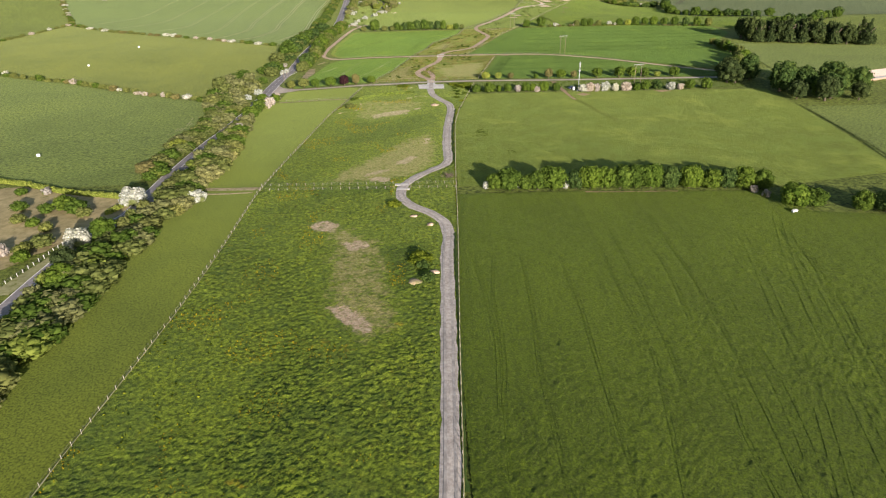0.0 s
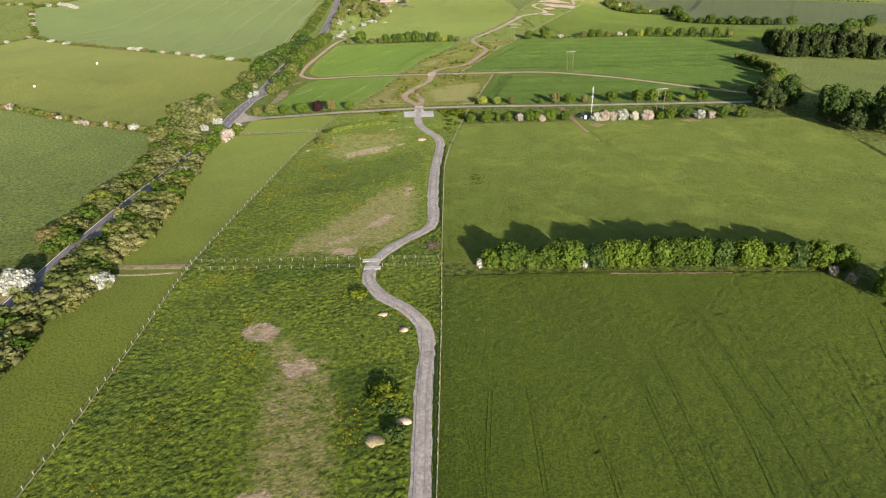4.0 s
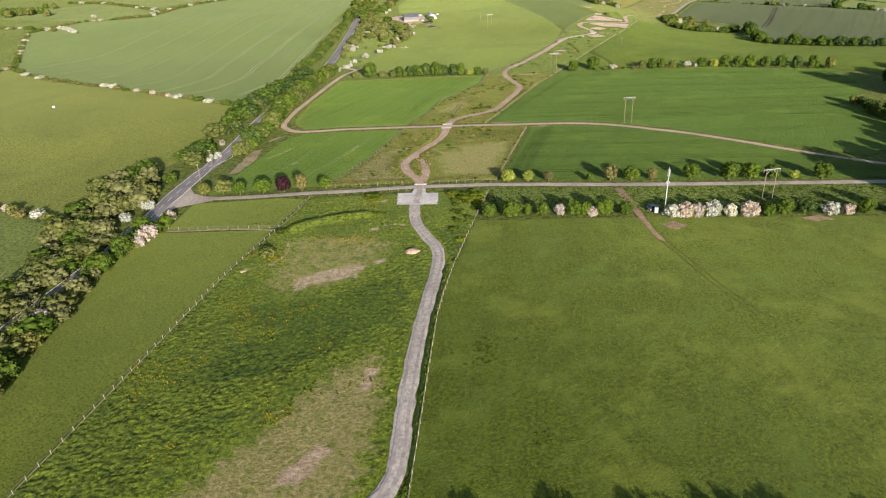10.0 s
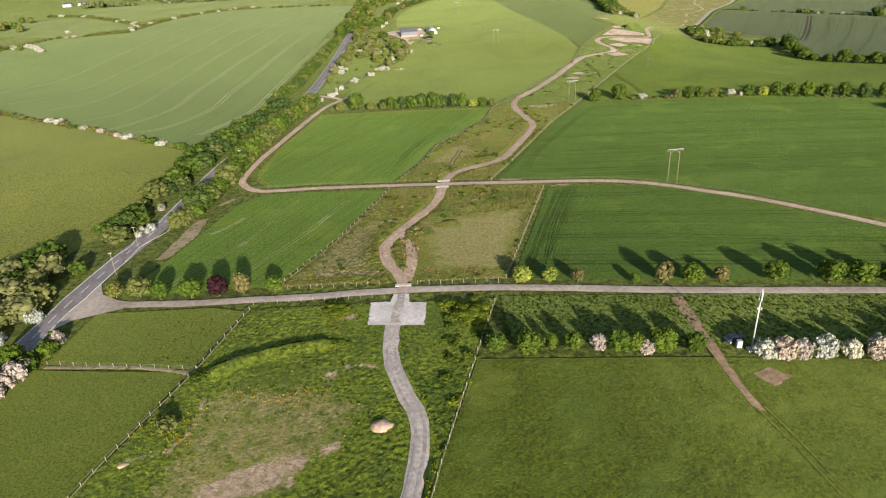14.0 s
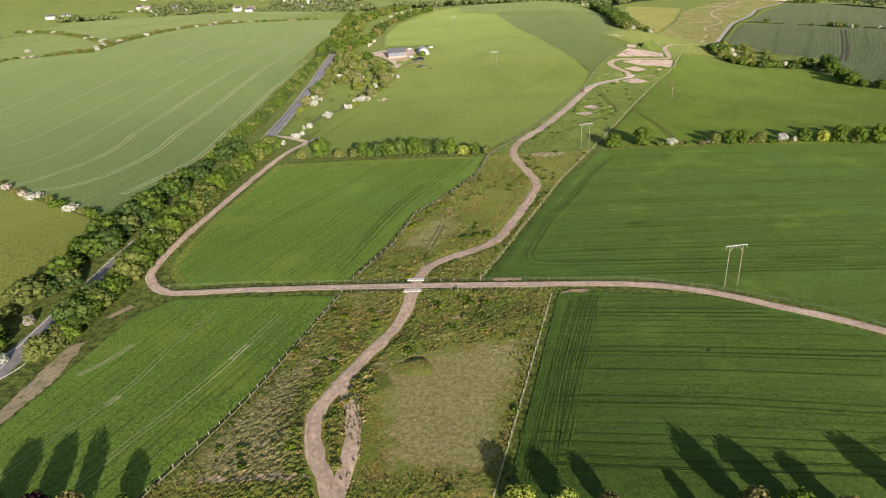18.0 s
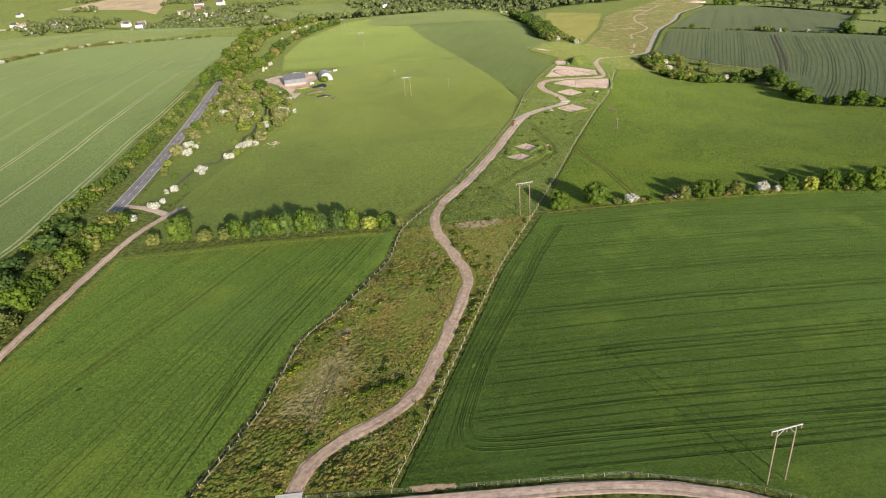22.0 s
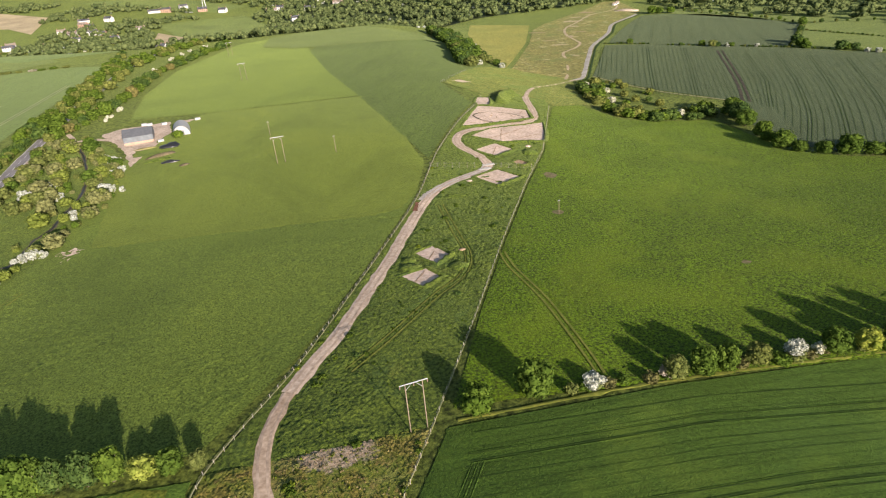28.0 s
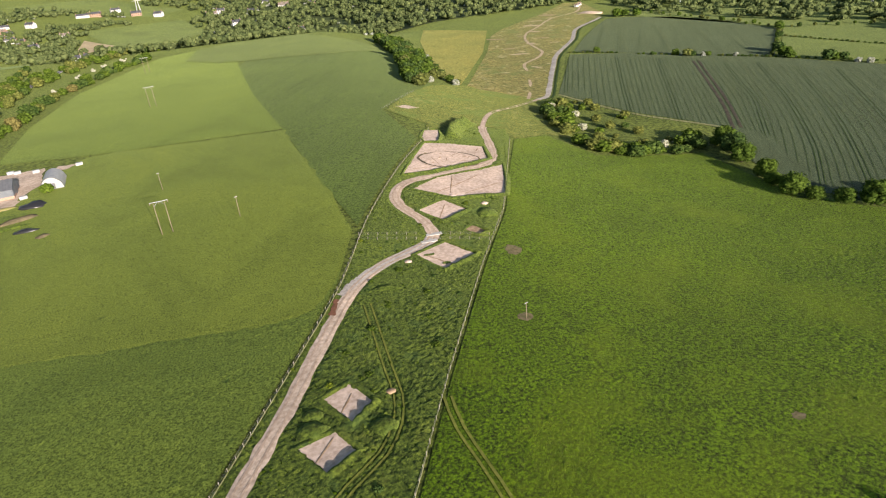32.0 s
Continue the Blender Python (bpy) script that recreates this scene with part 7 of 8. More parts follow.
def ridges(lines, mat, width, tall, label, offsets=(0.0,)):
    """Low banks of standing or laid stems along plan lines."""
    vs, fs = [], []
    for n, pts in enumerate(lines):
        line = smooth_line(pts, 2.5)
        for side in offsets:
            for i, q in enumerate(line):
                d = line[min(i + 1, len(line) - 1)] - line[max(i - 1, 0)]
                d /= np.linalg.norm(d) + 1e-9
                t = tall * (0.55 + 0.9 * abs(noise.noise((q[0] * 0.25, q[1] * 0.25, n + side))))
                for c in (-1, -0.35, 0.35, 1):
                    o = side + c * width / 2 * (1 + 0.4 * noise.noise((q[0] * 0.3, q[1] * 0.3, n + 3.7)))
                    x, y = q[0] - d[1] * o, q[1] + d[0] * o
                    vs.append((x, y, height(x, y) + (0.05 if abs(c) == 1 else 0.14 + t)))
                if i:
                    k = len(vs)
                    fs += [(k - 8 + c, k - 4 + c, k - 3 + c, k - 7 + c) for c in range(3)]
    return tagged(raw("crop_ridge", vs, fs, M[mat], True), label, "wheel marks", kind="structure")


def spread(pts, count):
    p = np.array(pts, float)
    d = np.concatenate([[0], np.cumsum(np.hypot(*np.diff(p, axis=0).T))])
    t = np.linspace(0, d[-1], count)
    return np.stack([np.interp(t, d, p[:, k]) for k in (0, 1)], 1)


def clipped(line, poly):
    """The runs of a plan line that lie inside an outline."""
    runs, run = [], []
    for q in line:
        if inside(q[0], q[1], poly):
            run.append((q[0], q[1]))
        elif run:
            runs.append(run)
            run = []
    return [r for r in runs + [run] if len(r) > 3]


def reach(pts, before, after):
    """A plan line drawn out straight beyond both its ends."""
    p = [np.array(q, float) for q in pts]
    a, b = p[0] - p[1], p[-1] - p[-2]
    return [p[0] + a / np.linalg.norm(a) * before, *p, p[-1] + b / np.linalg.norm(b) * after]


def crop_lines(guides, between, poly, what, strong=0.26, faint=0.11, gap=1.8, mat="tram", ridge="barley"):
    """Tramlines along the guides, with fainter drill lines evenly between each two of them."""
    rng = random.Random(len(guides) * 7 + between)
    lines = [spread(g, 40) for g in guides]
    pairs, drills = [], []
    for n, a in enumerate(lines):
        pairs += clipped(a, poly)
        if n + 1 < len(lines):
            for k in range(1, between + 1):
                f = (k + rng.uniform(-0.16, 0.16)) / (between + 1)
                drills += clipped(a + (lines[n + 1] - a) * f, poly)
    if pairs and strong:
        wheelmarks(pairs, mat, strong, gap, "dark tramlines " + what)
        ridges(pairs, ridge, 0.34, 0.06, "crop standing up beside the tramlines", (-gap / 2 - 0.36, gap / 2 + 0.36))
    rng.shuffle(drills)
    for width in range(5):
        some = drills[width::5]
        if some and faint:
            wheelmarks(some, mat, faint * (0.35, 0.5, 0.8, 1.2, 1.7)[width], 0, "faint dark drill lines " + what)


LARGE = [(15, 275), (53, 273), (70, 268.4), (90, 257.6), (112, 240), (150, 214), (188, 236), (181, 284), (213, 330), (213, 362), (179, 374), (147, 379), (112, 382), (66, 382.6), (46, 349), (22, 291)]
LARGE_ROWS = [[(40, 275.6), (109, 274)], [(28, 290.4), (61, 291), (109, 289)], [(36, 305.6), (67, 306), (121, 304.4)], [(42.8, 325.7), (88, 325.4), (136, 322.7)], [(50, 342.4), (81.5, 341.4), (110, 340.3), (147, 336)],
              [(58, 359), (88, 357.6), (119, 355.6), (158, 350.7)], [(66, 375), (111, 372.8), (168, 362.8)], [(72, 390), (120, 387), (170, 377)]]
crop_lines([reach(g, 0, 90) for g in LARGE_ROWS], 6, LARGE, "across the cereal", 0.20, 0.12)
HEADLAND = [[(67.8, 373.6), (57.5, 355.4), (49.2, 337.6), (43, 325.2), (34.8, 308), (29, 292), (28, 288.4), (28.2, 285.3), (29.6, 283.7), (35.5, 282.9), (51, 282.5), (75, 281.5), (109, 279.6)],
            [(66.4, 373.2), (56.2, 355.6), (48, 338), (41.9, 325.4), (33.7, 309), (27.4, 292), (26.1, 287), (26.2, 284), (27.6, 281.8), (34, 280.8), (51, 280.3), (75, 279.4), (109, 277.6)]]
wheelmarks(HEADLAND, "tram", 0.15, 0, "dark wheel marks round the headland")
wheelmarks([[(60, 368), (53, 352), (40.4, 325.6), (31.5, 307), (23.4, 282.5)], [(54, 361), (48, 349), (36.6, 323.7), (26.3, 300.3), (19.9, 283.8), (16.9, 278)]], "tram", 0.11, 1.0, "faint headland wheel marks")
ridges(HEADLAND, "barley", 0.34, 0.07, "crop standing up along the headland", (-0.5, 0.5))
ridges([[(27.6, 210.9), (33.6, 231.8), (43.2, 264)], [(25.2, 208), (31.1, 231.9), (40.8, 264)], [(22.6, 204), (28.6, 230), (37.6, 262)], [(20, 203), (25.8, 228), (34, 260)]], "barley", 0.34, 0.08, "crop standing up along the headland")
wheelmarks([[(-59, 435), (-58, 445), (-55, 454), (-52, 462), (-48, 476)]], "tram_soft", 0.5, 1.7, "pale wheel tracks beside the scrub")
EAST = [(18, 201), (60, 197.4), (110, 194.4), (149, 191.6), (149, 205), (106, 234), (87, 251), (68.6, 260.8), (34, 265.6)]
crop_lines([reach(g, 12, 70) for g in ([(24, 208), (80, 204)], [(31, 224), (57, 222.6), (81, 219.6)], [(36, 240.8), (63, 239), (90, 236.6)], [(36, 257), (80, 254)], [(36, 272), (80, 270)])], 6, EAST, "across the cereal", 0.24, 0.13)
wheelmarks([[(26.1, 210.9), (32.1, 231.8), (41.8, 264)], [(24.2, 204), (30.1, 231.9), (39.8, 264)]], "tram", 0.16, 0.8, "dark headland wheel marks")
wheelmarks([[(20.4, 203), (26.5, 225.7), (32.6, 246.5), (38, 263)], [(19, 203), (25, 225.7), (31, 246.5), (35.4, 262)]], "tram", 0.13, 0.6, "faint headland wheel marks")
CORNER = [(-88, 202), (-48, 200.6), (-38, 228), (-27.6, 266.6), (-69, 268), (-77, 260)]
crop_lines([[(-104 + x, 199), (-104 + x + 26.5, 269)] for x in (0, 18, 36, 54, 74)], 7, CORNER, "up the cereal", 0, 0.08)
wheelmarks([[(-78, 203), (-73.3, 213.7), (-67.9, 222.2), (-62.8, 233.8), (-60.4, 246.8), (-54.6, 262)], [(-59, 204), (-54.1, 215.6), (-50.8, 221.7), (-45.3, 235.1), (-42.1, 244.5), (-37.5, 259)]], "tram_pale", 0.16, 1.3, "pale bare wheel tracks in the cereal", 0.19)
wheelmarks([[(-79, 238), (-74.7, 242), (-71, 249)], [(-43.6, 240), (-42.4, 244), (-41.6, 246)], [(-65.5, 226), (-64, 229)]], "tram_pale", 0.5, 1.0, "pale bare scrapes in the cereal", 0.20)
NORTH = [(-71, 279), (-25, 278), (-17, 300), (-12, 323), (-3, 337), (8.6, 361), (13.4, 381), (-26, 383), (-71, 382), (-77, 330), (-78, 292)]
crop_lines([reach(g, 40, 20) for g in ([(-74, 320), (-69, 340), (-58, 366), (-50, 380)], [(-55.9, 320.4), (-49.8, 332.4), (-42.2, 345.6), (-33.7, 364.4), (-27.4, 376.9)], [(-38.8, 309.8), (-34.4, 321.6), (-27.7, 339.8), (-18.3, 360.4), (-8, 379.6)],
                                       [(-20.3, 305.9), (-16.8, 318.5), (-13.2, 330), (-6.5, 346.6), (4.6, 373.3)], [(-8, 302), (-4, 318), (2, 330), (10, 346), (20, 372)])], 11, NORTH, "up the cereal", 0.16, 0.075, ridge="barley_up")
wheelmarks([[(-22.4, 300), (-18.6, 317), (-15, 328.6), (-8.4, 345), (2.6, 371)], [(-24.4, 296), (-20.2, 317), (-17, 328), (-10.6, 344), (-2, 366)]], "tram", 0.10, 0.6, "dark wheel marks up the cereal")
wheelmarks([[(-55.1, 318.6), (-52.4, 333), (-50.7, 351), (-50, 374)], [(-67.9, 346), (-64.8, 366)], [(-56.5, 319), (-49.8, 331.4), (-42, 344.6), (-33.2, 363.4)]], "tram_soft", 0.14, 1.1, "pale wheel tracks in the cereal", 0.20)
wheelmarks([[(-71, 380), (-46, 379.6), (-29.8, 379), (10.9, 379.6)], [(-68.5, 377), (-36.9, 375.6), (-13.3, 375.5), (8, 375)]], "tram_soft", 0.20, 1.5, "pale headland wheel tracks")
LEY_RUTS = [[(84.8, 4.7), (73.8, -23.9), (66.7, -46.7), (62.2, -62.7), (58.5, -75.7), (48, -112)], [(82.4, -4.7), (74.6, -37.6), (68.2, -59.3), (61.6, -78.7), (52, -112)], [(70, -3.7), (65.4, -23.2), (59.3, -46.2), (54.8, -65.8), (50.1, -79.6), (38, -112)],
            [(55, 17.9), (53.1, -5.9), (51.8, -27.9), (49, -52), (47.5, -67), (43.6, -85.8), (36, -112)]]
LEY_FAINT = [[(41.9, -1.3), (41.8, -24.3), (38.3, -51.3), (36.8, -71.2), (34.6, -82.7), (32, -112)], [(28.1, -10.7), (27.5, -34.2), (26.8, -56.5), (23.3, -76.5), (16, -112)], [(16.3, -14.2), (16, -28.5), (16.4, -37.6), (15.4, -51.2), (14.3, -68.8), (12, -112)], [(6.4, -13.5), (5.2, -37.9), (3.5, -54.7), (2.8, -65.4), (2.0, -100)],
             [(-0.8, -13.6), (-3.4, -34), (-3.1, -47.2), (-4.1, -62), (-5.3, -71.5), (-8, -112)], [(-6.5, -12.5), (-5, -33.9), (-4.5, -49.8), (-5.4, -61.9), (-6.4, -72.7)], [(81.5, -15.1), (77, -37.9), (67.1, -70), (60, -100)], [(48, 12), (46.6, -30), (42, -70), (37, -100)], [(34, 0), (32, -40), (28, -80)]]
ridges(LEY_RUTS, "ley", 0.34, 0.07, "grass standing up beside the wheel marks", (-1.1, 1.1))
ridges(LEY_FAINT, "ley", 0.26, 0.05, "grass standing up along old wheel marks", (0.0, 0.8))

wheelmarks([[(46, 408), (55, 417), (64, 427), (71.7, 435.5), (78.5, 441.5), (82.7, 449), (84.3, 457), (84, 466), (83.7, 479), (83.3, 495)]], "tram_soft", 0.42, 1.8, "curved wheel tracks round the excavation pits")
wheelmarks([[(1.2, 311.5), (-0.4, 303), (-1.9, 296), (-3, 283.4)]], "trodden", 0.55, 1.5, "worn wheel tracks through the weeds", 0.29)
wheelmarks([[(98, 391), (98, 400), (97, 423), (94, 443), (94, 453)]], "tram_soft", 0.55, 1.5, "pale vehicle tracks through the pasture")
wheelmarks([[(357.4, 760), (309, 662), (281.6, 612)]], "ploughrut", 1.7, 3.3, "bare soil strips through the far cereal", 0.14)
CROP_ROWS = [[(292, 834), (262, 768), (241, 723)], [(320, 806), (279, 721), (247, 652)], [(343, 787), (302, 706), (266, 636)], [(361, 772), (316, 681), (282, 614)], [(369, 744), (321, 650), (285, 595)],
        [(385, 731), (335, 641), (297, 581), (262, 536)], [(394, 706), (334, 607), (290, 546), (269, 519)], [(408, 686), (341, 583), (300, 530), (278, 505)], [(430, 672), (365, 560), (320, 508), (298, 486)], [(460, 655), (395, 540), (350, 490), (330, 470)]]


for (a, b), n in zip(zip(CROP_ROWS, CROP_ROWS[1:]), (9, 9, 8, 6, 5, 5, 5, 5, 5)):
    pa, pb = spread(a, 6), spread(b, 6)
    for k in range(n):
        if a is CROP_ROWS[3] and k == 0:
            continue
        run = [tuple(q) for q in pa + (pb - pa) * k / n]
        wheelmarks([run], "tram", 0.30 if k == 0 else 0.20, 1.8 if k == 0 else 0, "dark tramlines in the blue-green cereal", 0.16)
for k in range(7):
    wheelmarks([[(318 + 14 * k, 838 - 13 * k), (356 + 14 * k, 905 - 10 * k), (385 + 13 * k, 955 - 8 * k)]], "tram", 0.16, 2.0, "dark tramlines in the blue-green cereal", 0.18)

# small things in the fields
way("hedge_foot", [(34, 29), (46, 28), (58, 27.2), (70, 25.6), (82, 24.5)], 0.9, "mud", 0.11, "bare earth along the hedge foot", "bare ground", ragged=0.8)
way("field_ditch", [(157, 124), (155, 100), (152, 70), (146, 40)], 0.45, "tram", 0.12, "dark ditch along a field edge", "ditch", ragged=0.4)
wheelmarks([[(-131.6, 115.6), (-130, 118), (-129.4, 120)], [(-129.6, 121), (-128.8, 124), (-128.4, 127)], [(-127.8, 122.4), (-127.2, 125), (-127, 128)], [(-127.6, 130.4), (-127.8, 134), (-128.4, 139)], [(-126.5, 131), (-126.6, 136)], [(-128.6, 141), (-129.2, 145)], [(-130.4, 123), (-130, 127)]], "palegrass", 0.5, 0, "pale straw-coloured scrapes in the pasture", 0.12)


def bale(x, y):
    bm = bmesh.new()
    rod(bm, (-0.6, 0, 0.6), (0.6, 0, 0.6), 0.62, None, 16)
    bmesh.ops.bevel(bm, geom=bm.edges[:], offset=0.08, segments=2, affect="EDGES")
    ob = new("wrapped_bale", mesh_of(bm, "wrapped_bale", M["white"], True))
    ob.matrix_world = Matrix.Translation((x, y, height(x, y))) @ Matrix.Rotation(0.4, 4, "Z")
    tagged(ob, "round white plastic-wrapped bale on the pasture", "bale", "wrapped bales")


BALES = ((-172, 87), (-239, 279), (-229, 340))
for x, y in BALES:
    bale(x, y)
e = new("feed_trough")
e.matrix_world = Matrix.Translation((91.5, 7.5, height(91.5, 7.5))) @ Matrix.Rotation(0.3, 4, "Z")
tagged(e, "pale metal feed trough under a hedge tree", "trough")
bm = bmesh.new()
box(bm, 0, 0, 0.45, 1.8, 0.8, 0.45, 0, 0.04)
part("basin", bm, M["white"], e)
for sx in (-0.7, 0.7):
    bm = bmesh.new()
    box(bm, sx, 0, 0, 0.12, 0.7, 0.5)
    part("leg", bm, M["galv"], e)

barn(225, 173, 0.30, 24, 7, 2.0, "long low pale shed beside the wood", "roofpale")
fence("roadside_rail", [(-126.6, -24), (-122.9, -4.5), (-121.4, 5.8), (-118.6, 17)], 2.0, "white post and rail fence beside the lay-by", 1.0, wood="white")

wheelmarks([[(57.5, 148), (60, 138), (63, 124), (68, 108)]], "tram_soft", 0.35, 1.5, "faint wheel tracks fading into the pasture", 0.24)
for line, mat, lift in ((TRACK_1[:-2], "gravel_rut", 0.20), (TRACK_2, "dirt_rut", 0.16), (TRACK_3, "dirt_rut", 0.16), (CROSS, "dirt_rut", 0.19)):
    wheelmarks([line], mat, 0.55, 1.75, "wheel ruts packed along the track", lift)
way("pad_rut", [(-12.8, 179.6), (-13, 184), (-12.8, 189), (-12.7, 193)], 2.0, "gravel", 0.29, "tan tyre track over the pad", ragged=0.5)


# ---- far village ----
def house(x, y, turn, w, d, h, wall="render", roof="slate"):
    e = new("house")
    e.matrix_world = Matrix.Translation((x, y, height(x, y))) @ Matrix.Rotation(turn, 4, "Z")
    tagged(e, "distant %s house with a %s roof" % (("white rendered" if wall == "render" else "brown brick"), ("grey slate" if roof == "slate" else "pale tiled")), "house", "village houses")
    bm = bmesh.new()
    box(bm, 0, 0, -2, w, d, h + 2)
    for s in (-1, 1):
        vs = [bm.verts.new((s * w / 2, yy, zz)) for yy, zz in ((-d / 2, h), (d / 2, h), (0, h + d * 0.36))]
        bm.faces.new(vs)
    part("wall", bm, M[wall], e)
    for s in (-1, 1):
        bm = bmesh.new()
        a = [bm.verts.new(p) for p in ((-w / 2 - 0.4, s * (d / 2 + 0.4), h - 0.15), (w / 2 + 0.4, s * (d / 2 + 0.4), h - 0.15), (w / 2 + 0.4, 0, h + d * 0.38), (-w / 2 - 0.4, 0, h + d * 0.38))]
        f = bm.faces.new(a)
        bmesh.ops.solidify(bm, geom=[f], thickness=0.2)
        part("roof", bm, M[roof], e)
    for s in (-1, 1):
        bm = bmesh.new()
        box(bm, s * (w / 2 - 0.8), 0, h + d * 0.25, 0.9, 0.7, d * 0.3, 0, 0.05)
        part("chimney", bm, M["brick"], e)
    n = max(2, int(w / 3.2))
    for row in range(2 if h > 4 else 1):
        for k in range(n):
            bm = bmesh.new()
            box(bm, -w / 2 + w * (k + 0.5) / n, -d / 2 - 0.03, 0.9 + 2.6 * row, 1.2, 0.1, 1.3)
            part("window", bm, M["glass"], e, "dark glazed window")


for k, (x, y, w) in enumerate(((-328, 1480, 16), (-292, 1400, 13), (-296, 1512, 15), (-225, 1412, 13), (-234, 1570, 20), (-214, 1572, 18), (-26, 1490, 18), (-12, 1500, 14), (39, 1480, 17), (88, 1488, 16), (135, 1512, 15),
                               (-339, 1522, 18), (-320, 1395, 14), (-245, 1335, 12), (-112, 1536, 14), (91, 1508, 14), (-188, 1597, 15), (-540, 1380, 15), (-420, 1356, 13), (-388, 1330, 16), (-276, 1391, 13), (-622, 1424, 14), (-644, 1444, 16), (-562, 1413, 14), (-390, 1345, 13), (-150, 1560, 16), (60, 1540, 14), (-350, 1440, 13), (-310, 1452, 12))):
    house(x, y, RND.uniform(-0.6, 0.6), w, RND.uniform(7, 9), RND.choice((4.8, 5.2, 3.2)), "render" if k % 5 else "brick", "slate" if k % 3 else "roofpale")
# Dark sheet whose colour carries the shade under the crowns.
field("woodland_floor", [(-100, 1120), (-60, 1060), (160, 1120), (420, 1190), (760, 1230), (760, 1760), (-60, 1760), (-10, 1560), (-20, 1380)], M["woodfloor"], 0.2, 40, label="dark undergrowth with painted shade beneath the distant woods", category="undergrowth")
field("field_village_green", [(-218, 1456), (-149, 1479), (-71, 1480), (-25, 1358), (-59, 1312), (-124, 1318), (-135, 1285), (-183, 1397)], M["hill_light"], 0.3, 24, label="distant green field by the village")
field("field_village_stubble", [(-188, 1302), (-195, 1385), (-145, 1330), (-172, 1288)], M["sand"], 0.34, 24, label="distant pale stubble field")
field("field_village_top", [(-404, 1729), (-229, 1726), (-72, 1571), (-124, 1535), (-203, 1574), (-254, 1616), (-356, 1682)], M["hill_light"], 0.3, 24, label="distant green hillside field")
field("field_village_west", [(-538, 1702), (-423, 1608), (-402, 1458), (-462, 1530), (-640, 1600)], M["sand"], 0.3, 24, label="distant pale stubble field")
field("field_far_northwest", [(-330, 1010), (-230, 965), (-150, 1010), (-170, 1160), (-330, 1240), (-480, 1120)], M["wheat"], 0.3, 24, label="distant pale green field below the village")
pylon = new("lattice_pylon")
pylon.matrix_world = Matrix.Translation((-150, 1590, height(-150, 1590)))
tagged(pylon, "distant grey steel lattice pylon", "pylon")
for sx in (-1, 1):
    for sy in (-1, 1):
        bm = bmesh.new()
        rod(bm, (sx * 3, sy * 3, -1), (sx * 0.6, sy * 0.6, 30), 0.35, 0.2, 5)
        part("leg", bm, M["galv"], pylon)
for z, w in ((18, 7), (23, 8.5), (28, 6)):
    bm = bmesh.new()
    box(bm, 0, 0, z, w * 2, 0.5, 0.6, 0, 0.05)
    part("crossarm", bm, M["galv"], pylon)

house(262, 287, 0.4, 9, 6, 3.0, "brick", "roofpale")
heap("far_spoil_bank", 421, 1058, 15.0, 4.0, 2.6, "dirt", "distant long bank of pale stripped soil", "spoil heap", 4, "", math.atan2(-25, 20))
for x, y, w in ((437, 1128, 7), (446, 1140, 5)):
    house(x, y, 0.5, w, 3, 2.4, "render", "roofpale")

for x, y, w in ((-303, 1353, 12), (-314, 1428, 18), (-173, 1247, 9), (-161, 1246, 8), (15, 1386, 14), (90, 1262, 8), (103, 1264, 8), (36, 1640, 18), (52, 1690, 15), (-43, 1700, 16), (220, 1622, 13), (-416, 1352, 10), (-373, 1318, 11), (-331, 1315, 9), (-527, 1369, 15), (-604, 1407, 14), (-798, 1390, 16), (-770, 1396, 15), (-584, 1470, 12), (-690, 1560, 13)):
    house(x, y, RND.uniform(-0.5, 0.5), w, 8, RND.choice((3.2, 4.8)), "render", "slate")

# ---- grass tufts ----
def tufts(name, poly, count, low, high, wide, mat, label, keep=None, seed=0, lean=0.35):
    """Clumps of standing grass over a field, each a small leaning fan of blades."""
    rng = np.random.default_rng(seed)
    xs, ys = [p[0] for p in poly], [p[1] for p in poly]
    px, py = rng.uniform(min(xs), max(xs), count * 2), rng.uniform(min(ys), max(ys), count * 2)
    ok = np.zeros(len(px), bool)
    for (x0, y0), (x1, y1) in zip(poly, poly[1:] + poly[:1]):
        if y0 != y1:
            ok ^= ((y0 > py) != (y1 > py)) & (px < (x1 - x0) * (py - y0) / (y1 - y0) + x0)
    pts = [(x, y) for x, y in zip(px[ok][:count], py[ok][:count]) if keep is None or keep(x, y)]
    n = len(pts)
    c = np.array([(x, y, height(x, y)) for x, y in pts])
    h = low + (high - low) * rng.random(n) ** 1.5
    w = wide * (0.6 + 0.8 * rng.random(n))
    a = rng.random(n) * 6.283
    vs = []
    for k in range(4):
        r = w * (0.7 + 0.6 * rng.random(n))
        vs.append(c + np.stack([r * np.cos(a + k * 1.571), r * np.sin(a + k * 1.571), np.full(n, -0.02)], 1))
    off = lean * h[:, None] * rng.standard_normal((n, 2))
    top = c + np.concatenate([off, h[:, None]], 1)
    side = c + np.concatenate([off * 0.4 + (w * 0.45)[:, None] * rng.standard_normal((n, 2)), (h * 0.75)[:, None]], 1)
    v = np.stack([*vs, top, side], 1).reshape(-1, 3)
    k = np.arange(n)[:, None] * 6
    f = np.concatenate([k + t for t in ([0, 1, 4], [1, 2, 4], [2, 3, 5], [3, 0, 5], [4, 2, 5], [0, 4, 5])])
    me = quick_mesh(name, v, f, M[mat])
    me.shade_smooth()
    return tagged(new(name, me), label, "grass", kind="stuff")


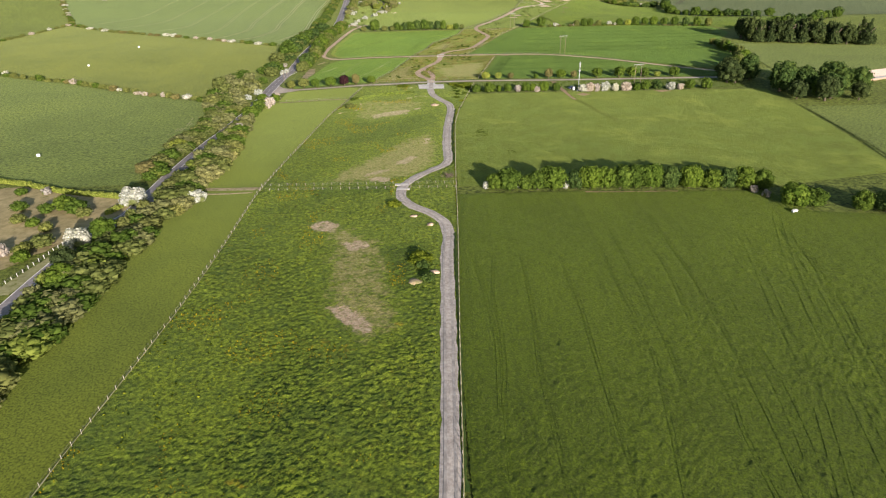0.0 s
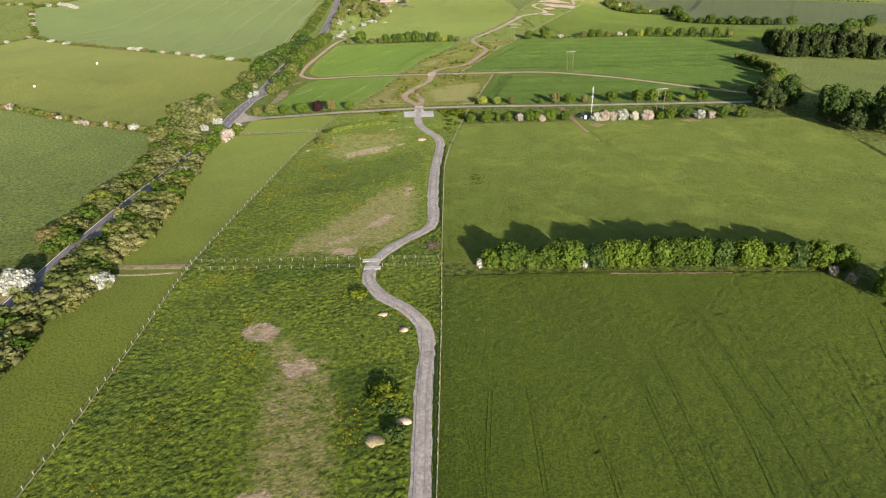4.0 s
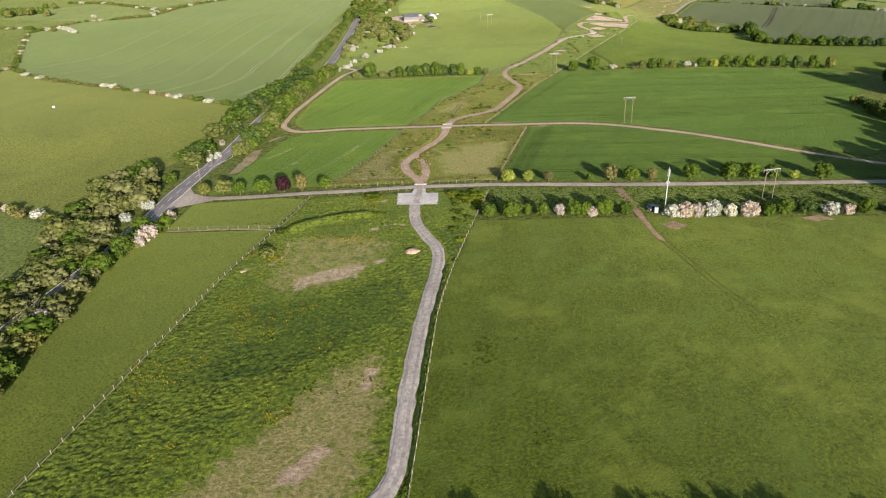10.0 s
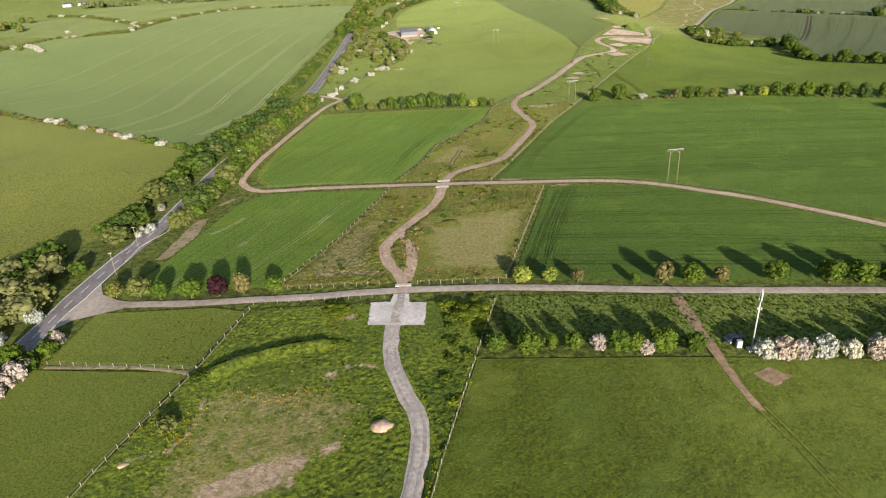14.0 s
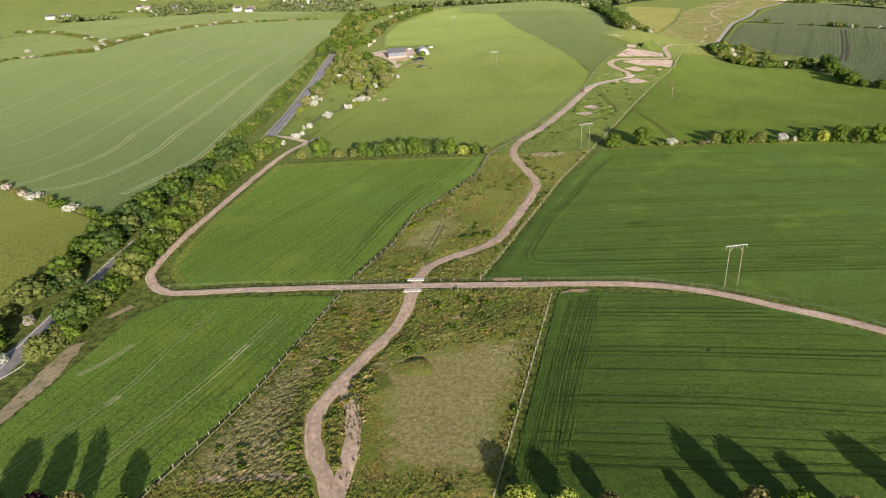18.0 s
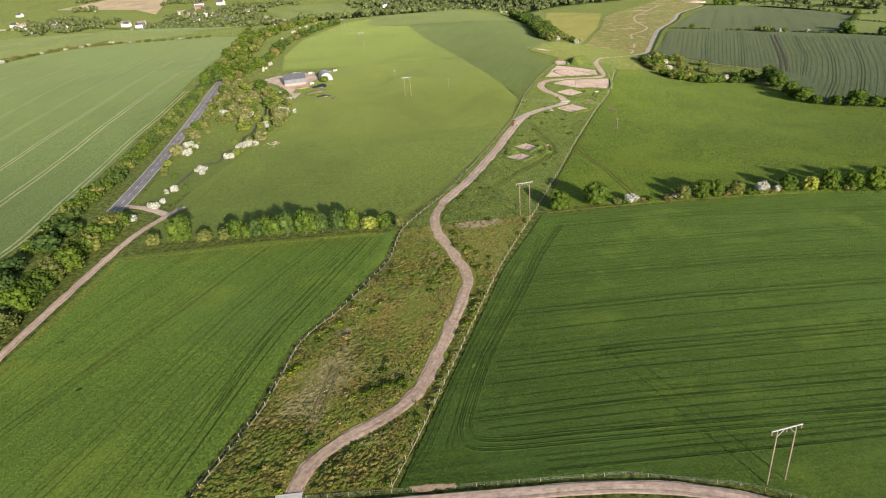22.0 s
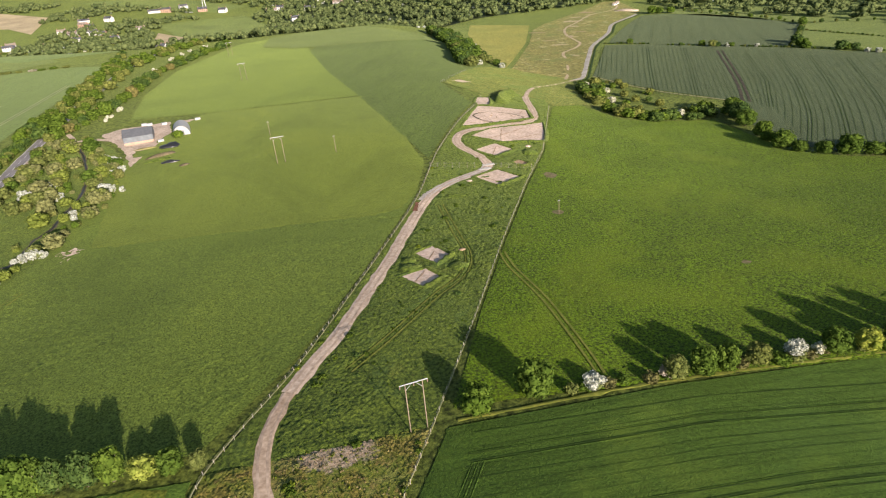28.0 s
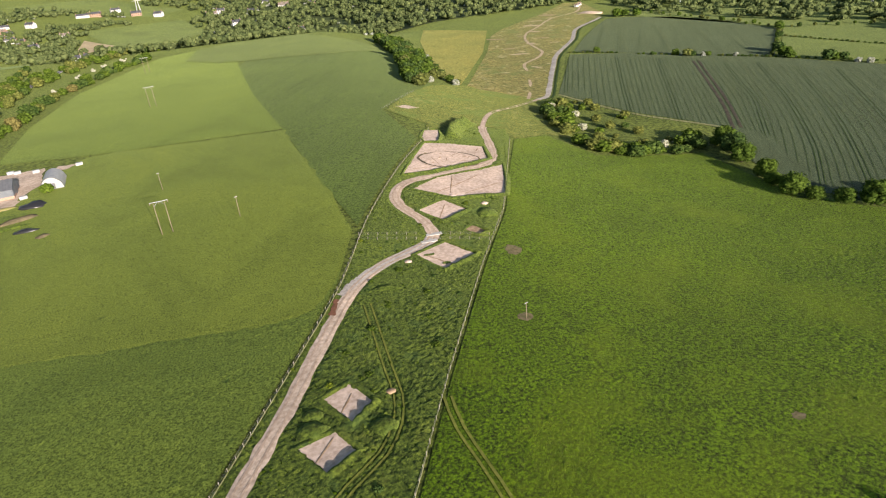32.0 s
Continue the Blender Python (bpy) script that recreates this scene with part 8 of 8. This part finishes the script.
WAYS = [smooth_line(p, 3.0) for p in (TRACK_1, TRACK_2, TRACK_3, LANE, CROSS)]
WAY_PTS = np.concatenate([np.array(w) for w in WAYS])
MEADOW_SOIL = [[(-30, 60), (-24, 62), (-20, 70), (-24, 71), (-29, 64)], [(-40, 49), (-35, 52), (-30, 56), (-33, 57.6), (-39, 52.6)], [(-19, 84), (-15.4, 86), (-15, 93), (-18, 93)], [(-53.4, 10.6), (-48.8, 14.2), (-43.3, 10.5), (-45.2, 5.3), (-50.2, 5.7)], [(-42.9, -1.5), (-36.7, -0.2), (-33.2, -4), (-39.1, -8.6)], [(-42.6, -35.3), (-38.1, -34.4), (-32.3, -40.8), (-30.1, -46.5), (-33.1, -47.3), (-38.6, -41.5)],
               [(-40.3, 123.3), (-42.1, 130), (-35.5, 135.5), (-26, 138.7), (-23.5, 137.4), (-25.4, 130.7), (-36.4, 127.3)], [(-22.3, 136.8), (-22.3, 140), (-18.5, 142.1), (-18.5, 139)], [(-37.3, 44.4), (-31.1, 43.9), (-28.6, 47.3), (-33.7, 50), (-38.6, 48.6)],
               [(-49, 153), (-48.2, 153), (-46.8, 145.1), (-49, 139), (-56.9, 136.6), (-56.9, 137.8), (-50.6, 140.4), (-48.4, 145.4)], [(-24.6, 164.4), (-13.7, 163.6), (-13.6, 162.2), (-21.6, 162.6)], [(-26.4, 162), (-23, 162), (-23, 159), (-26, 159)], [(-26, 184), (-22.6, 185), (-22.6, 181), (-26.4, 181.6)]]
MEADOW_DRY = [[(-52.7, 44.6), (-50.4, 53.1), (-45.1, 61.7), (-37.9, 71.4), (-32.1, 81.4), (-25.5, 92.8), (-15, 100), (-11.6, 86), (-12.6, 71), (-14, 60), (-18.5, 52.4), (-24.4, 48), (-37.3, 44.4)],
              [(-51.7, 155.7), (-39.5, 159.1), (-23.6, 158.4), (-15, 151.4), (-18.2, 139.9), (-25.3, 130), (-30.6, 125.6), (-40.2, 121), (-51.4, 124.8), (-50.9, 134.1), (-48.9, 141)], [(-52, 16), (-40, 8), (-30, -2), (-26, -30), (-24, -44), (-32, -52), (-44, -36), (-46, -5)]]
MEADOW_RANK = [[(-1.5, 170), (8, 188), (2, 190), (-4, 176)], [(-5, 160), (4, 168), (3.5, 147), (-0.6, 134), (-2.2, 147), (-9, 160)], [(-8.8, 54), (-5.4, 111), (-2.4, 134), (-1.4, 134), (-4.4, 111), (-7.4, 54)], [(-15, -90), (-11.4, 5), (-9.4, 5), (-13.4, -90)], [(-24, 43), (-14, 49), (-8, 58), (-8, 43)],
               [(-56, 110), (-20, 104), (-10, 118), (-14, 132), (-30, 122), (-50, 118)], [(-60, 86), (-38, 90), (-22, 100), (-24, 112), (-46, 104)], [(-56, 30), (-30, 34), (-28, 41), (-58, 41)], [(-30, -4), (-18, -2), (-16, -26), (-26, -30)]]
BARE = MEADOW_SOIL[3:8] + [[(-8, 206), (14, 207), (21, 232), (8, 236), (-8, 230), (-10, 215)], [(-21, 178), (-5, 178), (-5, 195), (-21, 191)]]
MEADOW_BARE = MEADOW_SOIL + BARE[6:7]
BARE += [[(119.1, 526.9), (122.5, 529.6), (125.9, 523.4), (121.8, 522.7)], [(126, 612.6), (126.4, 620.4), (129.8, 630.2), (136.6, 631.6), (134.4, 621), (131.8, 612.4)], [(63, 448), (70.5, 450.5), (74, 444), (68, 440)], [(69, 461), (75, 464.5), (79, 457), (74, 452)], [(101, 516), (111, 520.5), (118, 511), (107, 505)],
        [(108, 544), (118, 550), (124, 541), (114, 534.5)], [(107, 560), (121, 572), (151, 584), (141, 552), (122, 551)], [(109, 574), (125, 611), (150, 607), (147, 589), (127, 578)], [(41, 391), (48, 394), (56, 392.5), (50, 388.5)]]


DRY = [[(-56, 44), (-47, 57), (-38, 72), (-20, 85), (-11, 78), (-13, 62), (-23, 50), (-34, 45)], [(-52, 20), (-40, 16), (-30, 2), (-28, -30), (-22, -40), (-30, -52), (-44, -38), (-46, -5)], [(-50, 118), (-47, 140), (-38, 152), (-22, 150), (-18, 134), (-26, 122), (-38, 116)], [(10, 312), (20, 318), (26, 335), (20, 345), (8, 330)], [(-10, 204), (13, 206), (21, 236), (6, 244), (-6, 236), (-9, 222)]]


def clear_of_tracks(x, y):
    if any(inside(x, y, b) for b in DRY):
        return False
    if np.min((WAY_PTS[:, 0] - x) ** 2 + (WAY_PTS[:, 1] - y) ** 2) < 6.5:
        return False
    return not any(inside(x, y, b) for b in BARE)


def patchy(level, scale):
    return lambda x, y: clear_of_tracks(x, y) and noise.noise((x * scale, y * scale, 8.0)) > level


# ---- standing grass with real relief ----
def value_noise(x, y, seed):
    """Smooth noise from 0 to 1 at many plan points."""
    xi, yi = np.floor(x).astype(np.int64), np.floor(y).astype(np.int64)
    fx, fy = x - xi, y - yi
    fx, fy = fx * fx * (3 - 2 * fx), fy * fy * (3 - 2 * fy)

    def corner(i, j):
        h = (i * 374761393 + j * 668265263 + seed * 974711) & 0xFFFFFFFF
        h = ((h ^ (h >> 13)) * 1274126177) & 0xFFFFFFFF
        return ((h ^ (h >> 16)) & 0xFFFF) / 65535.0

    a = corner(xi, yi) * (1 - fx) + corner(xi + 1, yi) * fx
    b = corner(xi, yi + 1) * (1 - fx) + corner(xi + 1, yi + 1) * fx
    return a * (1 - fy) + b * fy


def layered(x, y, seed, octaves=3):
    total, amount = 0, 0
    for k in range(octaves):
        w = 0.58**k
        c, s = math.cos(k * 0.9), math.sin(k * 0.9)
        total = total + w * value_noise((x * c - y * s) * 2**k, (x * s + y * c) * 2**k, seed + k)
        amount += w
    return total / amount


def sm_all(a, b, v):
    t = np.clip((v - a) / (b - a), 0, 1)
    return t * t * (3 - 2 * t)


def height_all(x, y):
    z = 3.0 * np.exp(-(((x - 70) / 60) ** 2) - ((y - 575) / 60) ** 2)
    z += 8.5 * sm_all(480, 690, y) * sm_all(210, 100, x)
    z -= 12.0 * sm_all(105, 250, x) * sm_all(380, 520, y)
    z -= 30.0 * sm_all(1000, 1200, y) * sm_all(260, 120, x)
    z += 85.0 * sm_all(1150, 2300, y)
    z += 8.0 * sm_all(-120, -320, x) * sm_all(600, 1000, y)
    return z - 2.5 * sm_all(-45, -100, x) * sm_all(60, 140, y) * sm_all(320, 240, y)


def near_line(x, y, line):
    best = np.full(len(x), 1e9)
    for (x0, y0), (x1, y1) in zip(line, line[1:]):
        dx, dy = x1 - x0, y1 - y0
        t = np.clip(((x - x0) * dx + (y - y0) * dy) / (dx * dx + dy * dy + 1e-9), 0, 1)
        best = np.minimum(best, np.hypot(x - x0 - t * dx, y - y0 - t * dy))
    return best


WAY_LINES = [smooth_line(p, 4.0) for p in (TRACK_1, TRACK_2, TRACK_3, LANE, CROSS)]


def sward(name, poly, cell, amp, mat, label, seed=0, heading=0.0, long=0.35, short=0.75, thin=(), bare=(), ways=True, ruts=(), base=0.08, worn=(), ragged=1.2, dry=(), soil=(), rank=()):
    """Standing grass: a fine sheet whose clumps lean and rise, thin over dry ground and gone on bare soil and tracks."""
    xs, ys = [p[0] for p in poly], [p[1] for p in poly]
    nx, ny = int((max(xs) - min(xs)) / cell) + 1, int((max(ys) - min(ys)) / cell) + 1
    rng = np.random.default_rng(seed)
    gx, gy = np.meshgrid(min(xs) + cell * np.arange(nx), min(ys) + cell * np.arange(ny))
    x = gx.ravel() + cell * 0.3 * rng.uniform(-1, 1, nx * ny)
    y = gy.ravel() + cell * 0.3 * rng.uniform(-1, 1, nx * ny)
    deep = depth_in(x, y, poly)
    c, s = math.cos(radians(heading)), math.sin(radians(heading))
    u, v = x * c + y * s, -x * s + y * c
    n = layered(u * long + 1.5 * value_noise(x * 0.05, y * 0.05, 91), v * short + 1.5 * value_noise(x * 0.05, y * 0.05, 92), seed)
    n = 0.6 * n + 0.4 * layered(x * short * 1.25, y * short * 1.25, seed + 7)
    n = np.clip((n - 0.30) / 0.40, 0, 1)
    patch = layered(x * 0.045, y * 0.045, seed + 50)
    full = 0.45 + 1.1 * np.clip((patch - 0.3) / 0.4, 0, 1)
    lift = np.full(len(x), base)
    for p, left in thin:
        f = sm_all(-6, 3, depth_in(x, y, p) + 11 * (patch - 0.5))
        full *= 1 - (1 - left) * f
        lift -= 0.01 * (1 - left) * f
    for p in bare:
        d = depth_in(x, y, p) + ragged * (n - 0.5) + ragged * 1.5 * (value_noise(x * 0.4, y * 0.4, 33) - 0.5)
        full *= 1 - sm_all(-1.0, 0.8, d)
        lift -= 0.01 * sm_all(-1.0, 0.8, d)
    if ways:
        for line in WAY_LINES:
            if max(p[1] for p in line) < min(ys) or min(p[1] for p in line) > max(ys):
                continue
            f = 1 - sm_all(1.9, 3.4, near_line(x, y, line) + 0.9 * (n - 0.5))
            full *= 1 - f
            lift -= 0.10 * f
    for line in ruts:
        f = 1 - sm_all(0.15, 0.65, near_line(x, y, line))
        full *= 1 - 0.6 * f
    for line, half in worn:
        f = 1 - sm_all(half, half + 0.8, near_line(x, y, line) + 0.5 * (n - 0.5))
        full *= 1 - f
        lift -= 0.10 * f
    lift -= 0.12 * (1 - sm_all(0.0, 1.0, deep))
    z = height_all(x, y) + lift + amp * full * n
    lean = 0.5 * amp * full * n
    v3 = np.stack([x - 0.4 * lean, y + lean, z], 1)
    layers = {}
    for layer, outlines, soft in (("dry", dry, 6.0), ("soil", soil, 1.8), ("rank", rank, 2.5)):
        if outlines:
            layers[layer] = np.max([share * sm_all(-soft, soft, depth_in(x, y, p)) for p, share in ((q if isinstance(q, tuple) else (q, 1.0)) for q in outlines)], axis=0)
    i = np.arange((ny - 1) * (nx - 1))
    a = (i // (nx - 1)) * nx + i % (nx - 1)
    ok = (deep > -cell * 0.5)
    ok = ok[a] & ok[a + 1] & ok[a + nx] & ok[a + nx + 1]
    a = a[ok]
    f = np.concatenate([np.stack([a, a + 1, a + nx + 1], 1), np.stack([a, a + nx + 1, a + nx], 1)])
    used = np.unique(f)
    remap = np.zeros(len(v3), np.int64)
    remap[used] = np.arange(len(used))
    me = quick_mesh(name, v3[used], remap[f], M[mat])
    for layer, values in layers.items():
        me.attributes.new(layer, "FLOAT", "POINT").data.foreach_set("value", values[used].astype(np.float32))
    me.shade_smooth()
    return tagged(new(name, me), label, "grass", kind="stuff")


MUDDY = [[(126, 511), (127, 513), (129, 514), (131, 513), (132, 511), (131, 508.4), (129, 507.4), (127, 508.6)], [(117.6, 475), (118, 477), (120, 477.6), (121.6, 476.4), (121.4, 474.6), (119.4, 473.6)], [(153.4, 426), (154, 427), (155.4, 427.2), (156.4, 426), (155.4, 425), (154, 425)]]
MOWN = [(-36, 503), (0, 499.6), (33, 496.7), (60, 494.6), (70, 497), (77, 510), (85, 538), (79, 577), (67, 655), (25, 658), (-18, 660), (-30, 640), (-44, 575), (-40, 540)]
MEADOW = FENCE_L + FENCE_R[::-1]
THIN = [(MEADOW_DRY[0], 0.22), (MEADOW_DRY[2], 0.45), (MEADOW_DRY[1], 0.24), ([(-21, 178), (-5, 178), (-5, 195), (-21, 191)], 0.0)]
RUTS = [[(-28, -125), (-38, -70), (-43, -30), (-45, -12)], [(-26, -125), (-36, -70), (-41, -30), (-43, -12)], [(-38.4, -69.2), (-33.2, -63.5), (-28.4, -59.9), (-22, -58.2), (-17.2, -56.4)], [(-37.4, -67.4), (-32, -61.6), (-27.4, -58.4), (-21.6, -56.4), (-17.6, -54.8)], [(-20.2, -72), (-19.4, -62.5), (-20.7, -53)], [(-48, 6), (-50, -4), (-51, -14)]]
sward("meadow_grass", MEADOW, 0.34, 0.22, "meadow", "long wind-laid meadow grass in clumps", 1, -14, 1.0, 2.2, THIN, MEADOW_BARE, True, RUTS, ragged=2.5, dry=[(MEADOW_DRY[0], 0.88), *((p, 0.74) for p in MEADOW_DRY[1:])], soil=MEADOW_SOIL, rank=MEADOW_RANK)
tufts("meadow_grass_low", MEADOW, 5000, 0.20, 0.5, 0.30, "tuft", "short rough meadow grass", clear_of_tracks, 2)
tufts("buttercups", MEADOW, 20000, 0.40, 0.62, 0.10, "buttercup", "drifts of orange-yellow meadow flowers", lambda x, y: clear_of_tracks(x, y) and not any(inside(x, y, b) for b in DRY) and x < -24 and noise.noise((x * 0.09, y * 0.07, 2.0)) > 0.20, 3)
STRIP_2 = FENCE_L2 + [(-24, 270), (31, 270)] + FENCE_R2[::-1]
STRIP_3 = FENCE_L3[:6] + FENCE_R3[:4][::-1]
STRIP_4 = FENCE_L3[5:] + [(150, 640), (172, 640)] + FENCE_R3[3:][::-1]
CURVE = [(46, 408), (55, 417), (64, 427), (71.7, 435.5), (78.5, 441.5), (82.7, 449), (84.3, 457), (84, 466), (83.7, 479), (83.3, 495)]
STRIP_DRY = [[(-42, 203), (-20, 203.5), (-23, 214), (-25, 226), (-22, 240), (-30, 238), (-36, 222)], [(-10.7, 238.5), (1.9, 241.8), (16.3, 245.2), (24, 246.8), (22, 235.6), (16.5, 220.1), (14, 205), (5.7, 205), (-4, 206), (-7, 216), (-6.6, 226.5)], [(-12, 296), (-2, 318), (6, 322), (5, 304.6), (-0.7, 292)]]
STRIP_SOIL = [[(33.2, 394), (35, 387.3), (40.1, 386.8), (45.4, 387.3), (50.1, 384), (50.2, 379.8), (40.5, 377.8), (34.2, 381)], [(-2, 324), (3, 327), (6, 327), (3, 324)], [(5, 256), (8.3, 256), (8.3, 254.4), (5, 254.4)], [(-13.7, 259.6), (-11.2, 260), (-11.2, 258), (-13.7, 258)], [(-37, 203), (-17.5, 204.4), (-17.5, 206), (-37, 205)],
              [(25.4, 363.4), (27.4, 363.4), (27.4, 361), (25.4, 361)], [(27.4, 346.4), (29.6, 346.4), (29.6, 344), (27.4, 344)], [(-25.8, 237.2), (-17.6, 238.7), (-19, 241), (-25.6, 239.4)]]
STRIP_RANK = [[(-8.2, 248), (1.7, 249), (2, 245), (-8, 244)], [(-13, 234), (-5.4, 235), (-5.4, 229), (-12.4, 226)], [(8, 307), (17, 308), (17, 303), (8, 302)], [(8, 362), (18, 361), (13, 347), (6, 350)], [(-44, 206), (-26, 208), (-20, 222), (-30, 240), (-36, 226)], [(8, 250), (26, 254), (27, 262), (8, 264)]]
for k, poly in enumerate((STRIP_2, STRIP_3)):
    sward("rough_weeds", poly, 0.33, 0.30, "brownmeadow", "rough brown weeds and dead grass", 70 + k, -10, 2.4, 2.7, (([(-10, 204), (13, 206), (21, 236), (6, 244), (-6, 236), (-9, 222)], 0.12),), (), worn=(([(-12, 200), (-11.5, 209), (-12, 218), (-15, 228), (-18, 232)], 1.9),), dry=STRIP_DRY, soil=STRIP_SOIL, rank=STRIP_RANK)
    tufts("weeds", poly, 3200, 0.12, 0.55, 0.30, "weed", "green weeds in the rough ground", patchy(-0.05, 0.11), 20 + k)
    tufts("dead_stalks", poly, 9000, 0.15, 0.55, 0.28, "tuft_brown", "brown dead stalks and weeds", patchy(-0.15, 0.06), 10 + k)
POOL = []
for k in range(2600):
    x, y = RND.uniform(-46, 62), RND.uniform(201, 385)
    if not (inside(x, y, STRIP_2) or inside(x, y, STRIP_3)) or not clear_of_tracks(x, y) or noise.noise((x * 0.07, y * 0.05, 9.0)) < 0.0 or inside(x, y, STRIP_DRY[1]):
        continue
    h = RND.uniform(0.35, 1.0)
    shrub(x, y, h, h * RND.uniform(0.8, 1.5), RND.choice(("weed_dark", "weed", "weed_dark", "leaf_olive", "tuft_brown", "leaf_scrub")), leaves=90)
for k in range(900):
    x, y = RND.uniform(30, 160), RND.uniform(395, 640)
    if not inside(x, y, STRIP_4) or not clear_of_tracks(x, y) or noise.noise((x * 0.06, y * 0.05, 3.0)) < 0.02 or any(depth_in(np.array([x]), np.array([y]), p)[0] > -1.5 for p in BARE[7:]):
        continue
    h = RND.uniform(0.3, 0.9)
    shrub(x, y, h, h * RND.uniform(0.8, 1.5), RND.choice(("weed_dark", "weed", "weed_dark", "leaf_dark")), leaves=90)
join_pool("strip_weeds", "clumps of dark weeds and brambles in the rough ground", "weeds")
POOL = []
for k in range(90):
    x, y = (RND.gauss(6, 2.4), RND.gauss(98, 2.6)) if k % 6 else (RND.gauss(15.7, 1.2), RND.gauss(71.2, 1.2))
    h = RND.uniform(0.2, 0.45)
    shrub(x, y, h, h * RND.uniform(0.8, 1.3), "weed_dark", leaves=90)
for k in range(260):
    x, y = RND.uniform(75, 240), RND.uniform(392, 590)
    if inside(x, y, [(70, 392), (215, 370), (240, 500), (240, 580), (170, 615), (100, 455)]):
        h = RND.uniform(0.12, 0.3)
        shrub(x, y, h, h * RND.uniform(0.9, 1.7), RND.choice(("weed_dark", "weed")), leaves=90)
join_pool("pasture_tussocks", "dark tussocks and nettle clumps in the grazed pastures", "tussocks")
POOL = None
sward("excavation_grass", STRIP_4, 0.40, 0.26, "roughgreen", "rough green grass round the excavations", 80, -20, 1.3, 1.8, (), BARE[6:], worn=[([(x + d, y - 0.4 * d) for x, y in CURVE], 0.25) for d in (-0.9, 0.9)])
tufts("rough_grass", STRIP_4, 3000, 0.25, 0.6, 0.36, "tuft_tall", "rough green grass and weeds round the excavations", patchy(-0.25, 0.06), 30)
sward("ley_grass", [(-13, -110), (-12, -50), (-9, 7), (-7, 31), (28, 30), (92, 25), (97, 8), (150, -4), (150, -110)], 0.50, 0.15, "ley", "tall standing grass of the ley", 40, 84, 1.2, 1.5, (), (), False, LEY_RUTS + LEY_FAINT)
sward("pasture_grass", [(-6, 40), (-4, 111), (-1, 133), (6, 165), (100, 161), (150, 156), (146, 38), (95, 30)], 0.6, 0.09, "pasture", "grazed pasture grass with tussocks", 50, 10, 0.95, 1.3, (), (), False, worn=(([(54, 188), (55, 176), (55.5, 165), (56, 158), (56.5, 152), (57.5, 147)], 0.7), ([(62, 158), (64, 157)], 1.6), ([(102, 159), (107, 159)], 1.6)))
sward("pasture_grass_north", [(66, 390), (162, 379), (215, 367), (243, 360), (246, 588), (200, 598), (170, 622), (137, 539), (97, 460), (80, 423)], 0.55, 0.11, "pasture_north", "grazed pasture grass with tussocks", 51, 10, 1.5, 1.8, (), MUDDY, False, worn=tuple(([(x + d, y) for x, y in line], 0.42) for line in ([(98, 391), (98, 400), (97, 423), (94, 443), (94, 453)],) for d in (-0.75, 0.75)))
sward("hill_grass", [(-66, 394), (16, 392), (50, 449), (77, 509), (80, 577), (66, 650), (-18, 655), (-44, 575), (-50, 500)], 0.62, 0.14, "hill", "long hillside pasture grass", 52, -15, 0.75, 1.3, (), [MOWN], False)
sward("mown_grass", MOWN, 0.9, 0.06, "mown", "short mown hillside grass", 53, -15, 0.9, 1.3, (), (), False, (), 0.13)
tufts("verge_grass", [(12, 170), (58, 168), (150, 163), (150, 184), (60, 188), (12, 191)], 5000, 0.1, 0.4, 0.34, "tuft_tall", "verge grass between hedge and lane", None, 61)
tufts("paddock_grass", [(-93, 172), (-56, 166), (-52, 186), (-92, 190)], 500, 0.06, 0.2, 0.30, "tuft", "paddock grass", None, 62)
tufts("track_edge_grass", [(-9, 6), (-8, 54), (-5, 111), (-3, 140), (-6, 160), (-1, 133), (-4, 111), (-7, 54)], 1500, 0.2, 0.6, 0.3, "tuft", "long grass along the fence", clear_of_tracks, 63)

for k, (poly, mat, head) in enumerate((
    ([(-90, 200), (-47, 199), (-36, 227), (-25, 268), (-70, 270), (-78, 262)], "barley_up", 66),
    ([(16, 200), (60, 196), (110, 193), (150, 190), (150, 205), (107, 235), (88, 252), (69, 262), (33, 267)], "barley", 2),
    ([(-72, 277), (-24, 276), (-15, 300), (-10, 323), (-1, 337), (11, 361), (16, 383), (-26, 385), (-73, 384), (-79, 330), (-80, 292)], "barley_up", 66),
    ([(14, 274), (53, 272), (70, 267), (90, 256), (112, 238), (150, 212), (190, 236), (182, 284), (200, 330), (200, 366), (179, 374), (112, 383), (64, 384), (45, 349), (21, 291)], "barley", 2))):
    sward("cereal_crop", poly, 0.85, 0.06, mat, "young cereal crop standing in drilled rows", 90 + k, head, 0.10, 0.9, (), (), False, (), 0.10)
